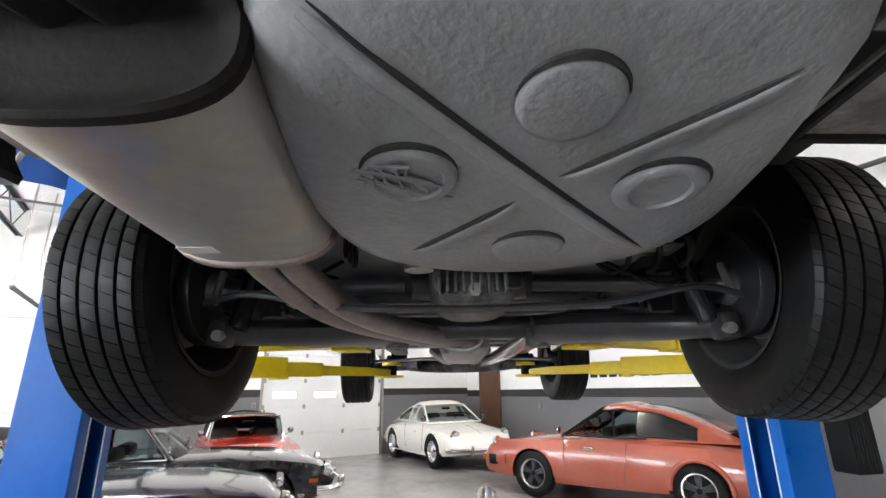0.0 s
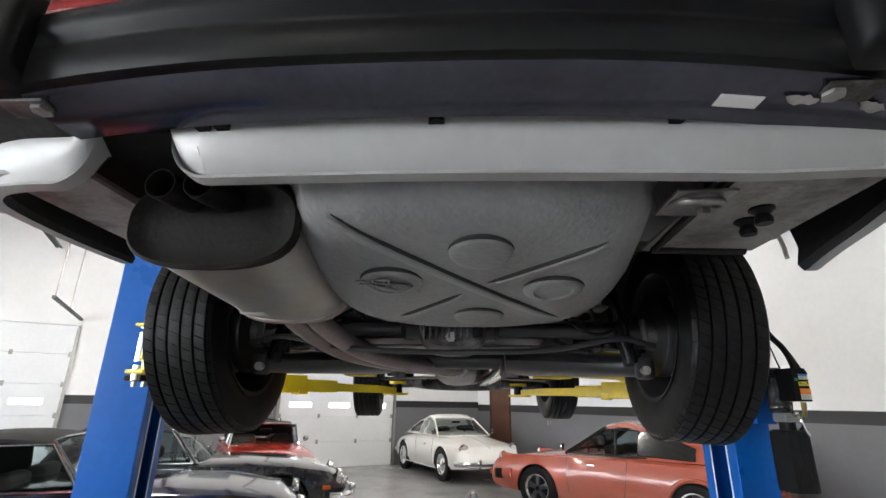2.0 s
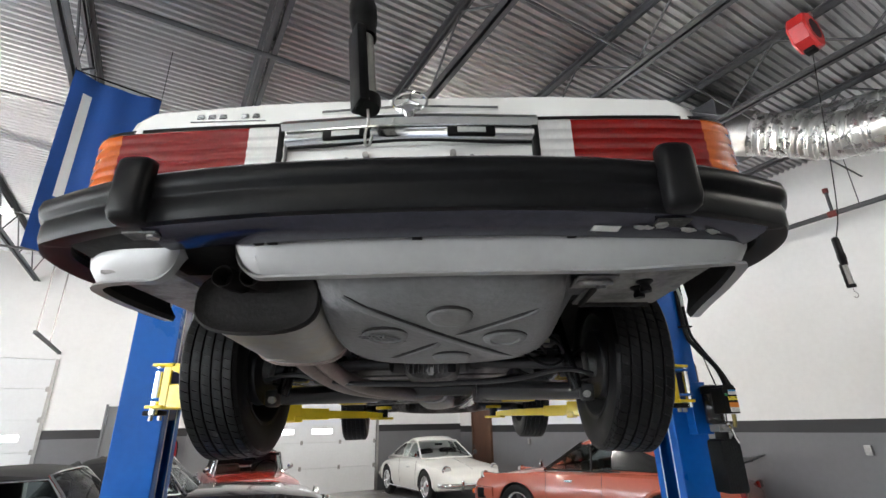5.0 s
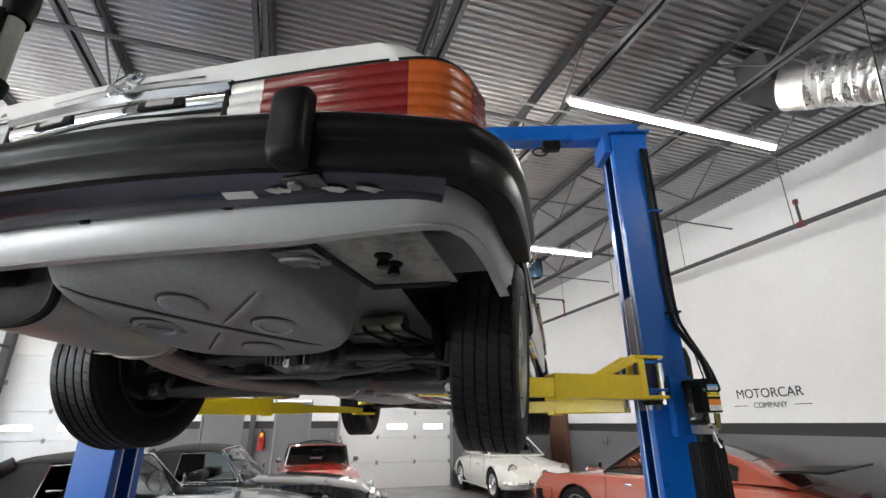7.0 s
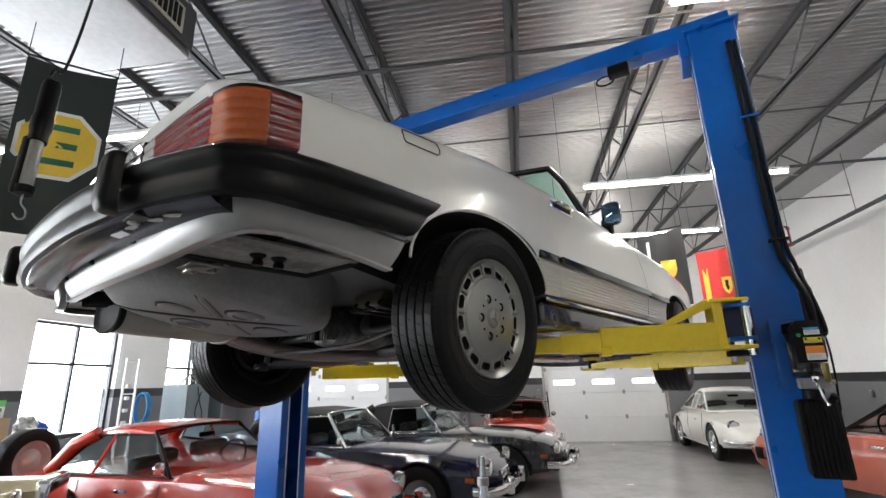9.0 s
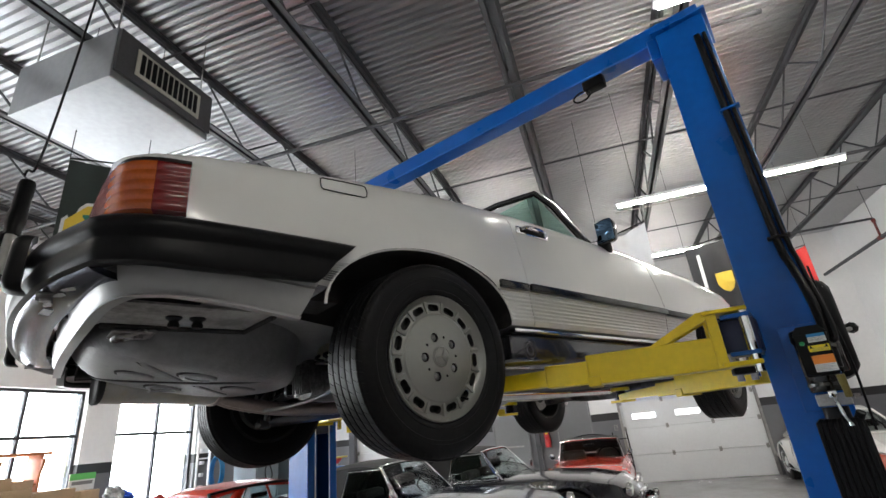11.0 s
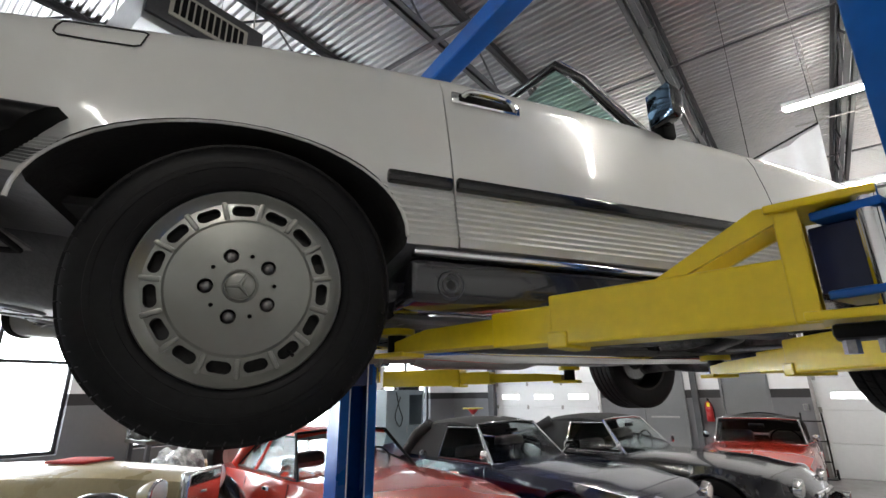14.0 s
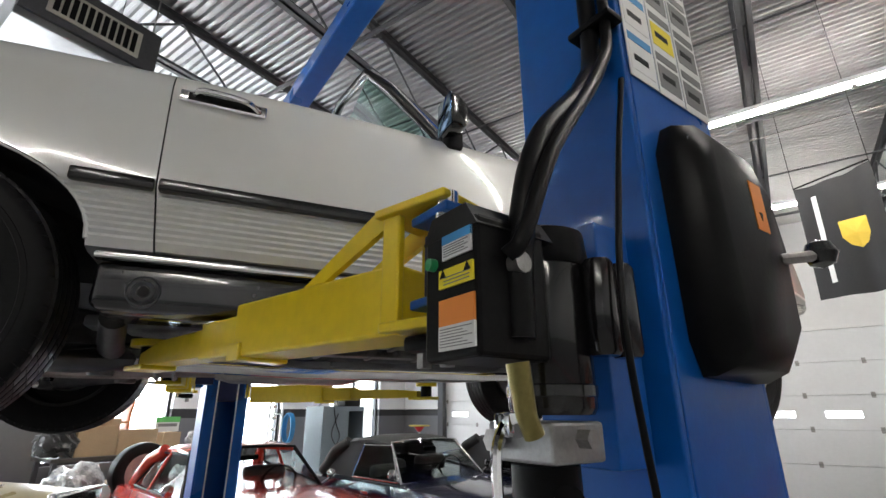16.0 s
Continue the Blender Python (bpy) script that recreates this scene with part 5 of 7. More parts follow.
for c, d in ((A, -1), (B, 1)):
    rows = [oval_ring(c + Vector((0, o * d, 0)), 0.15 + g, 0.078 + g) for o, g in ((-0.012, 0.001), (-0.008, 0.006), (0.008, 0.007), (0.014, 0.001), (0.004, -0.012), (0.0, -0.03), (0.004, -0.062))]
    part("muffler_end", loft(rows), DARKEXHAUST if d < 0 else PIPE, exhaust, "dark seamed muffler end")
part("paper_label", box(-0.50, -0.44, -0.50, -0.465, 1.7445, 1.7455, m=pose(0, 0, 0.006)), mat("aged_paper", (0.6, 0.58, 0.52), 0.8), exhaust, "small aged paper label")
for dx in (-0.033, 0.033):
    rings = []
    for x, y, z, r in ((-0.40, -0.86, 1.893, 0.027), (-0.41, -0.89, 1.891, 0.027), (-0.416, -0.93, 1.889, 0.027), (-0.416, -0.9375, 1.889, 0.0265), (-0.416, -0.9385, 1.889, 0.0255), (-0.416, -0.9375, 1.889, 0.024), (-0.416, -0.925, 1.889, 0.0235), (-0.41, -0.88, 1.891, 0.0235)):
        rings.append([(x + dx + r * math.cos(q), y, z + r * math.sin(q)) for q in (2 * math.pi * k / 24 for k in range(24))])
    part("tail_pipe", loft(rings), DARKEXHAUST, exhaust, "near-black tail pipe with an open mouth")
for dx in (-0.032, 0.032):
    pts = curve([(-0.40 + dx, -0.42, 1.80), (-0.375 + dx, -0.32, 1.75), (-0.30 + dx, -0.08, 1.70), (-0.14 + dx * 0.9, 0.24, 1.685), (-0.015 + dx * 0.8, 0.46, 1.688), (0.0 + dx * 0.8, 0.62, 1.69)], 30)
    part("twin_pipe", tube(pts, 0.028, 14), PIPE, exhaust, "heat-tinted exhaust pipe")
for y in (0.40, 0.46):
    part("pipe_clamp", tube([(-0.015 + 0.068 * math.cos(a), y, 1.687 + 0.036 * math.sin(a)) for a in (2 * math.pi * i / 20 for i in range(20))], 0.007, 6, closed=True), STEEL, exhaust, "steel pipe clamp")
rows = [oval_ring((0.0, y, 1.69), rx, rz) for y, rx, rz in ((0.60, 0.06, 0.035), (0.66, 0.10, 0.05), (1.10, 0.10, 0.05), (1.16, 0.06, 0.035))]
part("centre_muffler", loft(rows), STEEL, exhaust, "steel centre muffler")
for dx in (-0.05, 0.05):
    part("front_pipe", tube(curve([(dx, 1.14, 1.69), (dx * 1.3, 1.6, 1.69), (dx * 2.4, 2.0, 1.72), (dx * 4, 2.25, 1.80)], 16), 0.026, 12), STEEL, exhaust, "bright heat-shielded pipe")
part("heat_shield_pipe", tube([(0.22, 0.30, 1.70), (0.20, 0.9, 1.685), (0.18, 1.5, 1.69), (0.15, 2.1, 1.70)], [0.03, 0.034, 0.034, 0.03], 14), CHROME, exhaust, "bright wrapped pipe")
for k, y in enumerate((-0.30, -0.26, -0.22)):
    part("hanger_ring", tube([(-0.26, y + 0.012 * math.cos(a), 1.81 + 0.022 * math.sin(a)) for a in (2 * math.pi * i / 14 for i in range(14))], 0.006, 6, closed=True), RUBBER, exhaust)

floorpan = new("floor_pan")
floorpan.parent = CAR
part("pan", box(-0.60, 0.60, 0.30, 2.02, 1.795, 1.83, 0.01), UNDER, floorpan)
part("tunnel", box(-0.17, 0.17, 0.28, 2.0, 1.80, 1.90, 0.02), WELL, floorpan)
for x in (-0.42, 0.42):
    part("chassis_leg", box(x - 0.05, x + 0.05, 0.25, 2.2, 1.765, 1.80, 0.01), UNDER, floorpan)
for k in range(6):
    part("floor_rib", box(-0.58, 0.58, 0.5 + 0.26 * k, 0.53 + 0.26 * k, 1.785, 1.80, 0.006), UNDER, floorpan)
part("boot_floor", box(-0.66, 0.66, -0.97, -0.32, 1.965, 1.985), WELL, floorpan)

axle = new("rear_axle")
axle.parent = CAR
axle["label"] = "black rear axle with finned differential and trailing arms"
rows = []
for y, rx, rz in ((-0.16, 0.05, 0.05), (-0.14, 0.10, 0.085), (-0.02, 0.115, 0.10), (0.12, 0.115, 0.095), (0.22, 0.07, 0.07), (0.34, 0.05, 0.05)):
    rows.append(oval_ring((0.01, y, 1.80), rx, rz, 28, 0.7))
part("differential", loft(rows), CASTING, axle, "oily cast differential")
for k in range(9):
    x = -0.075 + 0.019 * k
    part("cooling_fin", box(x, x + 0.006, -0.185, -0.11, 1.735, 1.86, 0.002), CASTING, axle)
part("drain_plug", cyl(0.016, (0.01, -0.165, 1.74), (0.01, -0.182, 1.74), 6), STEEL, axle)
part("propshaft", cyl(0.035, (0.0, 0.34, 1.80), (0.0, 1.9, 1.80), 16), CASTING, axle)
for s in (1, -1):
    rows = []
    for t, w, h in ((0, 0.055, 0.03), (0.2, 0.06, 0.035), (0.5, 0.10, 0.04), (0.8, 0.13, 0.045), (1, 0.11, 0.04)):
        p = Vector((s * 0.635, -0.05, 1.665)).lerp(Vector((s * 0.20, 0.28, 1.70)), t)
        rows.append([p + Vector((0, w * math.cos(a), h * math.sin(a))) for a in (2 * math.pi * i / 16 for i in range(16))])
    part("trailing_arm", loft(rows), CHASSIS, axle, "black pressed trailing arm")
    part("shock_mount", box(s * 0.61 - 0.025, s * 0.61 + 0.025, -0.115, -0.05, 1.625, 1.69, 0.014, seg=2), CHASSIS, axle)
    part("arm_bushing", lathe([(0.012, 0.03), (0.034, 0.03), (0.038, 0.02), (0.038, -0.02), (0.034, -0.03), (0.012, -0.03)], 20, pose(s * 0.22, 0.27, 1.675)), CASTING, axle, "pale rubber arm bushing")
    part("brake_backplate", lathe([(0.05, 0), (0.13, 0.0), (0.135, 0.012), (0.135, 0.03), (0.125, 0.034)], 32, pose(s * 0.66, -0.04, 1.77, 0, 90 * s, 0)), CHASSIS, axle)
    part("handbrake_cable", tube(curve([(s * 0.64, -0.02, 1.72), (s * 0.50, 0.14, 1.69), (s * 0.30, 0.36, 1.74), (s * 0.10, 0.62, 1.76)], 18), 0.006, 6), RUBBER, axle)
    part("mount_bolt", cyl(0.013, (s * 0.60, -0.13, 1.65), (s * 0.60, -0.10, 1.65), 12), STEEL, axle)
    part("shock_absorber", cyl(0.026, (s * 0.575, -0.08, 1.67), (s * 0.52, -0.02, 2.0), 16), BLACKGLOSS, axle)
    part("half_shaft", tube([(s * 0.10, 0.02, 1.80), (s * 0.16, 0.0, 1.80), (s * 0.17, 0.0, 1.79), (s * 0.56, -0.03, 1.775), (s * 0.66, -0.04, 1.77)], [0.05, 0.05, 0.022, 0.022, 0.045], 14), CHASSIS, axle, "black half shaft")
    coil = [(s * 0.43 + 0.06 * math.cos(a), 0.06 + 0.06 * math.sin(a), 1.72 + 0.022 * a / 1.0 * 0.75) for a in (0.35 * k for k in range(54))]
    part("coil_spring", tube(coil, 0.008, 6), WELL, axle)
    part("anti_roll_bar", tube(curve([(s * 0.62, -0.16, 1.72), (s * 0.5, -0.19, 1.735), (s * 0.3, -0.20, 1.70), (0, -0.20, 1.69)], 18), 0.0085, 8), CHASSIS, axle)
    part("brake_hose", tube(curve([(s * 0.34, 0.0, 1.86), (s * 0.46, -0.10, 1.76), (s * 0.56, -0.06, 1.80), (s * 0.62, -0.02, 1.84)], 16), 0.006, 6), RUBBER, axle)
    part("link", cyl(0.01, (s * 0.60, -0.16, 1.72), (s * 0.60, -0.13, 1.80), 8), STEEL, axle)
part("subframe", tube(curve([(-0.56, 0.34, 1.78), (-0.3, 0.30, 1.72), (0, 0.28, 1.71), (0.3, 0.30, 1.72), (0.56, 0.34, 1.78)], 20), 0.036, 12), CHASSIS, axle, "black rear subframe")
part("gearbox_bracket", box(-0.24, 0.24, 0.50, 0.58, 1.735, 1.765, 0.01), CASTING, axle)
fuel = new("fuel_pump_unit")
fuel.parent = CAR
part("canister", cyl(0.04, (0.30, -0.18, 1.86), (0.46, -0.18, 1.86), 18), mat("zinc_canister", (0.4, 0.38, 0.28), 0.4, 0.8, 0.2, 9), fuel, "zinc fuel filter canister")
part("tray", box(0.28, 0.48, -0.22, -0.13, 1.822, 1.83, 0.003), CASTING, fuel)
for x in (0.31, 0.38, 0.45):
    part("hose", tube(curve([(x, -0.2, 1.86), (x + 0.03, -0.24, 1.83), (x + 0.08, -0.1, 1.81), (x + 0.1, 0.1, 1.84)], 14), 0.007, 6), RUBBER, fuel)
part("fuel_filter", cyl(0.035, (-0.12, -0.16, 1.79), (-0.12, -0.16, 1.86), 18), STEEL, fuel, "round filter bowl")
front = new("front_axle")
front.parent = CAR
part("crossmember", tube(curve([(-0.55, 2.42, 1.74), (-0.3, 2.40, 1.70), (0, 2.40, 1.69), (0.3, 2.40, 1.70), (0.55, 2.42, 1.74)], 16), 0.045, 12), CASTING, front)
for s in (1, -1):
    part("control_arm", tube([(s * 0.30, 2.30, 1.71), (s * 0.66, 2.42, 1.69)], [0.045, 0.03], 12), CASTING, front)
    part("front_spring", cyl(0.06, (s * 0.46, 2.42, 1.72), (s * 0.46, 2.42, 2.0), 16), WELL, front)
    part("tie_rod", cyl(0.011, (s * 0.15, 2.20, 1.74), (s * 0.66, 2.28, 1.73), 8), STEEL, front)
part("sump", box(-0.17, 0.17, 2.05, 2.75, 1.74, 1.9, 0.05, seg=3), CASTING, front)
part("gearbox", box(-0.15, 0.15, 1.4, 2.0, 1.77, 1.92, 0.06, seg=3), CASTING, front)

# ---- parked classic cars ----
RED = mat("red_car_paint", (0.50, 0.035, 0.02), 0.2, 0, 0.05, 2, coat=0.7, rvary=0.04)
ORANGE = mat("coral_red_car_paint", (0.33, 0.075, 0.045), 0.24, 0, 0.05, 2, coat=0.7, rvary=0.04)
NAVY = mat("dark_blue_car_paint", (0.004, 0.006, 0.028), 0.13, 0, 0.1, 2, coat=0.5, rvary=0.04)
CHARCOAL = mat("charcoal_car_paint", (0.02, 0.02, 0.024), 0.13, 0, 0.1, 2, coat=0.5, rvary=0.04)
IVORY = mat("ivory_car_paint", (0.80, 0.79, 0.75), 0.22, 0, 0.03, 2, coat=0.5, rvary=0.04)
TAN = mat("tan_car_paint", (0.36, 0.30, 0.16), 0.3, 0, 0.08, 3, coat=0.4)
SOFTTOP = mat("black_canvas", (0.02, 0.02, 0.021), 0.85, 0, 0.25, 10, 0.4, 160)
LEATHER = mat("dark_trim", (0.03, 0.026, 0.024), 0.6, 0, 0.3, 8)
LAMPGLASS = mat("lamp_glass", (0.75, 0.76, 0.74), 0.08, 0.3, 0.1, 20, coat=0.8)


def car_wheel(name, parent, m, r, w, rim, material, spokes):
    ob = new(name)
    ob.parent = parent
    ob.matrix_local = m
    h = w / 2
    part("tyre", lathe([(rim, -h * 0.9), (rim + 0.02, -h), (r - 0.03, -h), (r - 0.006, -h * 0.82), (r, -h * 0.5), (r, h * 0.5), (r - 0.006, h * 0.82), (r - 0.03, h), (rim + 0.02, h), (rim, h * 0.9)], 40), TYRE, ob)
    if spokes:
        part("rim", lathe([(rim + 0.004, h * 0.85), (rim + 0.004, h * 0.98), (rim - 0.012, h * 0.97), (rim - 0.034, h * 0.72), (rim - 0.036, h * 0.3)], 36), material, ob, "polished outer rim")
        part("wheel_centre", lathe([(rim - 0.03, h * 0.35), (rim * 0.4, h * 0.4), (0, h * 0.42)], 32), BLACK, ob)
        for k in range(spokes):
            part("spoke", loft([[(x, -w2, h * 0.36), (x, w2, h * 0.36), (x, w2 * 0.7, z), (x, -w2 * 0.7, z)] for x, w2, z in ((0.0, 0.03, h * 0.72), (0.06, 0.032, h * 0.74), (rim * 0.7, 0.042, h * 0.66), (rim - 0.034, 0.05, h * 0.5))]), ALU, ob)
        for k, sp in enumerate(c for c in ob.children if c.name.startswith("spoke")):
            sp.matrix_local = Matrix.Rotation(2 * math.pi * k / spokes, 4, "Z")
        part("hub_cap", lathe([(0.034, h * 0.6), (0.034, h * 0.78), (0.0, h * 0.8)], 20), BLACK, ob)
    else:
        part("rim", lathe([(rim + 0.004, h * 0.85), (rim + 0.004, h * 0.98), (rim - 0.012, h * 0.96), (rim - 0.02, h * 0.6), (rim * 0.62, h * 0.5), (rim * 0.55, h * 0.62), (rim * 0.35, h * 0.85), (0.0, h * 0.95)], 36), material, ob)
    return ob


def classic_car(name, m, paintm, label, st, axles, roof, wheels=(0.31, 0.17, 0.19, CHROME, 0), lamps=(), bumpers=(), arch=0.36, extra=None, roofm=None, category="car"):
    """A car from cross-sections (y, half width, bottom, shoulder, top); its nose points along +y."""
    ob = empty(name, m, label, category, "parked classic cars")

    def ring(y):
        w, zb, zs, zt = lerp(st, y)
        hs = zs - zb
        half = [(0, zb), (w * 0.7, zb), (w * 0.92, zb + 0.02), (w * 0.985, zb + hs * 0.22), (w, zb + hs * 0.5), (w * 0.985, zb + hs * 0.75), (w * 0.93, zs), (w * 0.82, zs + (zt - zs) * 0.45), (w * 0.6, zs + (zt - zs) * 0.8), (w * 0.3, zt - 0.004), (0, zt)]
        return [(x, y, z) for x, z in half] + [(-x, y, z) for x, z in half[-2:0:-1]]

    y0, y1 = st[0][0], st[-1][0]
    n = 44
    ys = sorted({y0, y1, *(y0 + (y1 - y0) * (0.5 - 0.5 * math.cos(math.pi * i / n)) for i in range(n + 1))})
    cuts = []
    r, tw, rim, rmat, spokes = wheels
    for y in axles:
        for s in (-1, 1):
            cuts.append(paint(oval(s * 0.42, s * 1.2, y, r, arch, arch, 40), 1))
    if roof.get("open"):
        a, b = roof["open"]
        cuts.append(paint(box(-roof["wb"] + 0.08, roof["wb"] - 0.08, a, b, roof["zb"] - 0.35, 2), 1))
    bm = carve(loft([ring(y) for y in ys]), cuts)
    part("body", bm, [paintm, WELL], ob, smooth=38)
    for y in axles:
        for s in (1, -1):
            x = lerp(st, y)[0] - tw / 2 - 0.02
            car_wheel("wheel", ob, pose(s * x, y, r, 0, 90 * s, 0), r, tw, rim, rmat, spokes)
            pts = [(s * (lerp(st, y + arch * math.cos(a))[0] * 0.985), y + arch * math.cos(a), r + arch * math.sin(a)) for a in (math.pi * k / 20 for k in range(21)) if r + arch * math.sin(a) > 0.2]
            part("arch_lip", tube(pts, 0.012, 6), paintm, ob)
    # greenhouse
    wb, wr, zb, zr = roof["wb"], roof["wr"], roof["zb"], roof["zr"]
    ya, yt, ye, yr = roof["y"]  # screen foot, screen top, roof end, rear glass foot
    zrear = roof.get("zrear", zb)
    rm = roofm or paintm
    if not roof.get("none"):
        rows = []
        for t in (0, 0.15, 0.4, 0.7, 0.9, 1):
            y = yt + (ye - yt) * t
            z = zr + roof.get("crown", 0.03) * math.sin(math.pi * t)
            k = 1 - 0.06 * abs(t - 0.4)
            half = [(wr * k, z - 0.05), (wr * k, z - 0.02), (wr * k * 0.9, z + 0.012), (wr * k * 0.5, z + 0.03), (0, z + 0.035)]
            rows.append([(x, y, h) for x, h in half] + [(-x, y, h) for x, h in half[-2::-1]] + [(-wr * k + 0.02, y, z - 0.05), (0, y, z + 0.01), (wr * k - 0.02, y, z - 0.05)])
        part("roof", loft(rows), rm, ob, "black canvas soft top" if rm is SOFTTOP else "")
        post = rm if rm is SOFTTOP else paintm
        if roof.get("fast"):
            # closed fastback tail that runs from the roof down to the rear deck
            rows = []
            for k in range(13):
                t = k / 12
                y = ye + (yr - ye) * t
                z = zr + 0.033 - (zr + 0.033 - zrear) * t ** 1.7
                wt, wl = wr * 0.94 * (1 - 0.12 * t), wb * (0.985 - 0.10 * t * t)
                zl = min(zb - 0.02, z - 0.02)
                half = [(wl, zl), (wl * 0.6 + wt * 0.4 + 0.02, zl + (z - zl) * 0.45), (wt, z - 0.045 * (1 - t)), (wt * 0.85, z - 0.012 * (1 - t)), (wt * 0.45, z), (0, z + 0.004)]
                rows.append([(x, y, h) for x, h in half] + [(-x, y, h) for x, h in half[-2::-1]])
            part("fastback", loft(rows), paintm, ob, smooth=50)
            g0, g1 = 0.10, 0.62
            pane = []
            for s in (1, -1):
                quarter = []
                for t in (0.0, 0.12, 0.24, 0.36, 0.48, 0.56):
                    y = ye + (yr - ye) * t
                    z = zr + 0.033 - (zr + 0.033 - zrear) * t ** 1.7
                    wt, wl = wr * 0.94 * (1 - 0.12 * t), wb * (0.985 - 0.10 * t * t)
                    zl = min(zb - 0.02, z - 0.02)
                    foot, mid, head = (wl, zl), (wl * 0.6 + wt * 0.4 + 0.02, zl + (z - zl) * 0.45), (wt, z - 0.045 * (1 - t))
                    cut = max(0.05, 1 - 1.6 * max(0, t - 0.2))
                    line = []
                    for k in (0.12, 0.5, 0.5 + 0.42 * cut):
                        p, q, u = (foot, mid, k / 0.5) if k <= 0.5 else (mid, head, (k - 0.5) / 0.5)
                        line.append((s * (p[0] + (q[0] - p[0]) * u), y, p[1] + (q[1] - p[1]) * u))
                    quarter.append([(x + s * d, y, z) for d, row in ((0.007, line), (0.001, line[::-1])) for x, y, z in row])
                part("quarter_window", loft(quarter), BLACKGLOSS, ob, "dark rear quarter window")
                part("quarter_trim", tube([r[0] for r in quarter] + [r[2] for r in quarter[::-1]], 0.009, 6, closed=True), roof.get("trim", CHROME), ob)
            for t in (g0, 0.25, 0.45, g1):
                y = ye + (yr - ye) * t
                z = zr + 0.033 - (zr + 0.033 - zrear) * t ** 1.7 + 0.009
                w = wr * 0.74 * (1 - 0.1 * t)
                pane.append([(-w, y, z - 0.012), (-w * 0.5, y, z), (w * 0.5, y, z), (w, y, z - 0.012)])
            part("rear_window", loft([[*r, *[(x, y, z - 0.006) for x, y, z in r[::-1]]] for r in pane]), BLACKGLOSS, ob, "dark curved rear window")
        for s in () if roof.get("fast") else (1, -1):
            part("rear_pillar", tube([(s * wr * 0.96, ye, zr - 0.02), (s * (wr + wb) * 0.485, (ye * 0.5 + yr * 0.5), (zr + zrear) / 2 + roof.get("bulge", 0.03)), (s * wb * 0.94, yr, zrear)], roof.get("pillar", 0.04), 10), post, ob)
            if rm is SOFTTOP:
                q = [(s * wr * 0.97, ye, zr - 0.03), (s * wr * 0.97, ye + 0.32, zr - 0.02), (s * wb * 0.97, ye + 0.30, zb - 0.01), (s * wb * 0.94, yr, zrear)]
                part("quarter_canvas", loft([[Vector(p) + Vector((d, 0, 0)) for p in q] for d in (-0.008, 0.008)]), SOFTTOP, ob)
        g = [(wr * 0.93, ye, zr), (-wr * 0.93, ye, zr), (-wb * 0.88, yr, zrear), (wb * 0.88, yr, zrear)]
        if not roof.get("fast"):
            part("rear_glass" if rm is not SOFTTOP else "rear_canvas", loft([[Vector(p) + Vector((0, 0, d)) for p in g] for d in (-0.004, 0.004)]), CARGLASS if rm is not SOFTTOP else SOFTTOP, ob)
        for s in (1, -1):
            front_end = (s * wb, ya - 0.05, zb)
            back_y = (ye - 0.12 if roof.get("fast") else yr * 0.75 + ye * 0.25) if rm is not SOFTTOP else ye + 0.30
            g = [(s * wr * 0.99, yt, zr - 0.03), front_end, (s * wb * 0.98, back_y, zb), (s * wr * 0.97, ye + (0.0 if rm is not SOFTTOP else 0.32), zr - 0.04)]
            part("side_glass", loft([[Vector(p) + Vector((d, 0, 0)) for p in g] for d in (-0.003, 0.003)]), CARGLASS, ob)
            part("window_frame", tube([g[1], g[0], g[3], g[2], g[1]], 0.011, 6), roof.get("trim", CHROME), ob)
            dv = (ya * 0.35 + back_y * 0.65)
            if rm is not SOFTTOP:
                part("door_pillar", tube([(s * wr * 0.985, dv + 0.05, zr - 0.03), (s * wb, dv, zb)], 0.016, 6), paintm if roof.get("body_pillar") else BLACK, ob)
    fr = [(-wb, ya, zb - 0.01), (-wr, yt, zr), (-wr * 0.5, yt + 0.02, zr + 0.02), (wr * 0.5, yt + 0.02, zr + 0.02), (wr, yt, zr), (wb, ya, zb - 0.01), (wb * 0.6, ya + 0.12, zb), (-wb * 0.6, ya + 0.12, zb)]
    part("screen_frame", tube(fr, roof.get("frame", 0.016), 8, closed=True), roof.get("trim", CHROME), ob)
    g = [[(-wr, yt, zr), (-wr * 0.5, yt + 0.02, zr + 0.015), (wr * 0.5, yt + 0.02, zr + 0.015), (wr, yt, zr)], [(-wb, ya, zb), (-wb * 0.6, ya + 0.12, zb), (wb * 0.6, ya + 0.12, zb), (wb, ya, zb)]]
    part("windscreen", loft(g, False, False), CARGLASS, ob)
    # inside: seats, dash, steering wheel, mirror
    for s in (1, -1):
        part("seat", box(s * 0.32 - 0.22, s * 0.32 + 0.22, (ya + ye) / 2 - 0.15, (ya + ye) / 2 + 0.02, zb - 0.3, zb + 0.12, 0.06, seg=3), LEATHER, ob)
    part("dashboard", box(-wb + 0.12, wb - 0.12, ya - 0.12, ya + 0.06, zb - 0.18, zb - 0.015, 0.03), LEATHER, ob)
    part("steering_wheel", tube([(-0.32 + 0.19 * math.cos(a), ya - 0.28 + 0.05 * math.sin(a), zb + 0.0 + 0.18 * math.sin(a)) for a in (2 * math.pi * i / 24 for i in range(24))], 0.012, 6, closed=True), BLACK, ob)
    part("rear_view_mirror", box(-0.1, 0.1, yt + 0.06, yt + 0.085, zr - 0.11, zr - 0.055, 0.008), BLACK, ob)
    for s in (1, -1):
        part("door_mirror", lathe([(0, -0.012), (0.05, -0.008), (0.05, 0.008), (0.0, 0.02)], 16, pose(s * (wb + 0.12), ya - 0.02, zb + 0.09, 90, 0, 0)), CHROME, ob)
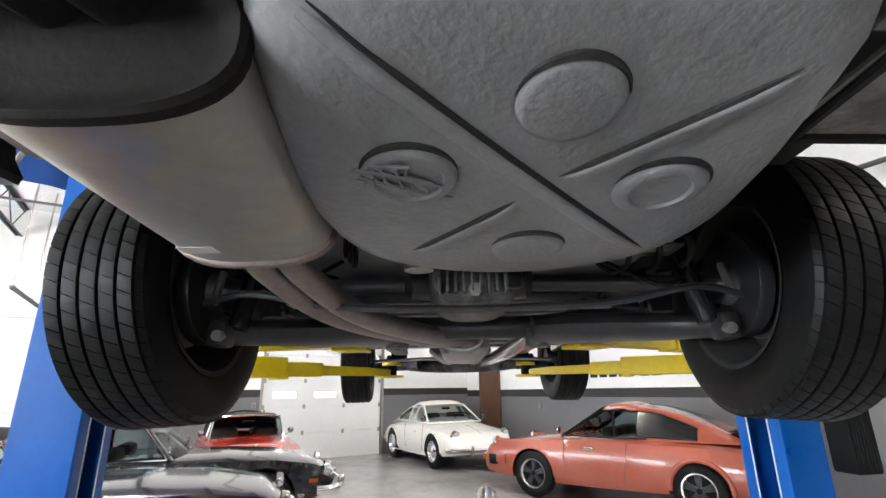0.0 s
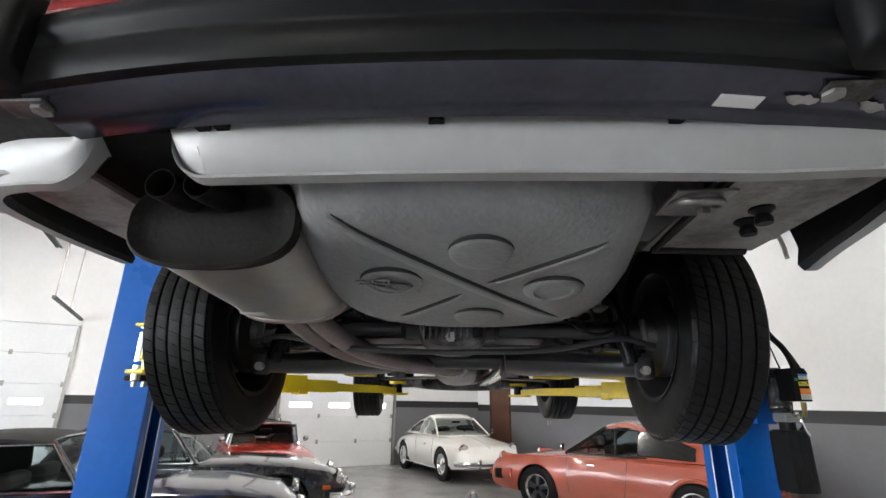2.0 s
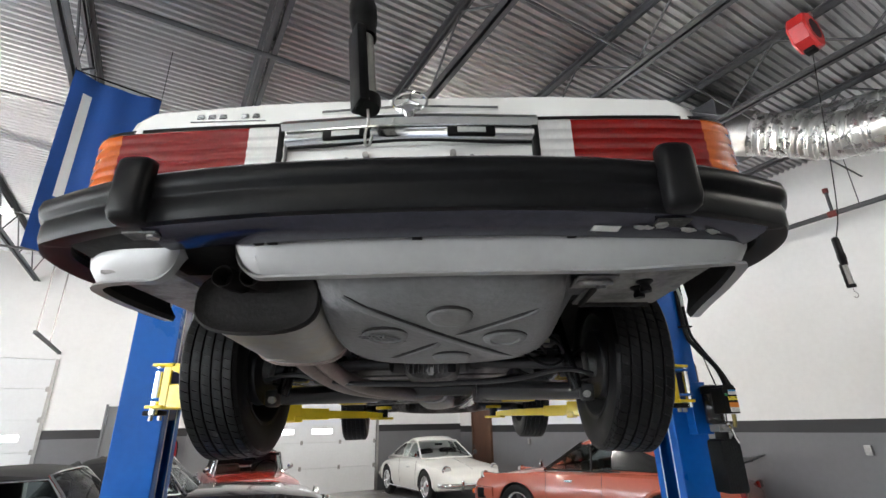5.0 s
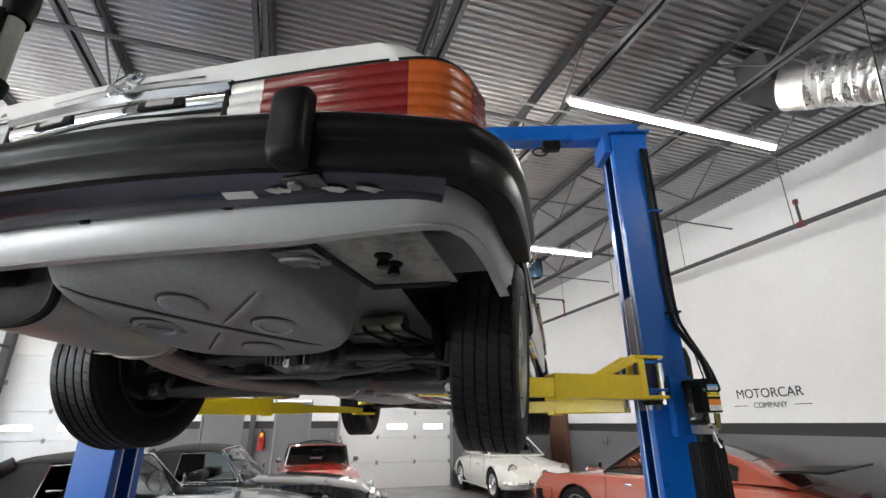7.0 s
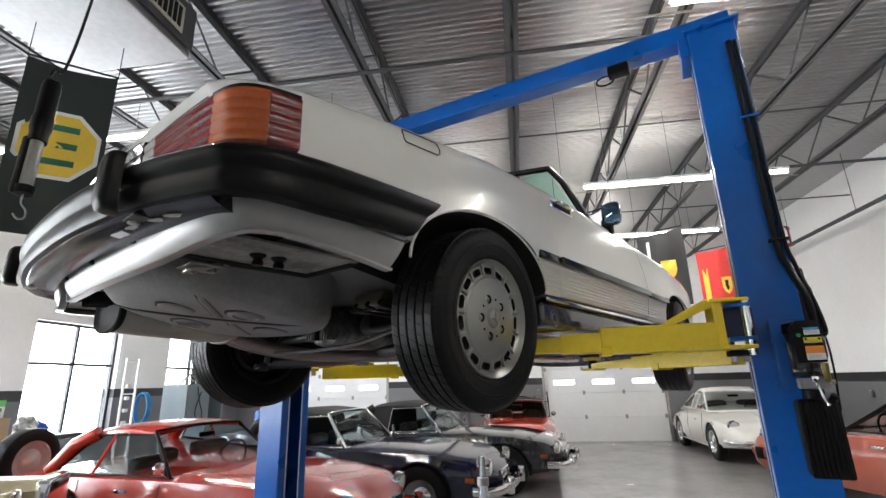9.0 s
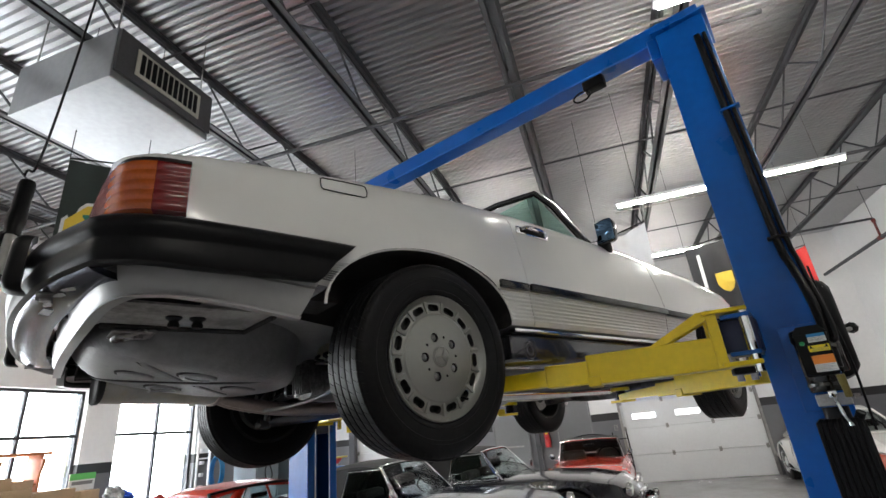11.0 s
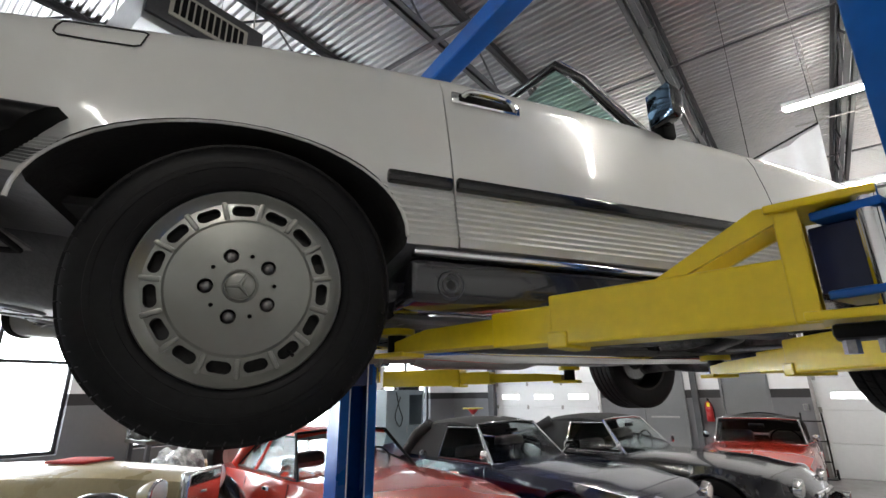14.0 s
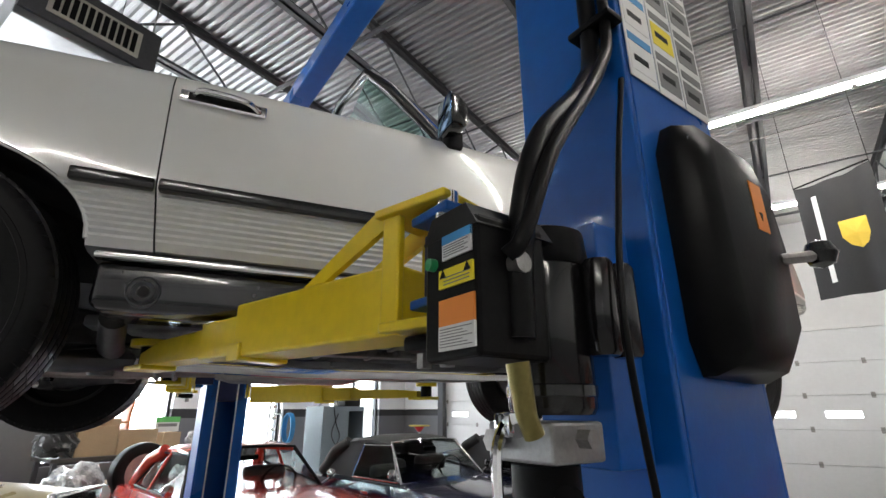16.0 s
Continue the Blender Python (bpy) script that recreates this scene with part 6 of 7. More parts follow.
        part("mirror_arm", cyl(0.007, (s * wb, ya - 0.04, zb), (s * (wb + 0.12), ya - 0.02, zb + 0.06), 6), CHROME, ob)
        hy = (ya + ye) / 2 + 0.05
        hx = lerp(st, hy)[0] * 0.985
        part("door_handle", box(s * hx - 0.012, s * hx + 0.014, hy, hy + 0.13, lerp(st, hy)[2] - 0.1, lerp(st, hy)[2] - 0.07, 0.006), CHROME, ob)
        part("door_joint", tube([(s * (lerp(st, y)[0] * k + 0.001), y, z) for y, z, k in ((ya - 0.05, zb - 0.03, 0.95), (ya - 0.04, 0.55, 1.0), (ya - 0.06, 0.32, 0.985))], 0.0035, 5), WELL, ob)
        part("door_joint", tube([(s * (lerp(st, y)[0] * k + 0.001), y, z) for y, z, k in ((ye + 0.12, zb - 0.03, 0.95), (ye + 0.15, 0.55, 1.0), (ye + 0.2, 0.32, 0.985))], 0.0035, 5), WELL, ob)
    for x, y, z, r2, pitch in lamps:
        for s in (1, -1):
            mm = pose(s * x, y, z, -90 + pitch, 0, 0)
            lamp = new("head_lamp")
            lamp.parent = ob
            part("chrome_ring", lathe([(r2 * 0.9, 0.02), (r2, 0.018), (r2 * 1.12, 0.0), (r2 * 1.1, -0.05)], 24, mm), CHROME, lamp)
            part("lens", lathe([(0, 0.035), (r2 * 0.6, 0.03), (r2 * 0.92, 0.016)], 24, mm), LAMPGLASS, lamp)
    for y, w, z, h in bumpers:
        d = 1 if y > 0 else -1
        path = plan_curve([(-w, y - d * 0.32), (-w * 0.96, y - d * 0.1), (-w * 0.6, y), (0, y + d * 0.03), (w * 0.6, y), (w * 0.96, y - d * 0.1), (w, y - d * 0.32)], 24)
        if d > 0:
            path = path[::-1]
        part("bumper", sweep(path, [(-0.02, z - h), (0.01, z - h), (0.028, z - h * 0.4), (0.028, z + h * 0.4), (0.01, z + h), (-0.02, z + h)]), CHROME, ob)
        for s in (1, -1):
            part("overrider", box(s * w * 0.5 - 0.025, s * w * 0.5 + 0.025, *sorted((y - d * 0.02, y + d * 0.06)), z - h * 1.8, z + h * 2.2, 0.018, seg=3), CHROME, ob)
    if extra:
        extra(ob, st)
    return ob


def amber_marks(ob, st):
    for s in (1, -1):
        y = st[-1][0] - 0.28
        x = lerp(st, y)[0]
        part("side_marker", box(s * x - 0.012, s * x + 0.012, y - 0.05, y + 0.05, 0.5, 0.545, 0.006), AMBERLENS, ob)
    y = st[-1][0]
    part("grille", box(-0.32, 0.32, y - 0.03, y + 0.012, 0.42, 0.58, 0.02), CHROME, ob)


PORSCHE_LIKE = [(-1.98, 0.45, 0.35, 0.5, 0.56), (-1.9, 0.68, 0.3, 0.58, 0.66), (-1.5, 0.8, 0.25, 0.66, 0.8), (-0.9, 0.83, 0.22, 0.74, 0.86), (0, 0.81, 0.2, 0.77, 0.88), (0.8, 0.8, 0.22, 0.74, 0.86), (1.3, 0.8, 0.24, 0.72, 0.78), (1.7, 0.74, 0.28, 0.68, 0.70), (1.92, 0.58, 0.32, 0.56, 0.58), (1.98, 0.4, 0.36, 0.48, 0.5)]


def coupe356(ob, st):
    part("bonnet_trim", tube(curve([(0, 0.95, 0.85), (0, 1.4, 0.77), (0, 1.75, 0.68)], 12), 0.008, 6), CHROME, ob)
    for s in (1, -1):
        part("indicator", lathe([(0, 0.03), (0.03, 0.02), (0.035, 0)], 14, pose(s * 0.52, 1.90, 0.47, -90, 0, 0)), AMBERLENS, ob)
        part("sill_trim", box(s * 0.80 - 0.015, s * 0.80 + 0.015, -0.85, 0.85, 0.22, 0.25, 0.006), CHROME, ob)


classic_car("white_coupe", pose(-0.18, 10.5, 0, 0, 0, 208), IVORY, "small rounded white classic coupe parked by the wall", PORSCHE_LIKE, (1.05, -1.05), dict(wb=0.66, wr=0.52, zb=0.86, zr=1.20, y=(0.66, 0.16, -0.42, -1.55), zrear=0.78, crown=0.075, bulge=0.09, pillar=0.06, body_pillar=True, fast=True, trim=IVORY, frame=0.022), (0.33, 0.16, 0.2, CHROME, 0), lamps=((0.59, 1.72, 0.66, 0.09, -12),), bumpers=((1.98, 0.76, 0.40, 0.045), (-2.0, 0.74, 0.42, 0.045)), arch=0.36, extra=coupe356)

NINE = [(-2.1, 0.66, 0.34, 0.58, 0.62), (-2.02, 0.78, 0.3, 0.68, 0.74), (-1.7, 0.84, 0.26, 0.76, 0.83), (-1.3, 0.86, 0.24, 0.80, 0.87), (-0.6, 0.85, 0.22, 0.81, 0.89), (0.2, 0.82, 0.2, 0.81, 0.89), (0.9, 0.81, 0.2, 0.80, 0.87), (1.4, 0.81, 0.22, 0.79, 0.80), (1.75, 0.79, 0.24, 0.75, 0.745), (1.93, 0.77, 0.26, 0.68, 0.69), (2.03, 0.73, 0.28, 0.58, 0.61), (2.07, 0.66, 0.31, 0.52, 0.54)]


def whale(ob, st):
    rows = []
    for y, w, z, h in ((-1.5, 0.5, 0.98, 0.02), (-1.75, 0.56, 0.99, 0.03), (-2.05, 0.62, 1.0, 0.03), (-2.22, 0.62, 1.05, 0.02)):
        rows.append([(-w, y, z), (w, y, z), (w, y, z + h), (-w, y, z + h)])
    part("rear_wing", loft(rows), BLACK, ob, "black rear wing")
    for s in (1, -1):
        part("tail_light", box(s * 0.66 - 0.14, s * 0.66 + 0.14, -2.09, -2.03, 0.62, 0.72, 0.02), REDLENS, ob)
        part("head_lamp_tunnel", cyl(0.06, (s * 0.64, 1.50, 0.70), (s * 0.63, 1.86, 0.685), 24, 0.105), ORANGE, ob)
        part("bumper_bellows", box(s * 0.785 - 0.05, s * 0.785 + 0.05, 1.76, 1.90, 0.40, 0.56, 0.02), BLACK, ob)
        part("front_indicator", box(s * 0.60 - 0.09, s * 0.60 + 0.09, 2.05, 2.11, 0.44, 0.52, 0.015), AMBERLENS, ob)
        part("rear_flare", tube([(s * 0.86, -1.15 + 0.35 * math.cos(a), 0.31 + 0.36 * math.sin(a)) for a in (math.pi * k / 16 for k in range(17))], 0.03, 8), ORANGE, ob)
    part("bumper", sweep(plan_curve([(0.80, 1.6), (0.76, 1.95), (0.4, 2.1), (0, 2.13), (-0.4, 2.1), (-0.76, 1.95), (-0.80, 1.6)], 24), [(-0.05, 0.42), (0.02, 0.43), (0.03, 0.5), (0.02, 0.57), (-0.05, 0.58)]), ORANGE, ob)


classic_car("coral_coupe", pose(2.60, 6.38, 0, 0, 0, 51), ORANGE, "coral red rear-engined sports coupe with black wing", NINE, (1.15, -1.12), dict(wb=0.72, wr=0.54, zb=0.87, zr=1.25, y=(0.66, 0.08, -0.42, -1.72), zrear=0.84, crown=0.055, bulge=0.07, pillar=0.05, trim=BLACK, fast=True), (0.32, 0.2, 0.2, CHROME, 5), lamps=((0.63, 1.86, 0.69, 0.095, -22),), arch=0.355, extra=whale)

LONG = [(-2.1, 0.4, 0.42, 0.55, 0.58), (-2.0, 0.62, 0.34, 0.64, 0.68), (-1.5, 0.76, 0.24, 0.78, 0.82), (-0.8, 0.78, 0.2, 0.8, 0.85), (0, 0.78, 0.18, 0.8, 0.86), (0.8, 0.78, 0.2, 0.79, 0.86), (1.4, 0.77, 0.24, 0.77, 0.82), (1.85, 0.70, 0.3, 0.70, 0.74), (2.05, 0.55, 0.36, 0.58, 0.62), (2.12, 0.35, 0.4, 0.5, 0.54)]
SOFT = dict(wb=0.66, wr=0.52, zb=0.83, zr=1.2, y=(0.32, -0.02, -0.85, -1.2), zrear=0.83, crown=0.04, bulge=0.06, pillar=0.07)
classic_car("charcoal_roadster", pose(-3.62, 4.88, 0, 0, 0, -69), CHARCOAL, "charcoal grey British roadster with black soft top", LONG, (1.28, -1.12), SOFT, (0.33, 0.17, 0.19, CHROME, 0), lamps=((0.52, 2.02, 0.62, 0.085, -8),), bumpers=((2.2, 0.72, 0.42, 0.045),), arch=0.375, extra=amber_marks, roofm=SOFTTOP)
classic_car("navy_roadster", pose(-3.53, 3.0, 0, 0, 0, -69), NAVY, "dark blue British roadster with black soft top", LONG, (1.28, -1.12), SOFT, (0.33, 0.17, 0.19, CHROME, 0), lamps=((0.52, 2.02, 0.62, 0.085, -8),), bumpers=((2.2, 0.72, 0.42, 0.045),), arch=0.375, extra=amber_marks, roofm=SOFTTOP)
HARD = dict(wb=0.68, wr=0.54, zb=0.82, zr=1.18, y=(0.40, 0.02, -0.72, -1.12), zrear=0.83, crown=0.035, bulge=0.05, pillar=0.065, trim=BLACK, body_pillar=True)
classic_car("red_hardtop_roadster", pose(-3.5, 0.98, 0, 0, 0, -69), RED, "bright red British sports car with red hardtop", LONG, (1.28, -1.12), HARD, (0.32, 0.17, 0.19, ALLOY, 0), lamps=((0.52, 2.02, 0.62, 0.085, -8),), bumpers=((2.2, 0.72, 0.42, 0.045),), arch=0.37, extra=amber_marks)


def small_mg(ob, st):
    part("roll_hoop", tube(curve([(-0.5, -0.35, 0.8), (-0.5, -0.35, 1.1), (0, -0.35, 1.22), (0.5, -0.35, 1.1), (0.5, -0.35, 0.8)], 16), 0.012, 6), BLACK, ob)
    part("grille", box(-0.35, 0.35, 1.72, 1.78, 0.42, 0.62, 0.03), CHROME, ob)
    part("bonnet_trim", tube(curve([(0, 0.5, 0.84), (0, 1.2, 0.78), (0, 1.65, 0.68)], 12), 0.008, 6), CHROME, ob)


SMALL = [(-1.7, 0.5, 0.35, 0.6, 0.64), (-1.4, 0.68, 0.26, 0.72, 0.76), (-0.5, 0.72, 0.2, 0.78, 0.82), (0.4, 0.72, 0.2, 0.78, 0.84), (1.1, 0.71, 0.24, 0.74, 0.80), (1.6, 0.66, 0.3, 0.66, 0.70), (1.76, 0.5, 0.38, 0.55, 0.6)]
classic_car("red_open_roadster", pose(-3.55, 7.45, 0, 0, 0, -150), RED, "small red open roadster with black tonneau and hoop", SMALL, (1.05, -0.98), dict(wb=0.58, wr=0.52, zb=0.82, zr=1.14, y=(0.35, 0.22, -0.5, -0.9), crown=0.03), (0.29, 0.14, 0.17, CHROME, 0), lamps=((0.52, 1.66, 0.62, 0.08, -8),), bumpers=((1.85, 0.68, 0.40, 0.04),), arch=0.33, extra=small_mg, roofm=SOFTTOP)

# tan car with free-standing lamps
tan = empty("tan_roadster", pose(-3.75, -1.65, 0, 0, 0, -28), "tan pre-war style roadster with free-standing headlamps", "car", "parked classic cars")
rows = []
for y, w, z0, z1 in ((-1.6, 0.5, 0.45, 0.9), (-0.9, 0.6, 0.4, 0.95), (0.0, 0.58, 0.4, 0.98), (0.4, 0.48, 0.45, 0.99), (1.0, 0.36, 0.48, 0.97), (1.5, 0.27, 0.5, 0.94)):
    half = [(0, z0), (w * 0.8, z0), (w, z0 + 0.08), (w, z1 - 0.18), (w * 0.85, z1 - 0.06), (w * 0.5, z1 - 0.01), (0, z1)]
    rows.append([(x, y, z) for x, z in half] + [(-x, y, z) for x, z in half[-2:0:-1]])
part("body", loft(rows), TAN, tan)
part("radiator_shell", box(-0.25, 0.25, 1.49, 1.58, 0.48, 0.95, 0.03, seg=3), CHROME, tan)
for s in (1, -1):
    mm = pose(s * 0.42, 1.45, 0.82, -90, 0, 0)
    lamp = new("head_lamp")
    lamp.parent = tan
    part("bowl", lathe([(0, -0.16), (0.05, -0.145), (0.09, -0.08), (0.105, 0.0)], 24, mm), TAN, lamp)
    part("chrome_ring", lathe([(0.095, 0.012), (0.106, 0.01), (0.11, -0.01)], 24, mm), CHROME, lamp)
    part("lens", lathe([(0, 0.025), (0.06, 0.02), (0.096, 0.01)], 24, mm), LAMPGLASS, lamp)
    part("lamp_stalk", cyl(0.015, (s * 0.42, 1.42, 0.72), (s * 0.30, 1.40, 0.60), 8), CHROME, lamp)
    pts = [(s * 0.62, 1.15 + 0.45 * math.cos(a), 0.35 + 0.42 * math.sin(a)) for a in (math.pi * k / 16 for k in range(17))]
    part("wing", tube(pts, 0.10, 10), BLACKGLOSS, tan, "black front wing")
    for y in (1.15, -1.1):
        car_wheel("wheel", tan, pose(s * 0.62, y, 0.34, 0, 90 * s, 0), 0.34, 0.13, 0.24, STEEL, 0)
part("red_rag", box(-0.25, 0.1, 0.1, 0.5, 0.985, 1.01, 0.02), mat("red_cloth", (0.4, 0.03, 0.03), 0.9), tan, "red shop cloth on the bonnet")


# ---- wall fittings ----
SIGNBLACK = mat("sign_black", (0.015, 0.015, 0.016), 0.5)
sign = empty("wall_sign", ROOM @ pose(EAST, 0, 0), "black painted wall lettering of a motorcar company", "sign")
sx = -0.006
# the owner's name as plain bars of its size
edges = [6.30 - 0.247 * i for i in range(8)]
for i in range(7):
    a, b = edges[i + 1] + 0.05, edges[i] - 0.01
    if i == 4:
        a += 0.08
    part("name_bar", box(sx, -0.002, a, b, 1.74, 1.96, 0.001), SIGNBLACK, sign, smooth=0)
lettering("letters", "MOTORCAR", 0.20, pose(sx, 3.72, 1.965, 90, 0, -90), SIGNBLACK, sign, 0.002)
lettering("letters", "COMPANY", 0.115, pose(sx, 3.72, 1.79, 90, 0, -90), SIGNBLACK, sign, 0.002)
for a, b in ((4.36, 4.10), (3.34, 3.08)):
    part("rule", box(sx, -0.002, b, a, 1.785, 1.795), SIGNBLACK, sign, smooth=0)
d = structure("door_4", box(EAST - 0.05, EAST - 0.004, 9.50, 10.30, 0.01, 2.0, 0.004), BROWN, "dark brown stained wooden door in the white and grey wall", "door")
for a, b in ((9.44, 9.495), (10.305, 10.36)):
    structure("door_frame", box(EAST - 0.07, EAST - 0.003, a, b, 0, 2.06, 0.004), BROWN, "", "", d)
structure("door_frame", box(EAST - 0.068, EAST - 0.003, 9.496, 10.304, 2.005, 2.06, 0.004), BROWN, "", "", d)
structure("door_knob", lathe([(0, 0.05), (0.025, 0.045), (0.03, 0.02), (0.012, 0.0)], 16, pose(EAST - 0.05, 10.22, 1.0, 0, -90, 0)), CHROME, "", "", d)
red_trim = mat("red_base_trim", (0.30, 0.02, 0.02), 0.5, 0, 0.1)
structure("baseboard", box(EAST - 0.02, EAST - 0.002, SOUTH, 9.42, 0.0, 0.12, 0.003), red_trim, "dull red baseboard along the grey wall", "baseboard")
for y in (7.9, 1.2):
    sw = empty("switch_box", ROOM @ pose(EAST - 0.02, y, 1.15), "small grey electrical box on the wall", "switch box", "switch boxes")
    part("case", box(-0.025, 0.018, -0.04, 0.04, -0.06, 0.06, 0.004), STEEL, sw)
for x, z in ((1.2, 1.25), (-1.3, 1.1)):
    sw = empty("switch_box", ROOM @ pose(x, NORTH - 0.02, z), "small grey electrical box on the wall", "switch box", "switch boxes")
    part("case", box(-0.04, 0.04, -0.025, 0.018, -0.06, 0.06, 0.004), STEEL, sw)
    part("cover", box(-0.03, 0.03, -0.03, -0.0255, -0.05, 0.05, 0.002), GREYDOOR, sw)
pil = structure("steel_column", box(-6.05, -5.88, NORTH - 0.19, NORTH - 0.02, 0, DECKZ, 0.006), JOIST, "dark grey steel roof column against the wall", "column")
pil = structure("steel_column.001", box(-0.78, -0.66, NORTH - 0.14, NORTH - 0.02, 0, DECKZ, 0.006), JOIST, "dark grey steel roof column against the wall", "column")

# ---- sprinkler pipes ----
REDPAINT = mat("red_sprinkler_fitting", (0.16, 0.03, 0.025), 0.5, 0.2, 0.3, 20)
pipe = empty("sprinkler_pipe", ROOM, "dark steel sprinkler pipe with red fittings along the wall", "pipe")
part("main", cyl(0.035, (6.5, SOUTH + 0.3, 4.12), (6.5, NORTH - 0.2, 4.12), 12), JOIST, pipe)
part("branch", cyl(0.022, (2.2, 4.9, 4.45), (6.5, 4.9, 4.45), 10), JOIST, pipe)
part("branch", cyl(0.022, (-6.5, 8.3, 4.5), (6.5, 8.3, 4.5), 10), JOIST, pipe)
part("branch", cyl(0.022, (-6.5, 1.7, 4.5), (3.0, 1.7, 4.5), 10), JOIST, pipe)
for y in (0.6, 2.2, 4.9, 8.3):
    part("riser", cyl(0.02, (6.5, y, 4.14), (6.5, y, 4.46), 10), REDPAINT if y > 4 else JOIST, pipe)
    part("tee", lathe([(0, -0.05), (0.045, -0.05), (0.045, 0.05), (0, 0.05)], 12, pose(6.5, y, 4.12, 90, 0, 0)), REDPAINT, pipe, "red pipe tee")
    part("elbow", lathe([(0, -0.035), (0.034, -0.03), (0.034, 0.03), (0, 0.035)], 12, pose(6.5, y, 4.46)), REDPAINT, pipe)
for y in (-2.0, 0.0, 2.0, 4.0, 6.0, 8.0):
    part("pipe_hanger", cyl(0.006, (6.5, y + 0.3, 4.15), (6.5, y + 0.3, 5.19), 6), JOIST, pipe)
# thin cross-bracing between the joists
for y in (0.3, 3.6, 7.0, -3.2):
    br = tagged(finish("bridging_bar", tube([(WEST + 0.1, y, 4.66), (EAST - 0.1, y, 4.66)], 0.012, 6), JOIST, None, "", 40), "thin dark steel bridging bar across the joists", "bridging", "bridging bars")
    br.matrix_world = ROOM
for y in (1.5, 5.6):
    cd = tagged(finish("conduit", tube([(1.9, y + 0.08, 4.62), (5.4, y + 0.08, 4.62)], 0.012, 8), STEEL, None, "", 40), "thin bare metal electrical conduit above the strip light", "conduit", "conduits")
    cd.matrix_world = ROOM

# ---- ducts and heater ----
def foil_tube(pts, r, n=230):
    """A crumpled flexible duct: rings that swell and shrink unevenly along a curve."""
    rnd = random.Random(5)
    c = curve(pts, n)
    return tube(c, [r * (1 + 0.012 * (-1) ** i + 0.02 * math.sin(i * 0.37) + rnd.uniform(-0.028, 0.028)) for i in range(len(c))], 26)


duct = empty("flexible_duct", ROOM, "crumpled silver foil flexible air duct under the deck", "duct")
part("sleeve", foil_tube([(4.45, 0.45, 4.62), (4.55, 0.12, 4.44), (4.6, -0.3, 4.22), (4.55, -0.9, 4.1), (4.4, -1.5, 4.14), (4.3, -2.2, 4.3)], 0.24), FOIL, duct)
part("sleeve", foil_tube([(4.95, 0.6, 4.92), (4.95, 0.2, 4.76), (4.95, -0.4, 4.56), (4.95, -1.2, 4.4)], 0.17, 150), FOIL, duct)
part("collar", cyl(0.26, (4.40, 0.62, 4.72), (4.46, 0.42, 4.61), 24), STEEL, duct)
part("plenum", box(4.15, 5.15, 0.60, 0.95, 4.70, 5.12, 0.01), JOIST, duct, "dark sheet metal plenum box", smooth=0)
SHEET = mat("bright_sheet_metal", (0.36, 0.37, 0.38), 0.38, 0.9, 0.12, 2, 0.02, 30)
unit = empty("air_handler", ROOM @ pose(-2.2, 0.3, 4.1), "bright sheet metal air handler hung under the deck", "air handler")
part("case", box(-0.55, 0.5, -0.45, 0.45, 0.0, 0.46, 0.008), SHEET, unit, smooth=0)
part("grille_side", box(0.501, 0.53, -0.44, 0.44, 0.06, 0.44, 0.004), JOIST, unit, "dark side with a louvred grille", smooth=0)
gf = part("grille_frame", box(0.531, 0.542, -0.30, 0.30, 0.12, 0.36, 0.003), mat("pale_grille", (0.45, 0.44, 0.38), 0.5), unit, "pale louvred grille", smooth=0)
for k in range(11):
    part("slat", box(0.5425, 0.547, -0.27 + 0.05 * k, -0.235 + 0.05 * k, 0.15, 0.33), BLACK, gf, smooth=0)
for x in (-0.45, 0.42):
    for y in (-0.4, 0.4):
        part("hanger_rod", cyl(0.006, (x, y, 0.45), (x, y, 1.08), 6), STEEL, unit)

# ---- cord lamps and reel ----
def drop_lamp(x, y, z, top, label, tilt, length=0.30, turn=0):
    ob = empty("drop_light", pose(x, y, z, tilt[0], tilt[1], turn), label, "work lamp", "hanging work lamps")
    k = length / 0.30
    part("grip", lathe([(0, 0.30 * k), (0.012, 0.298 * k), (0.024, 0.292 * k), (0.027, 0.28 * k), (0.027, 0.20 * k), (0.030, 0.192 * k), (0.030, 0.165 * k), (0.026, 0.15 * k), (0.026, 0.13 * k)], 20), BLACK, ob, "black ribbed grip")
    part("lamp_tube", cyl(0.019, (0, 0, 0.02 * k), (0, 0, 0.13 * k), 16), mat("clear_lamp_tube", (0.30, 0.30, 0.28), 0.15, 0.1), ob, "clear lamp tube")
    part("back_shield", box(-0.028, 0.028, 0.004, 0.028, 0.0, 0.14 * k, 0.008), BLACK, ob)
    part("end_cap", lathe([(0, 0), (0.024, 0), (0.027, 0.012), (0.027, 0.026), (0, 0.026)], 16), BLACK, ob)
    part("hook", tube(curve([(0, 0, 0.002), (0, 0, -0.03), (0.018, 0, -0.045), (0.02, 0, -0.07), (0.0, 0, -0.082), (-0.015, 0, -0.07)], 14), 0.003, 6), STEEL, ob)
    m = ob.matrix_world.inverted()
    part("cord", tube(curve([m @ Vector(p) for p in ((x + 0.0, y, z + 0.295 * k), (x * 0.7 + top[0] * 0.3 + 0.01, y * 0.7 + top[1] * 0.3, z + 0.7), top)], 24), 0.0045, 6), RUBBER, ob)
    return ob


drop_lamp(-0.11, -1.222, 2.135, (0.05, -1.05, 5.15), "black hanging work lamp on a cord behind the trunk", (-3, 4), 0.43, 120)
REELM = mat("red_reel_plastic", (0.45, 0.02, 0.02), 0.4, 0, 0.1)
reel = empty("cord_reel", ROOM @ pose(3.15, -0.66, 4.62), "red retractable cord reel under a joist", "cord reel")
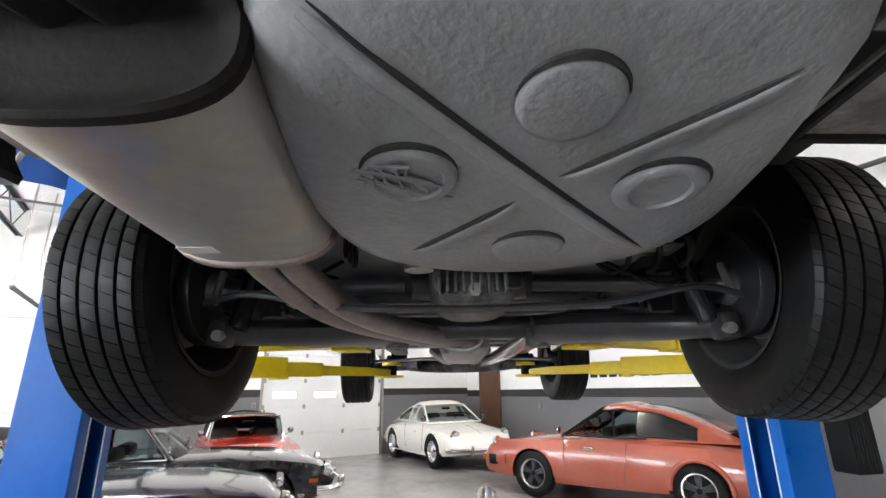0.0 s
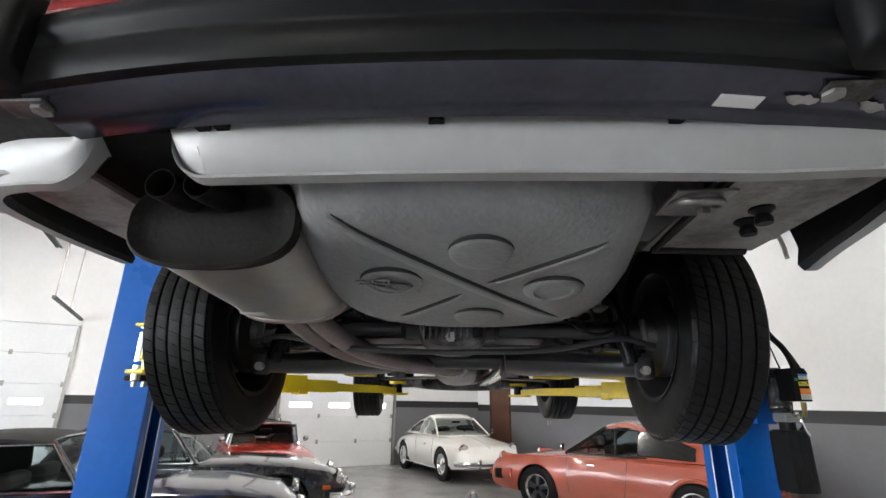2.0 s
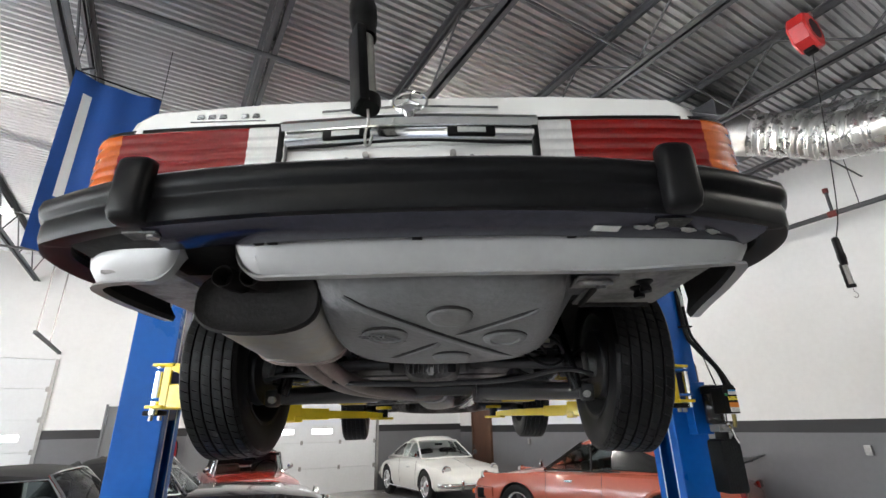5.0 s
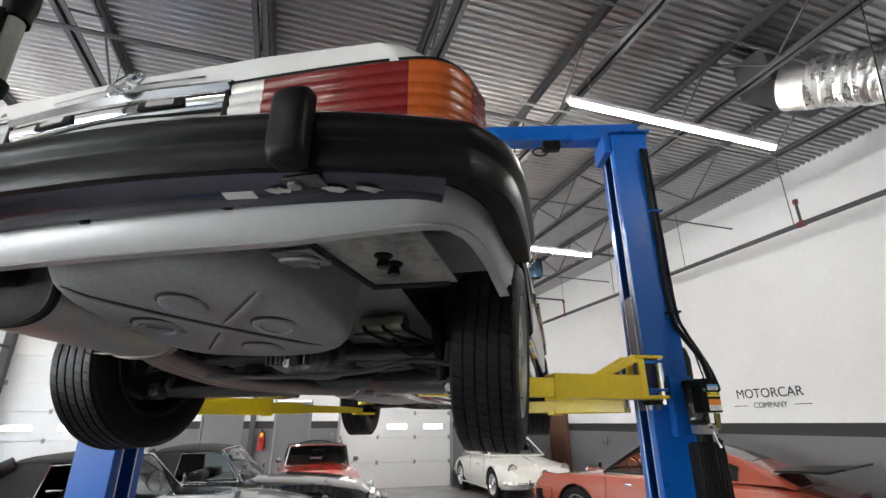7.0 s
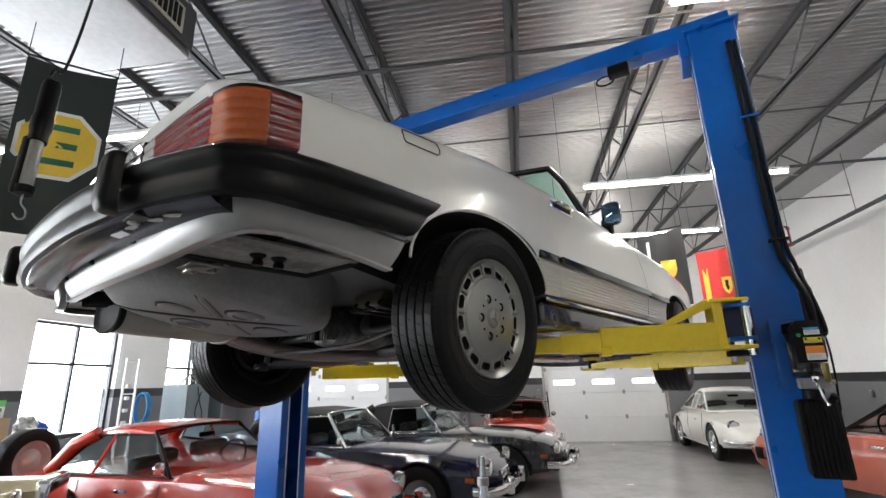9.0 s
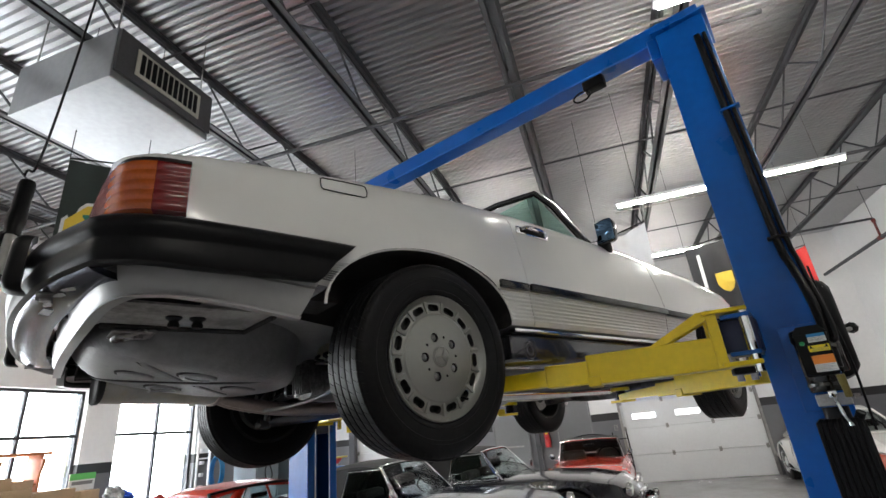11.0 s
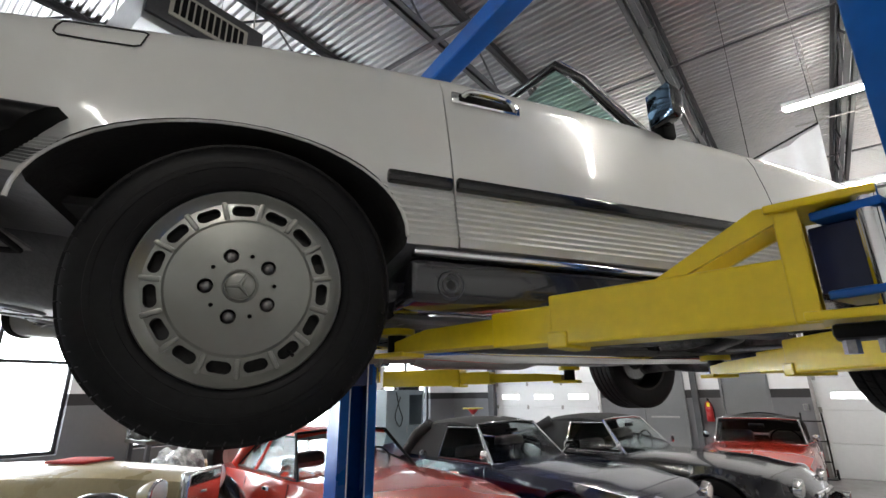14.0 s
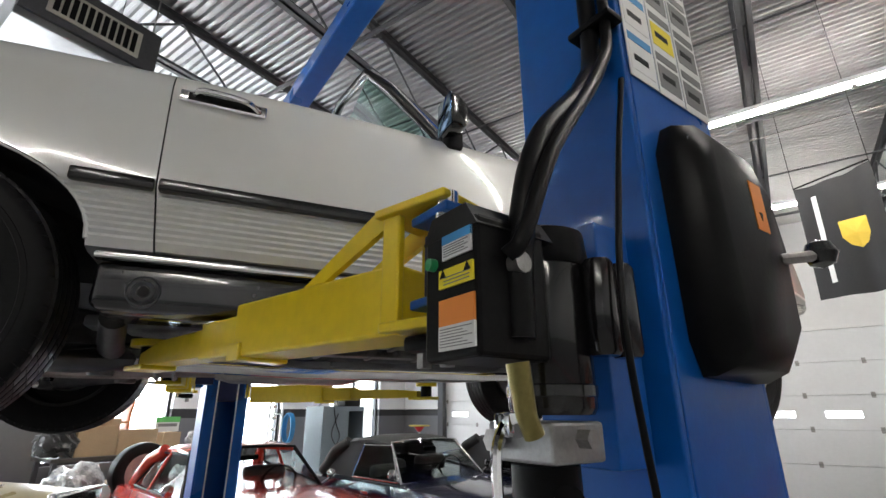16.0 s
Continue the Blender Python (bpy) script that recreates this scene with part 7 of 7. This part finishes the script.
part("drum", lathe([(0, -0.07), (0.155, -0.07), (0.17, -0.055), (0.17, 0.055), (0.155, 0.07), (0, 0.07)], 8, pose(0, 0, -0.12, 90, 0, 0)), REELM, reel)
part("drum_label", lathe([(0, 0.071), (0.09, 0.071), (0.09, 0.0745), (0, 0.0745)], 24, pose(0, 0, -0.12, 90, 0, 0)), BLACK, reel, "black hub disc")
part("bracket", box(-0.03, 0.03, -0.08, 0.08, 0.02, 0.04, 0.004), STEEL, reel)
part("cord_guide", box(-0.04, 0.04, -0.04, 0.04, -0.31, -0.275, 0.008), BLACK, reel)
p = ROOM @ Vector((3.6, -0.28, 2.5))
q = ROOM @ Vector((3.17, -0.66, 4.33))
drop_lamp(p.x, p.y, p.z, (q.x, q.y, q.z), "slim black and clear hanging work lamp on a cord", (3, -5), 0.42)


# ---- cloth flags ----
def cloth(name, a, b, top, low, material, label, wave=0.05, seed=1):
    """A hanging cloth between two plan points, with soft folds and real thickness."""
    ob = empty(name, pose(0, 0, 0), label, "flag", "hanging flags")
    a, b = Vector((*a, 0)), Vector((*b, 0))
    side = Vector((-(b - a).y, (b - a).x, 0)).normalized()
    rows = []
    nu, nv = 14, 16
    for j in range(nv + 1):
        v = j / nv
        line = []
        for i in range(nu + 1):
            u = i / nu
            fold = wave * (0.3 + 0.7 * v) * math.sin(u * 7 + seed + v * 1.5) + wave * 0.4 * math.sin(u * 15 + seed * 2 + v)
            z = top + (low - top) * v - 0.03 * math.sin(math.pi * u) * (1 - v)
            line.append(a.lerp(b, u) * 1.0 + side * fold + Vector((0, 0, z)))
        rows.append(line)
    thick = [[p + side * 0.004 for p in r] for r in rows]
    part("cloth", loft([f + g[::-1] for f, g in zip(rows, thick)]), material, ob, smooth=60)
    part("top_rod", tube([a + Vector((0, 0, top + 0.01)), b + Vector((0, 0, top + 0.01))], 0.008, 8), BLACK, ob)
    for p in (a, b):
        part("hanging_cord", cyl(0.003, (p.x, p.y, top), (p.x, p.y, 5.2), 5), BLACK, ob)

    def patch(pname, outline, colour, off, plabel=""):
        """A flat emblem that follows the folds; outline in (across, down) fractions."""
        for sgn in (1, -1):
            ring = []
            for u, v in outline:
                fold = wave * (0.3 + 0.7 * v) * math.sin(u * 7 + seed + v * 1.5) + wave * 0.4 * math.sin(u * 15 + seed * 2 + v)
                ring.append(a.lerp(b, u) + side * (fold + 0.002 + sgn * (0.004 + off)) + Vector((0, 0, top + (low - top) * v)))
            mid = sum(ring, Vector()) / len(ring)
            bm = bmesh.new()
            vs = [bm.verts.new(p) for p in ring]
            vb = [bm.verts.new(p + side * 0.001 * sgn) for p in ring]
            c0, c1 = bm.verts.new(mid), bm.verts.new(mid + side * 0.001 * sgn)
            for i in range(len(ring)):
                k = (i + 1) % len(ring)
                bm.faces.new((vs[i], vs[k], c0))
                bm.faces.new((vb[i], vb[k], c1))
                bm.faces.new((vs[i], vs[k], vb[k], vb[i]))
            part(pname, bm, colour, ob, plabel, 0)
    return patch


def ring_of(cu, cv, ru, rv, n, turn=0.0):
    return [(cu + ru * math.cos(turn + 2 * math.pi * i / n), cv + rv * math.sin(turn + 2 * math.pi * i / n)) for i in range(n)]


FLAGRED = mat("red_flag_cloth", (0.55, 0.03, 0.025), 0.75, 0, 0.08, 8, 0.2, 300)
FLAGBLACK = mat("black_flag_cloth", (0.018, 0.018, 0.02), 0.75, 0, 0.15, 8, 0.2, 300)
FLAGWHITE = mat("white_flag_cloth", (0.72, 0.72, 0.72), 0.8, 0, 0.04, 8, 0.2, 300)
FLAGBLUE = mat("blue_flag_cloth", (0.006, 0.06, 0.26), 0.75, 0, 0.1, 8, 0.2, 300)
FLAGGREEN = mat("dark_green_flag_cloth", (0.02, 0.03, 0.026), 0.75, 0, 0.15, 8, 0.2, 300)
EMBLEM = mat("yellow_emblem", (0.75, 0.52, 0.06), 0.7, 0, 0.06)
EMBLEMG = mat("green_emblem", (0.02, 0.14, 0.09), 0.7)
SHIELD = [(0, -0.5), (0.42, -0.46), (0.42, 0.1), (0.25, 0.38), (0, 0.52), (-0.25, 0.38), (-0.42, 0.1), (-0.42, -0.46)]
pt = cloth("flag", (0.11, 7.9), (0.75, 7.75), 3.70, 2.36, FLAGRED, "red cloth flag with a yellow shield hung from the roof", 0.035, 1)
pt("shield", [(0.68 + 0.24 * u, 0.50 + 0.22 * v) for u, v in SHIELD], EMBLEM, 0.0, "yellow shield")
pt("shield_device", [(0.68 + 0.09 * u, 0.50 + 0.13 * v) for u, v in SHIELD], FLAGBLACK, 0.003)
pt("writing_bar", [(0.12, 0.25), (0.26, 0.25), (0.26, 0.92), (0.12, 0.92)], EMBLEM, 0.0)
pt = cloth("flag", (-0.12, 5.22), (0.48, 5.18), 3.46, 2.42, FLAGBLACK, "black cloth flag with a coloured shield hung from the roof", 0.04, 2)
pt("shield", [(0.62 + 0.36 * u, 0.52 + 0.24 * v) for u, v in SHIELD], EMBLEM, 0.0, "yellow and red shield")
pt("shield_device", [(0.53, 0.46), (0.62, 0.46), (0.62, 0.60), (0.53, 0.56)], FLAGRED, 0.003)
pt("shield_device", [(0.63, 0.46), (0.72, 0.46), (0.72, 0.56), (0.63, 0.60)], FLAGBLACK, 0.003)
pt("writing_bar", [(0.20, 0.12), (0.27, 0.12), (0.27, 0.88), (0.20, 0.88)], FLAGWHITE, 0.0)
pt = cloth("flag", (-0.55, 3.85), (0.06, 3.75), 3.45, 2.45, FLAGWHITE, "white cloth flag with dark marks hung from the roof", 0.04, 3)
pt("mark", [(0.72 + 0.07 * u, 0.55 + 0.10 * v) for u, v in SHIELD], FLAGBLACK, 0.0)
pt("writing_bar", [(0.22, 0.3), (0.30, 0.3), (0.30, 0.8), (0.22, 0.8)], FLAGBLACK, 0.0)
pt = cloth("flag", (-2.24, -1.08), (-2.08, -0.58), 3.82, 2.54, FLAGGREEN, "dark flag with a yellow octagon hung from the roof", 0.008, 4)
pt("octagon_border", ring_of(0.50, 0.49, 0.48, 0.215, 8, math.pi / 8), FLAGWHITE, 0.0, "white octagon border")
pt("octagon", ring_of(0.50, 0.49, 0.43, 0.193, 8, math.pi / 8), EMBLEM, 0.003, "yellow octagon")
for v in (0.39, 0.49, 0.59):
    pt("emblem_bar", [(0.30, v - 0.018), (0.70, v - 0.018), (0.70, v + 0.018), (0.30, v + 0.018)], EMBLEMG, 0.006)
pt = cloth("flag", (-3.2, 1.40), (-2.68, 1.84), 4.58, 2.90, FLAGBLUE, "tall blue cloth banner with white writing hung from the roof", 0.03, 5)
pt("writing_bar", [(0.14, 0.12), (0.24, 0.12), (0.24, 0.72), (0.14, 0.72)], FLAGWHITE, 0.0)

# ---- underhoist stand ----
stand = empty("support_stand", pose(0.08, 0.90, 0), "tall bright steel support stand on the workshop floor", "stand")
part("foot_plate", lathe([(0, 0), (0.15, 0), (0.15, 0.012), (0.05, 0.02), (0, 0.02)], 28), STEEL, stand)
part("post", cyl(0.026, (0, 0, 0.02), (0, 0, 1.02), 20), CHROME, stand, "bright steel post")
part("inner_post", cyl(0.019, (0, 0, 1.02), (0, 0, 1.14), 16), CHROME, stand)
part("collar", cyl(0.032, (0, 0, 0.99), (0, 0, 1.03), 20), STEEL, stand)
part("hook_loop", tube(curve([(-0.03, 0, 1.08), (-0.032, 0, 1.12), (0, 0, 1.15), (0.032, 0, 1.12), (0.03, 0, 1.10)], 16), 0.005, 8), STEEL, stand)

# ---- benches and stores along the window wall ----
CARD = mat("brown_cardboard", (0.42, 0.30, 0.18), 0.85, 0, 0.1, 5, 0.1, 80)
BAG = mat("crumpled_plastic", (0.55, 0.56, 0.57), 0.25, 0, 0.2, 14, 0.8, 20, second=(0.25, 0.26, 0.27), mix=0.5, mscale=10)
BENCH = mat("dark_bench_top", (0.05, 0.045, 0.04), 0.5, 0, 0.2)


def bench(m, w, d, h, label):
    ob = empty("workbench", m, label, "workbench", "workbenches")
    part("top", box(0, w, 0, d, h - 0.05, h, 0.006), BENCH, ob, smooth=0)
    for x in (0.04, w - 0.1):
        for y in (0.04, d - 0.1):
            part("leg", box(x, x + 0.06, y, y + 0.06, 0, h - 0.051, 0.004), JOIST, ob, smooth=0)
    part("shelf", box(0.05, w - 0.05, 0.05, d - 0.05, 0.2, 0.23, 0.003), STEEL, ob, smooth=0)
    return ob


bench(ROOM @ pose(-7.2, 2.2, 0), 0.8, 2.9, 0.92, "long dark workbench loaded with cartons below the windows")
bench(ROOM @ pose(-5.0, 1.55, 0), 0.9, 2.0, 0.53, "low dark bench holding a wheel and wrapped parts")


def carton(m, w, d, h, flaps=False):
    ob = empty("cardboard_box", m, "plain brown cardboard box on the workbench", "box", "cardboard boxes")
    part("carton", box(-w / 2, w / 2, -d / 2, d / 2, 0, h, 0.006), CARD, ob, smooth=0)
    part("tape", box(-0.03, 0.03, -d / 2 - 0.001, d / 2 + 0.001, h - 0.06, h + 0.0012), mat("packing_tape", (0.5, 0.4, 0.26), 0.3), ob, smooth=0)
    return ob


for x, y, w, d, h, r, z in ((-6.75, 2.75, 0.45, 0.55, 0.42, 4, 0.92), (-6.75, 3.35, 0.45, 0.55, 0.36, -3, 0.92), (-6.8, 2.7, 0.3, 0.25, 0.16, 10, 1.34), (-6.75, 2.98, 0.3, 0.2, 0.11, -6, 1.34), (-6.75, 3.86, 0.42, 0.3, 0.3, 2, 0.92), (-6.7, 3.2, 0.5, 0.6, 0.30, 2, 0.23)):
    carton(ROOM @ pose(x, y, z, 0, 0, r), w, d, h)
ORANGEW = mat("orange_varnished_wood", (0.42, 0.13, 0.03), 0.4, 0, 0.2, 8)
rack = empty("wooden_rack", ROOM @ pose(-6.98, 3.0, 0.92), "small orange wooden rack with shaped brackets on the bench", "rack")
for y in (-0.3, 0.26):
    part("side", box(-0.15, 0.15, y, y + 0.04, 0, 0.85, 0.006), ORANGEW, rack)
    part("bracket", loft([[(x, y - 0.0 + o, z) for x, z in ((0.151, 0.62), (0.151, 0.8), (0.2, 0.8), (0.19, 0.72))] for o in (0.0, 0.04)]), ORANGEW, rack)
part("top_board", box(-0.2, 0.22, -0.36, 0.36, 0.851, 0.89, 0.006), ORANGEW, rack)
part("shelf", box(-0.15, 0.15, -0.259, 0.259, 0.45, 0.48, 0.004), ORANGEW, rack)
card = empty("sign_card", ROOM @ pose(-6.75, 3.86, 1.225, 0, 0, 90), "small green and white printed card on a box", "card")
part("board", box(-0.2, 0.2, -0.01, 0.01, 0.0, 0.24, 0.003), LABELWHITE, card)
part("green_band", box(-0.2, 0.2, -0.0125, -0.0102, 0.15, 0.24), mat("label_green", (0.12, 0.5, 0.12), 0.5), card, smooth=0)
part("writing_bar", box(-0.16, 0.16, -0.0125, -0.0102, 0.08, 0.13), LABELGREY, card, smooth=0)
spare = empty("spare_wheel", ROOM @ pose(-4.45, 2.5, 0.53), "spare car wheel standing on the low bench", "wheel")
car_wheel("wheel", spare, pose(0, 0, 0.33, 0, 90, 0), 0.33, 0.17, 0.2, mat("dull_pink_rim", (0.42, 0.36, 0.34), 0.6), 0)


def bag(m, r, label, material, seed):
    """A slumped, crumpled heap."""
    rnd = random.Random(seed)
    bm = bmesh.new()
    bmesh.ops.create_icosphere(bm, subdivisions=4, radius=1)
    ph = [rnd.uniform(0, 6) for _ in range(6)]
    for v in bm.verts:
        c = v.co.copy()
        k = 1 + 0.16 * math.sin(c.x * 4 + ph[0]) * math.cos(c.y * 5 + ph[1]) + 0.10 * math.sin(c.z * 9 + c.x * 7 + ph[2]) + 0.06 * math.sin(c.y * 15 + c.z * 13 + ph[3]) + rnd.uniform(-0.02, 0.02)
        v.co = Vector((c.x * r[0], c.y * r[1], max(c.z * r[2], -r[2] * 0.55))) * k
    low = min(v.co.z for v in bm.verts)
    for v in bm.verts:
        v.co.z -= low
    ob = finish("plastic_sack", bm, material, None, "", 25)
    ob.matrix_world = m
    return tagged(ob, label, "bag", "wrapped parts")


bag(ROOM @ pose(-4.6, 1.9, 0.53), (0.26, 0.3, 0.26), "crumpled clear plastic wrapped parts on the bench", BAG, 1)
bag(ROOM @ pose(-4.6, 3.1, 0.53), (0.22, 0.2, 0.2), "crumpled clear plastic wrapped parts on the bench", BAG, 2)
bag(ROOM @ pose(-6.6, 4.3, 0.92), (0.14, 0.15, 0.18), "crumpled clear plastic wrapped parts on the bench", BAG, 3)
bag(ROOM @ pose(-6.65, 2.3, 0.92), (0.22, 0.26, 0.26), "black plastic sack slumped on the bench", mat("black_sack", (0.015, 0.015, 0.016), 0.3, 0, 0.2, 10, 0.6, 25), 4)
bag(ROOM @ pose(-6.7, 4.55, 0.92), (0.12, 0.16, 0.13), "bright blue crumpled cloth on the bench", mat("blue_cloth", (0.01, 0.06, 0.4), 0.8), 5)
# tall steel cabinet with blue test gear
CABM = mat("blue_grey_cabinet", (0.16, 0.20, 0.23), 0.45, 0.1, 0.08, 3)
cab = empty("steel_cabinet", ROOM @ pose(-5.75, 6.0, 0), "tall blue-grey steel cabinet with open shelf", "cabinet")
part("body", carve(box(0, 0.5, 0, 1.12, 0, 1.64, 0.006), [box(0.1, 0.6, 0.66, 1.08, 0.95, 1.55)]), CABM, cab, smooth=0)
part("door", box(0.501, 0.515, 0.03, 0.62, 0.06, 1.58, 0.003), CABM, cab, smooth=0)
part("handle", box(0.516, 0.535, 0.56, 0.58, 0.8, 0.95, 0.004), CHROME, cab)
part("drawer", box(0.501, 0.515, 0.66, 1.09, 0.1, 0.5, 0.003), CABM, cab, smooth=0)
part("drawer", box(0.501, 0.515, 0.66, 1.09, 0.52, 0.9, 0.003), CABM, cab, smooth=0)
part("hanging_cable", tube(curve([(0.52, 0.25, 1.6), (0.56, 0.3, 1.3), (0.54, 0.42, 1.1), (0.57, 0.3, 0.95), (0.55, 0.2, 1.15), (0.53, 0.36, 1.5)], 30), 0.009, 6), BLACK, cab)
mon = empty("test_unit", ROOM @ pose(-5.7, 6.15, 1.64), "dark boxy test unit on top of the cabinet", "test equipment")
part("case", box(0, 0.35, 0.5, 0.95, 0.0, 0.30, 0.01), BLACK, mon)
part("coil", tube(curve([(0.2, -0.05, 0.01), (0.25, 0.05, 0.12), (0.2, 0.2, 0.18), (0.25, 0.35, 0.1), (0.2, 0.42, 0.012)], 24), 0.02, 8), STEEL, mon)
trolley = empty("charging_trolley", ROOM @ pose(-6.0, 5.35, 0), "tall trolley with white posts and blue hoses", "trolley")
for y in (0.0, 0.28):
    part("post", cyl(0.02, (0, y, 0), (0, y, 2.1), 12), DOORWHITE, trolley)
for z in (0.5, 1.0, 1.5, 2.05):
    part("rung", cyl(0.012, (0, 0.02, z), (0, 0.26, z), 8), DOORWHITE, trolley)
BLUEH = mat("bright_blue_hose", (0.01, 0.16, 0.35), 0.4)
for k in range(5):
    part("hose_coil", tube([(0.1 + 0.13 * math.cos(a), 0.34 + 0.02 * k, 1.25 + 0.26 * math.sin(a)) for a in (2 * math.pi * i / 20 for i in range(20))], 0.016, 6, closed=True), BLUEH, trolley, "bright blue hose coil")
for k in range(5):
    part("clip", box(0.02, 0.07, 0.02, 0.10, 0.8 + 0.2 * k, 0.86 + 0.2 * k, 0.01), DOORWHITE, trolley)
# oil drain with funnel
drain = empty("oil_drain", ROOM @ pose(-5.58, 9.44, 0), "oil drain with blue tank, red funnel and yellow pan", "oil drain")
part("tank", lathe([(0, 0), (0.22, 0), (0.24, 0.03), (0.24, 0.5), (0.2, 0.55), (0, 0.56)], 28, pose(0, 0, 0.45)), mat("blue_tank", (0.01, 0.12, 0.42), 0.35), drain)
part("mast", cyl(0.02, (0, 0, 1.0), (0, 0, 1.12), 12), STEEL, drain)
part("funnel", lathe([(0.02, 0.0), (0.05, 0.02), (0.13, 0.12), (0.13, 0.13), (0.02, 0.03)], 24, pose(0, 0, 1.06)), REELM, drain, "red funnel")
part("pan", lathe([(0, 0), (0.25, 0.0), (0.27, 0.03), (0.25, 0.03), (0, 0.01)], 28, pose(0, 0, 1.19)), mat("yellow_pan", (0.5, 0.4, 0.08), 0.5), drain, "yellow drip pan")
part("tray", box(-0.3, 0.3, -0.2, 0.2, 0.40, 0.449, 0.006), REELM, drain)
for s in (-1, 1):
    for t in (-1, 1):
        part("leg", cyl(0.015, (s * 0.25, t * 0.15, 0), (s * 0.25, t * 0.15, 0.40), 8), STEEL, drain)
# fire extinguisher on the far wall
for x, y in ((-0.48, NORTH - 0.11), (-6.95, 2.9)):
    ext = empty("fire_extinguisher", ROOM @ pose(x, y, 0.95), "red fire extinguisher with yellow tag on the wall", "extinguisher", "extinguishers")
    part("cylinder", lathe([(0, 0), (0.07, 0), (0.075, 0.02), (0.075, 0.33), (0.05, 0.39), (0.02, 0.41), (0, 0.41)], 20), mat("extinguisher_red", (0.4, 0.02, 0.02), 0.3), ext)
    part("valve", box(-0.02, 0.02, -0.03, 0.03, 0.411, 0.46, 0.005), BLACK, ext)
    part("handle", box(-0.012, 0.012, -0.11, 0.03, 0.461, 0.475, 0.003), BLACK, ext)
    part("hose", tube(curve([(0.0, -0.03, 0.43), (0.06, -0.06, 0.36), (0.085, -0.02, 0.2), (0.08, 0, 0.06)], 16), 0.011, 8), BLACK, ext)
    part("tag", box(-0.03, 0.03, -0.079, -0.076, 0.3, 0.38), LABELYELLOW, ext, "yellow inspection tag")
    part("wall_bracket", box(-0.03, 0.03, 0.06, 0.10, 0.1, 0.34, 0.004), STEEL, ext)
# chairs and a hand trolley by the far wall
hand = empty("hand_truck", ROOM @ pose(1.25, NORTH - 0.28, 0), "dark folding hand truck leaning by the garage door", "hand truck")
for x in (-0.17, 0.17):
    part("rail", tube(curve([(x, 0, 0.05), (x, 0.02, 0.8), (x * 0.95, 0.12, 1.15)], 12), 0.014, 8), BLACK, hand)
for z in (0.3, 0.65, 1.0):
    part("crossbar", cyl(0.011, (-0.17, 0.02 + 0.06 * (z > 0.9), z), (0.17, 0.02 + 0.06 * (z > 0.9), z), 8), BLACK, hand)
part("toe_plate", box(-0.2, 0.2, -0.2, 0.0, 0.02, 0.03, 0.003), BLACK, hand)
for x in (-0.21, 0.21):
    part("wheel", cyl(0.09, (x - 0.02, 0.05, 0.09), (x + 0.02, 0.05, 0.09), 20), RUBBER, hand)
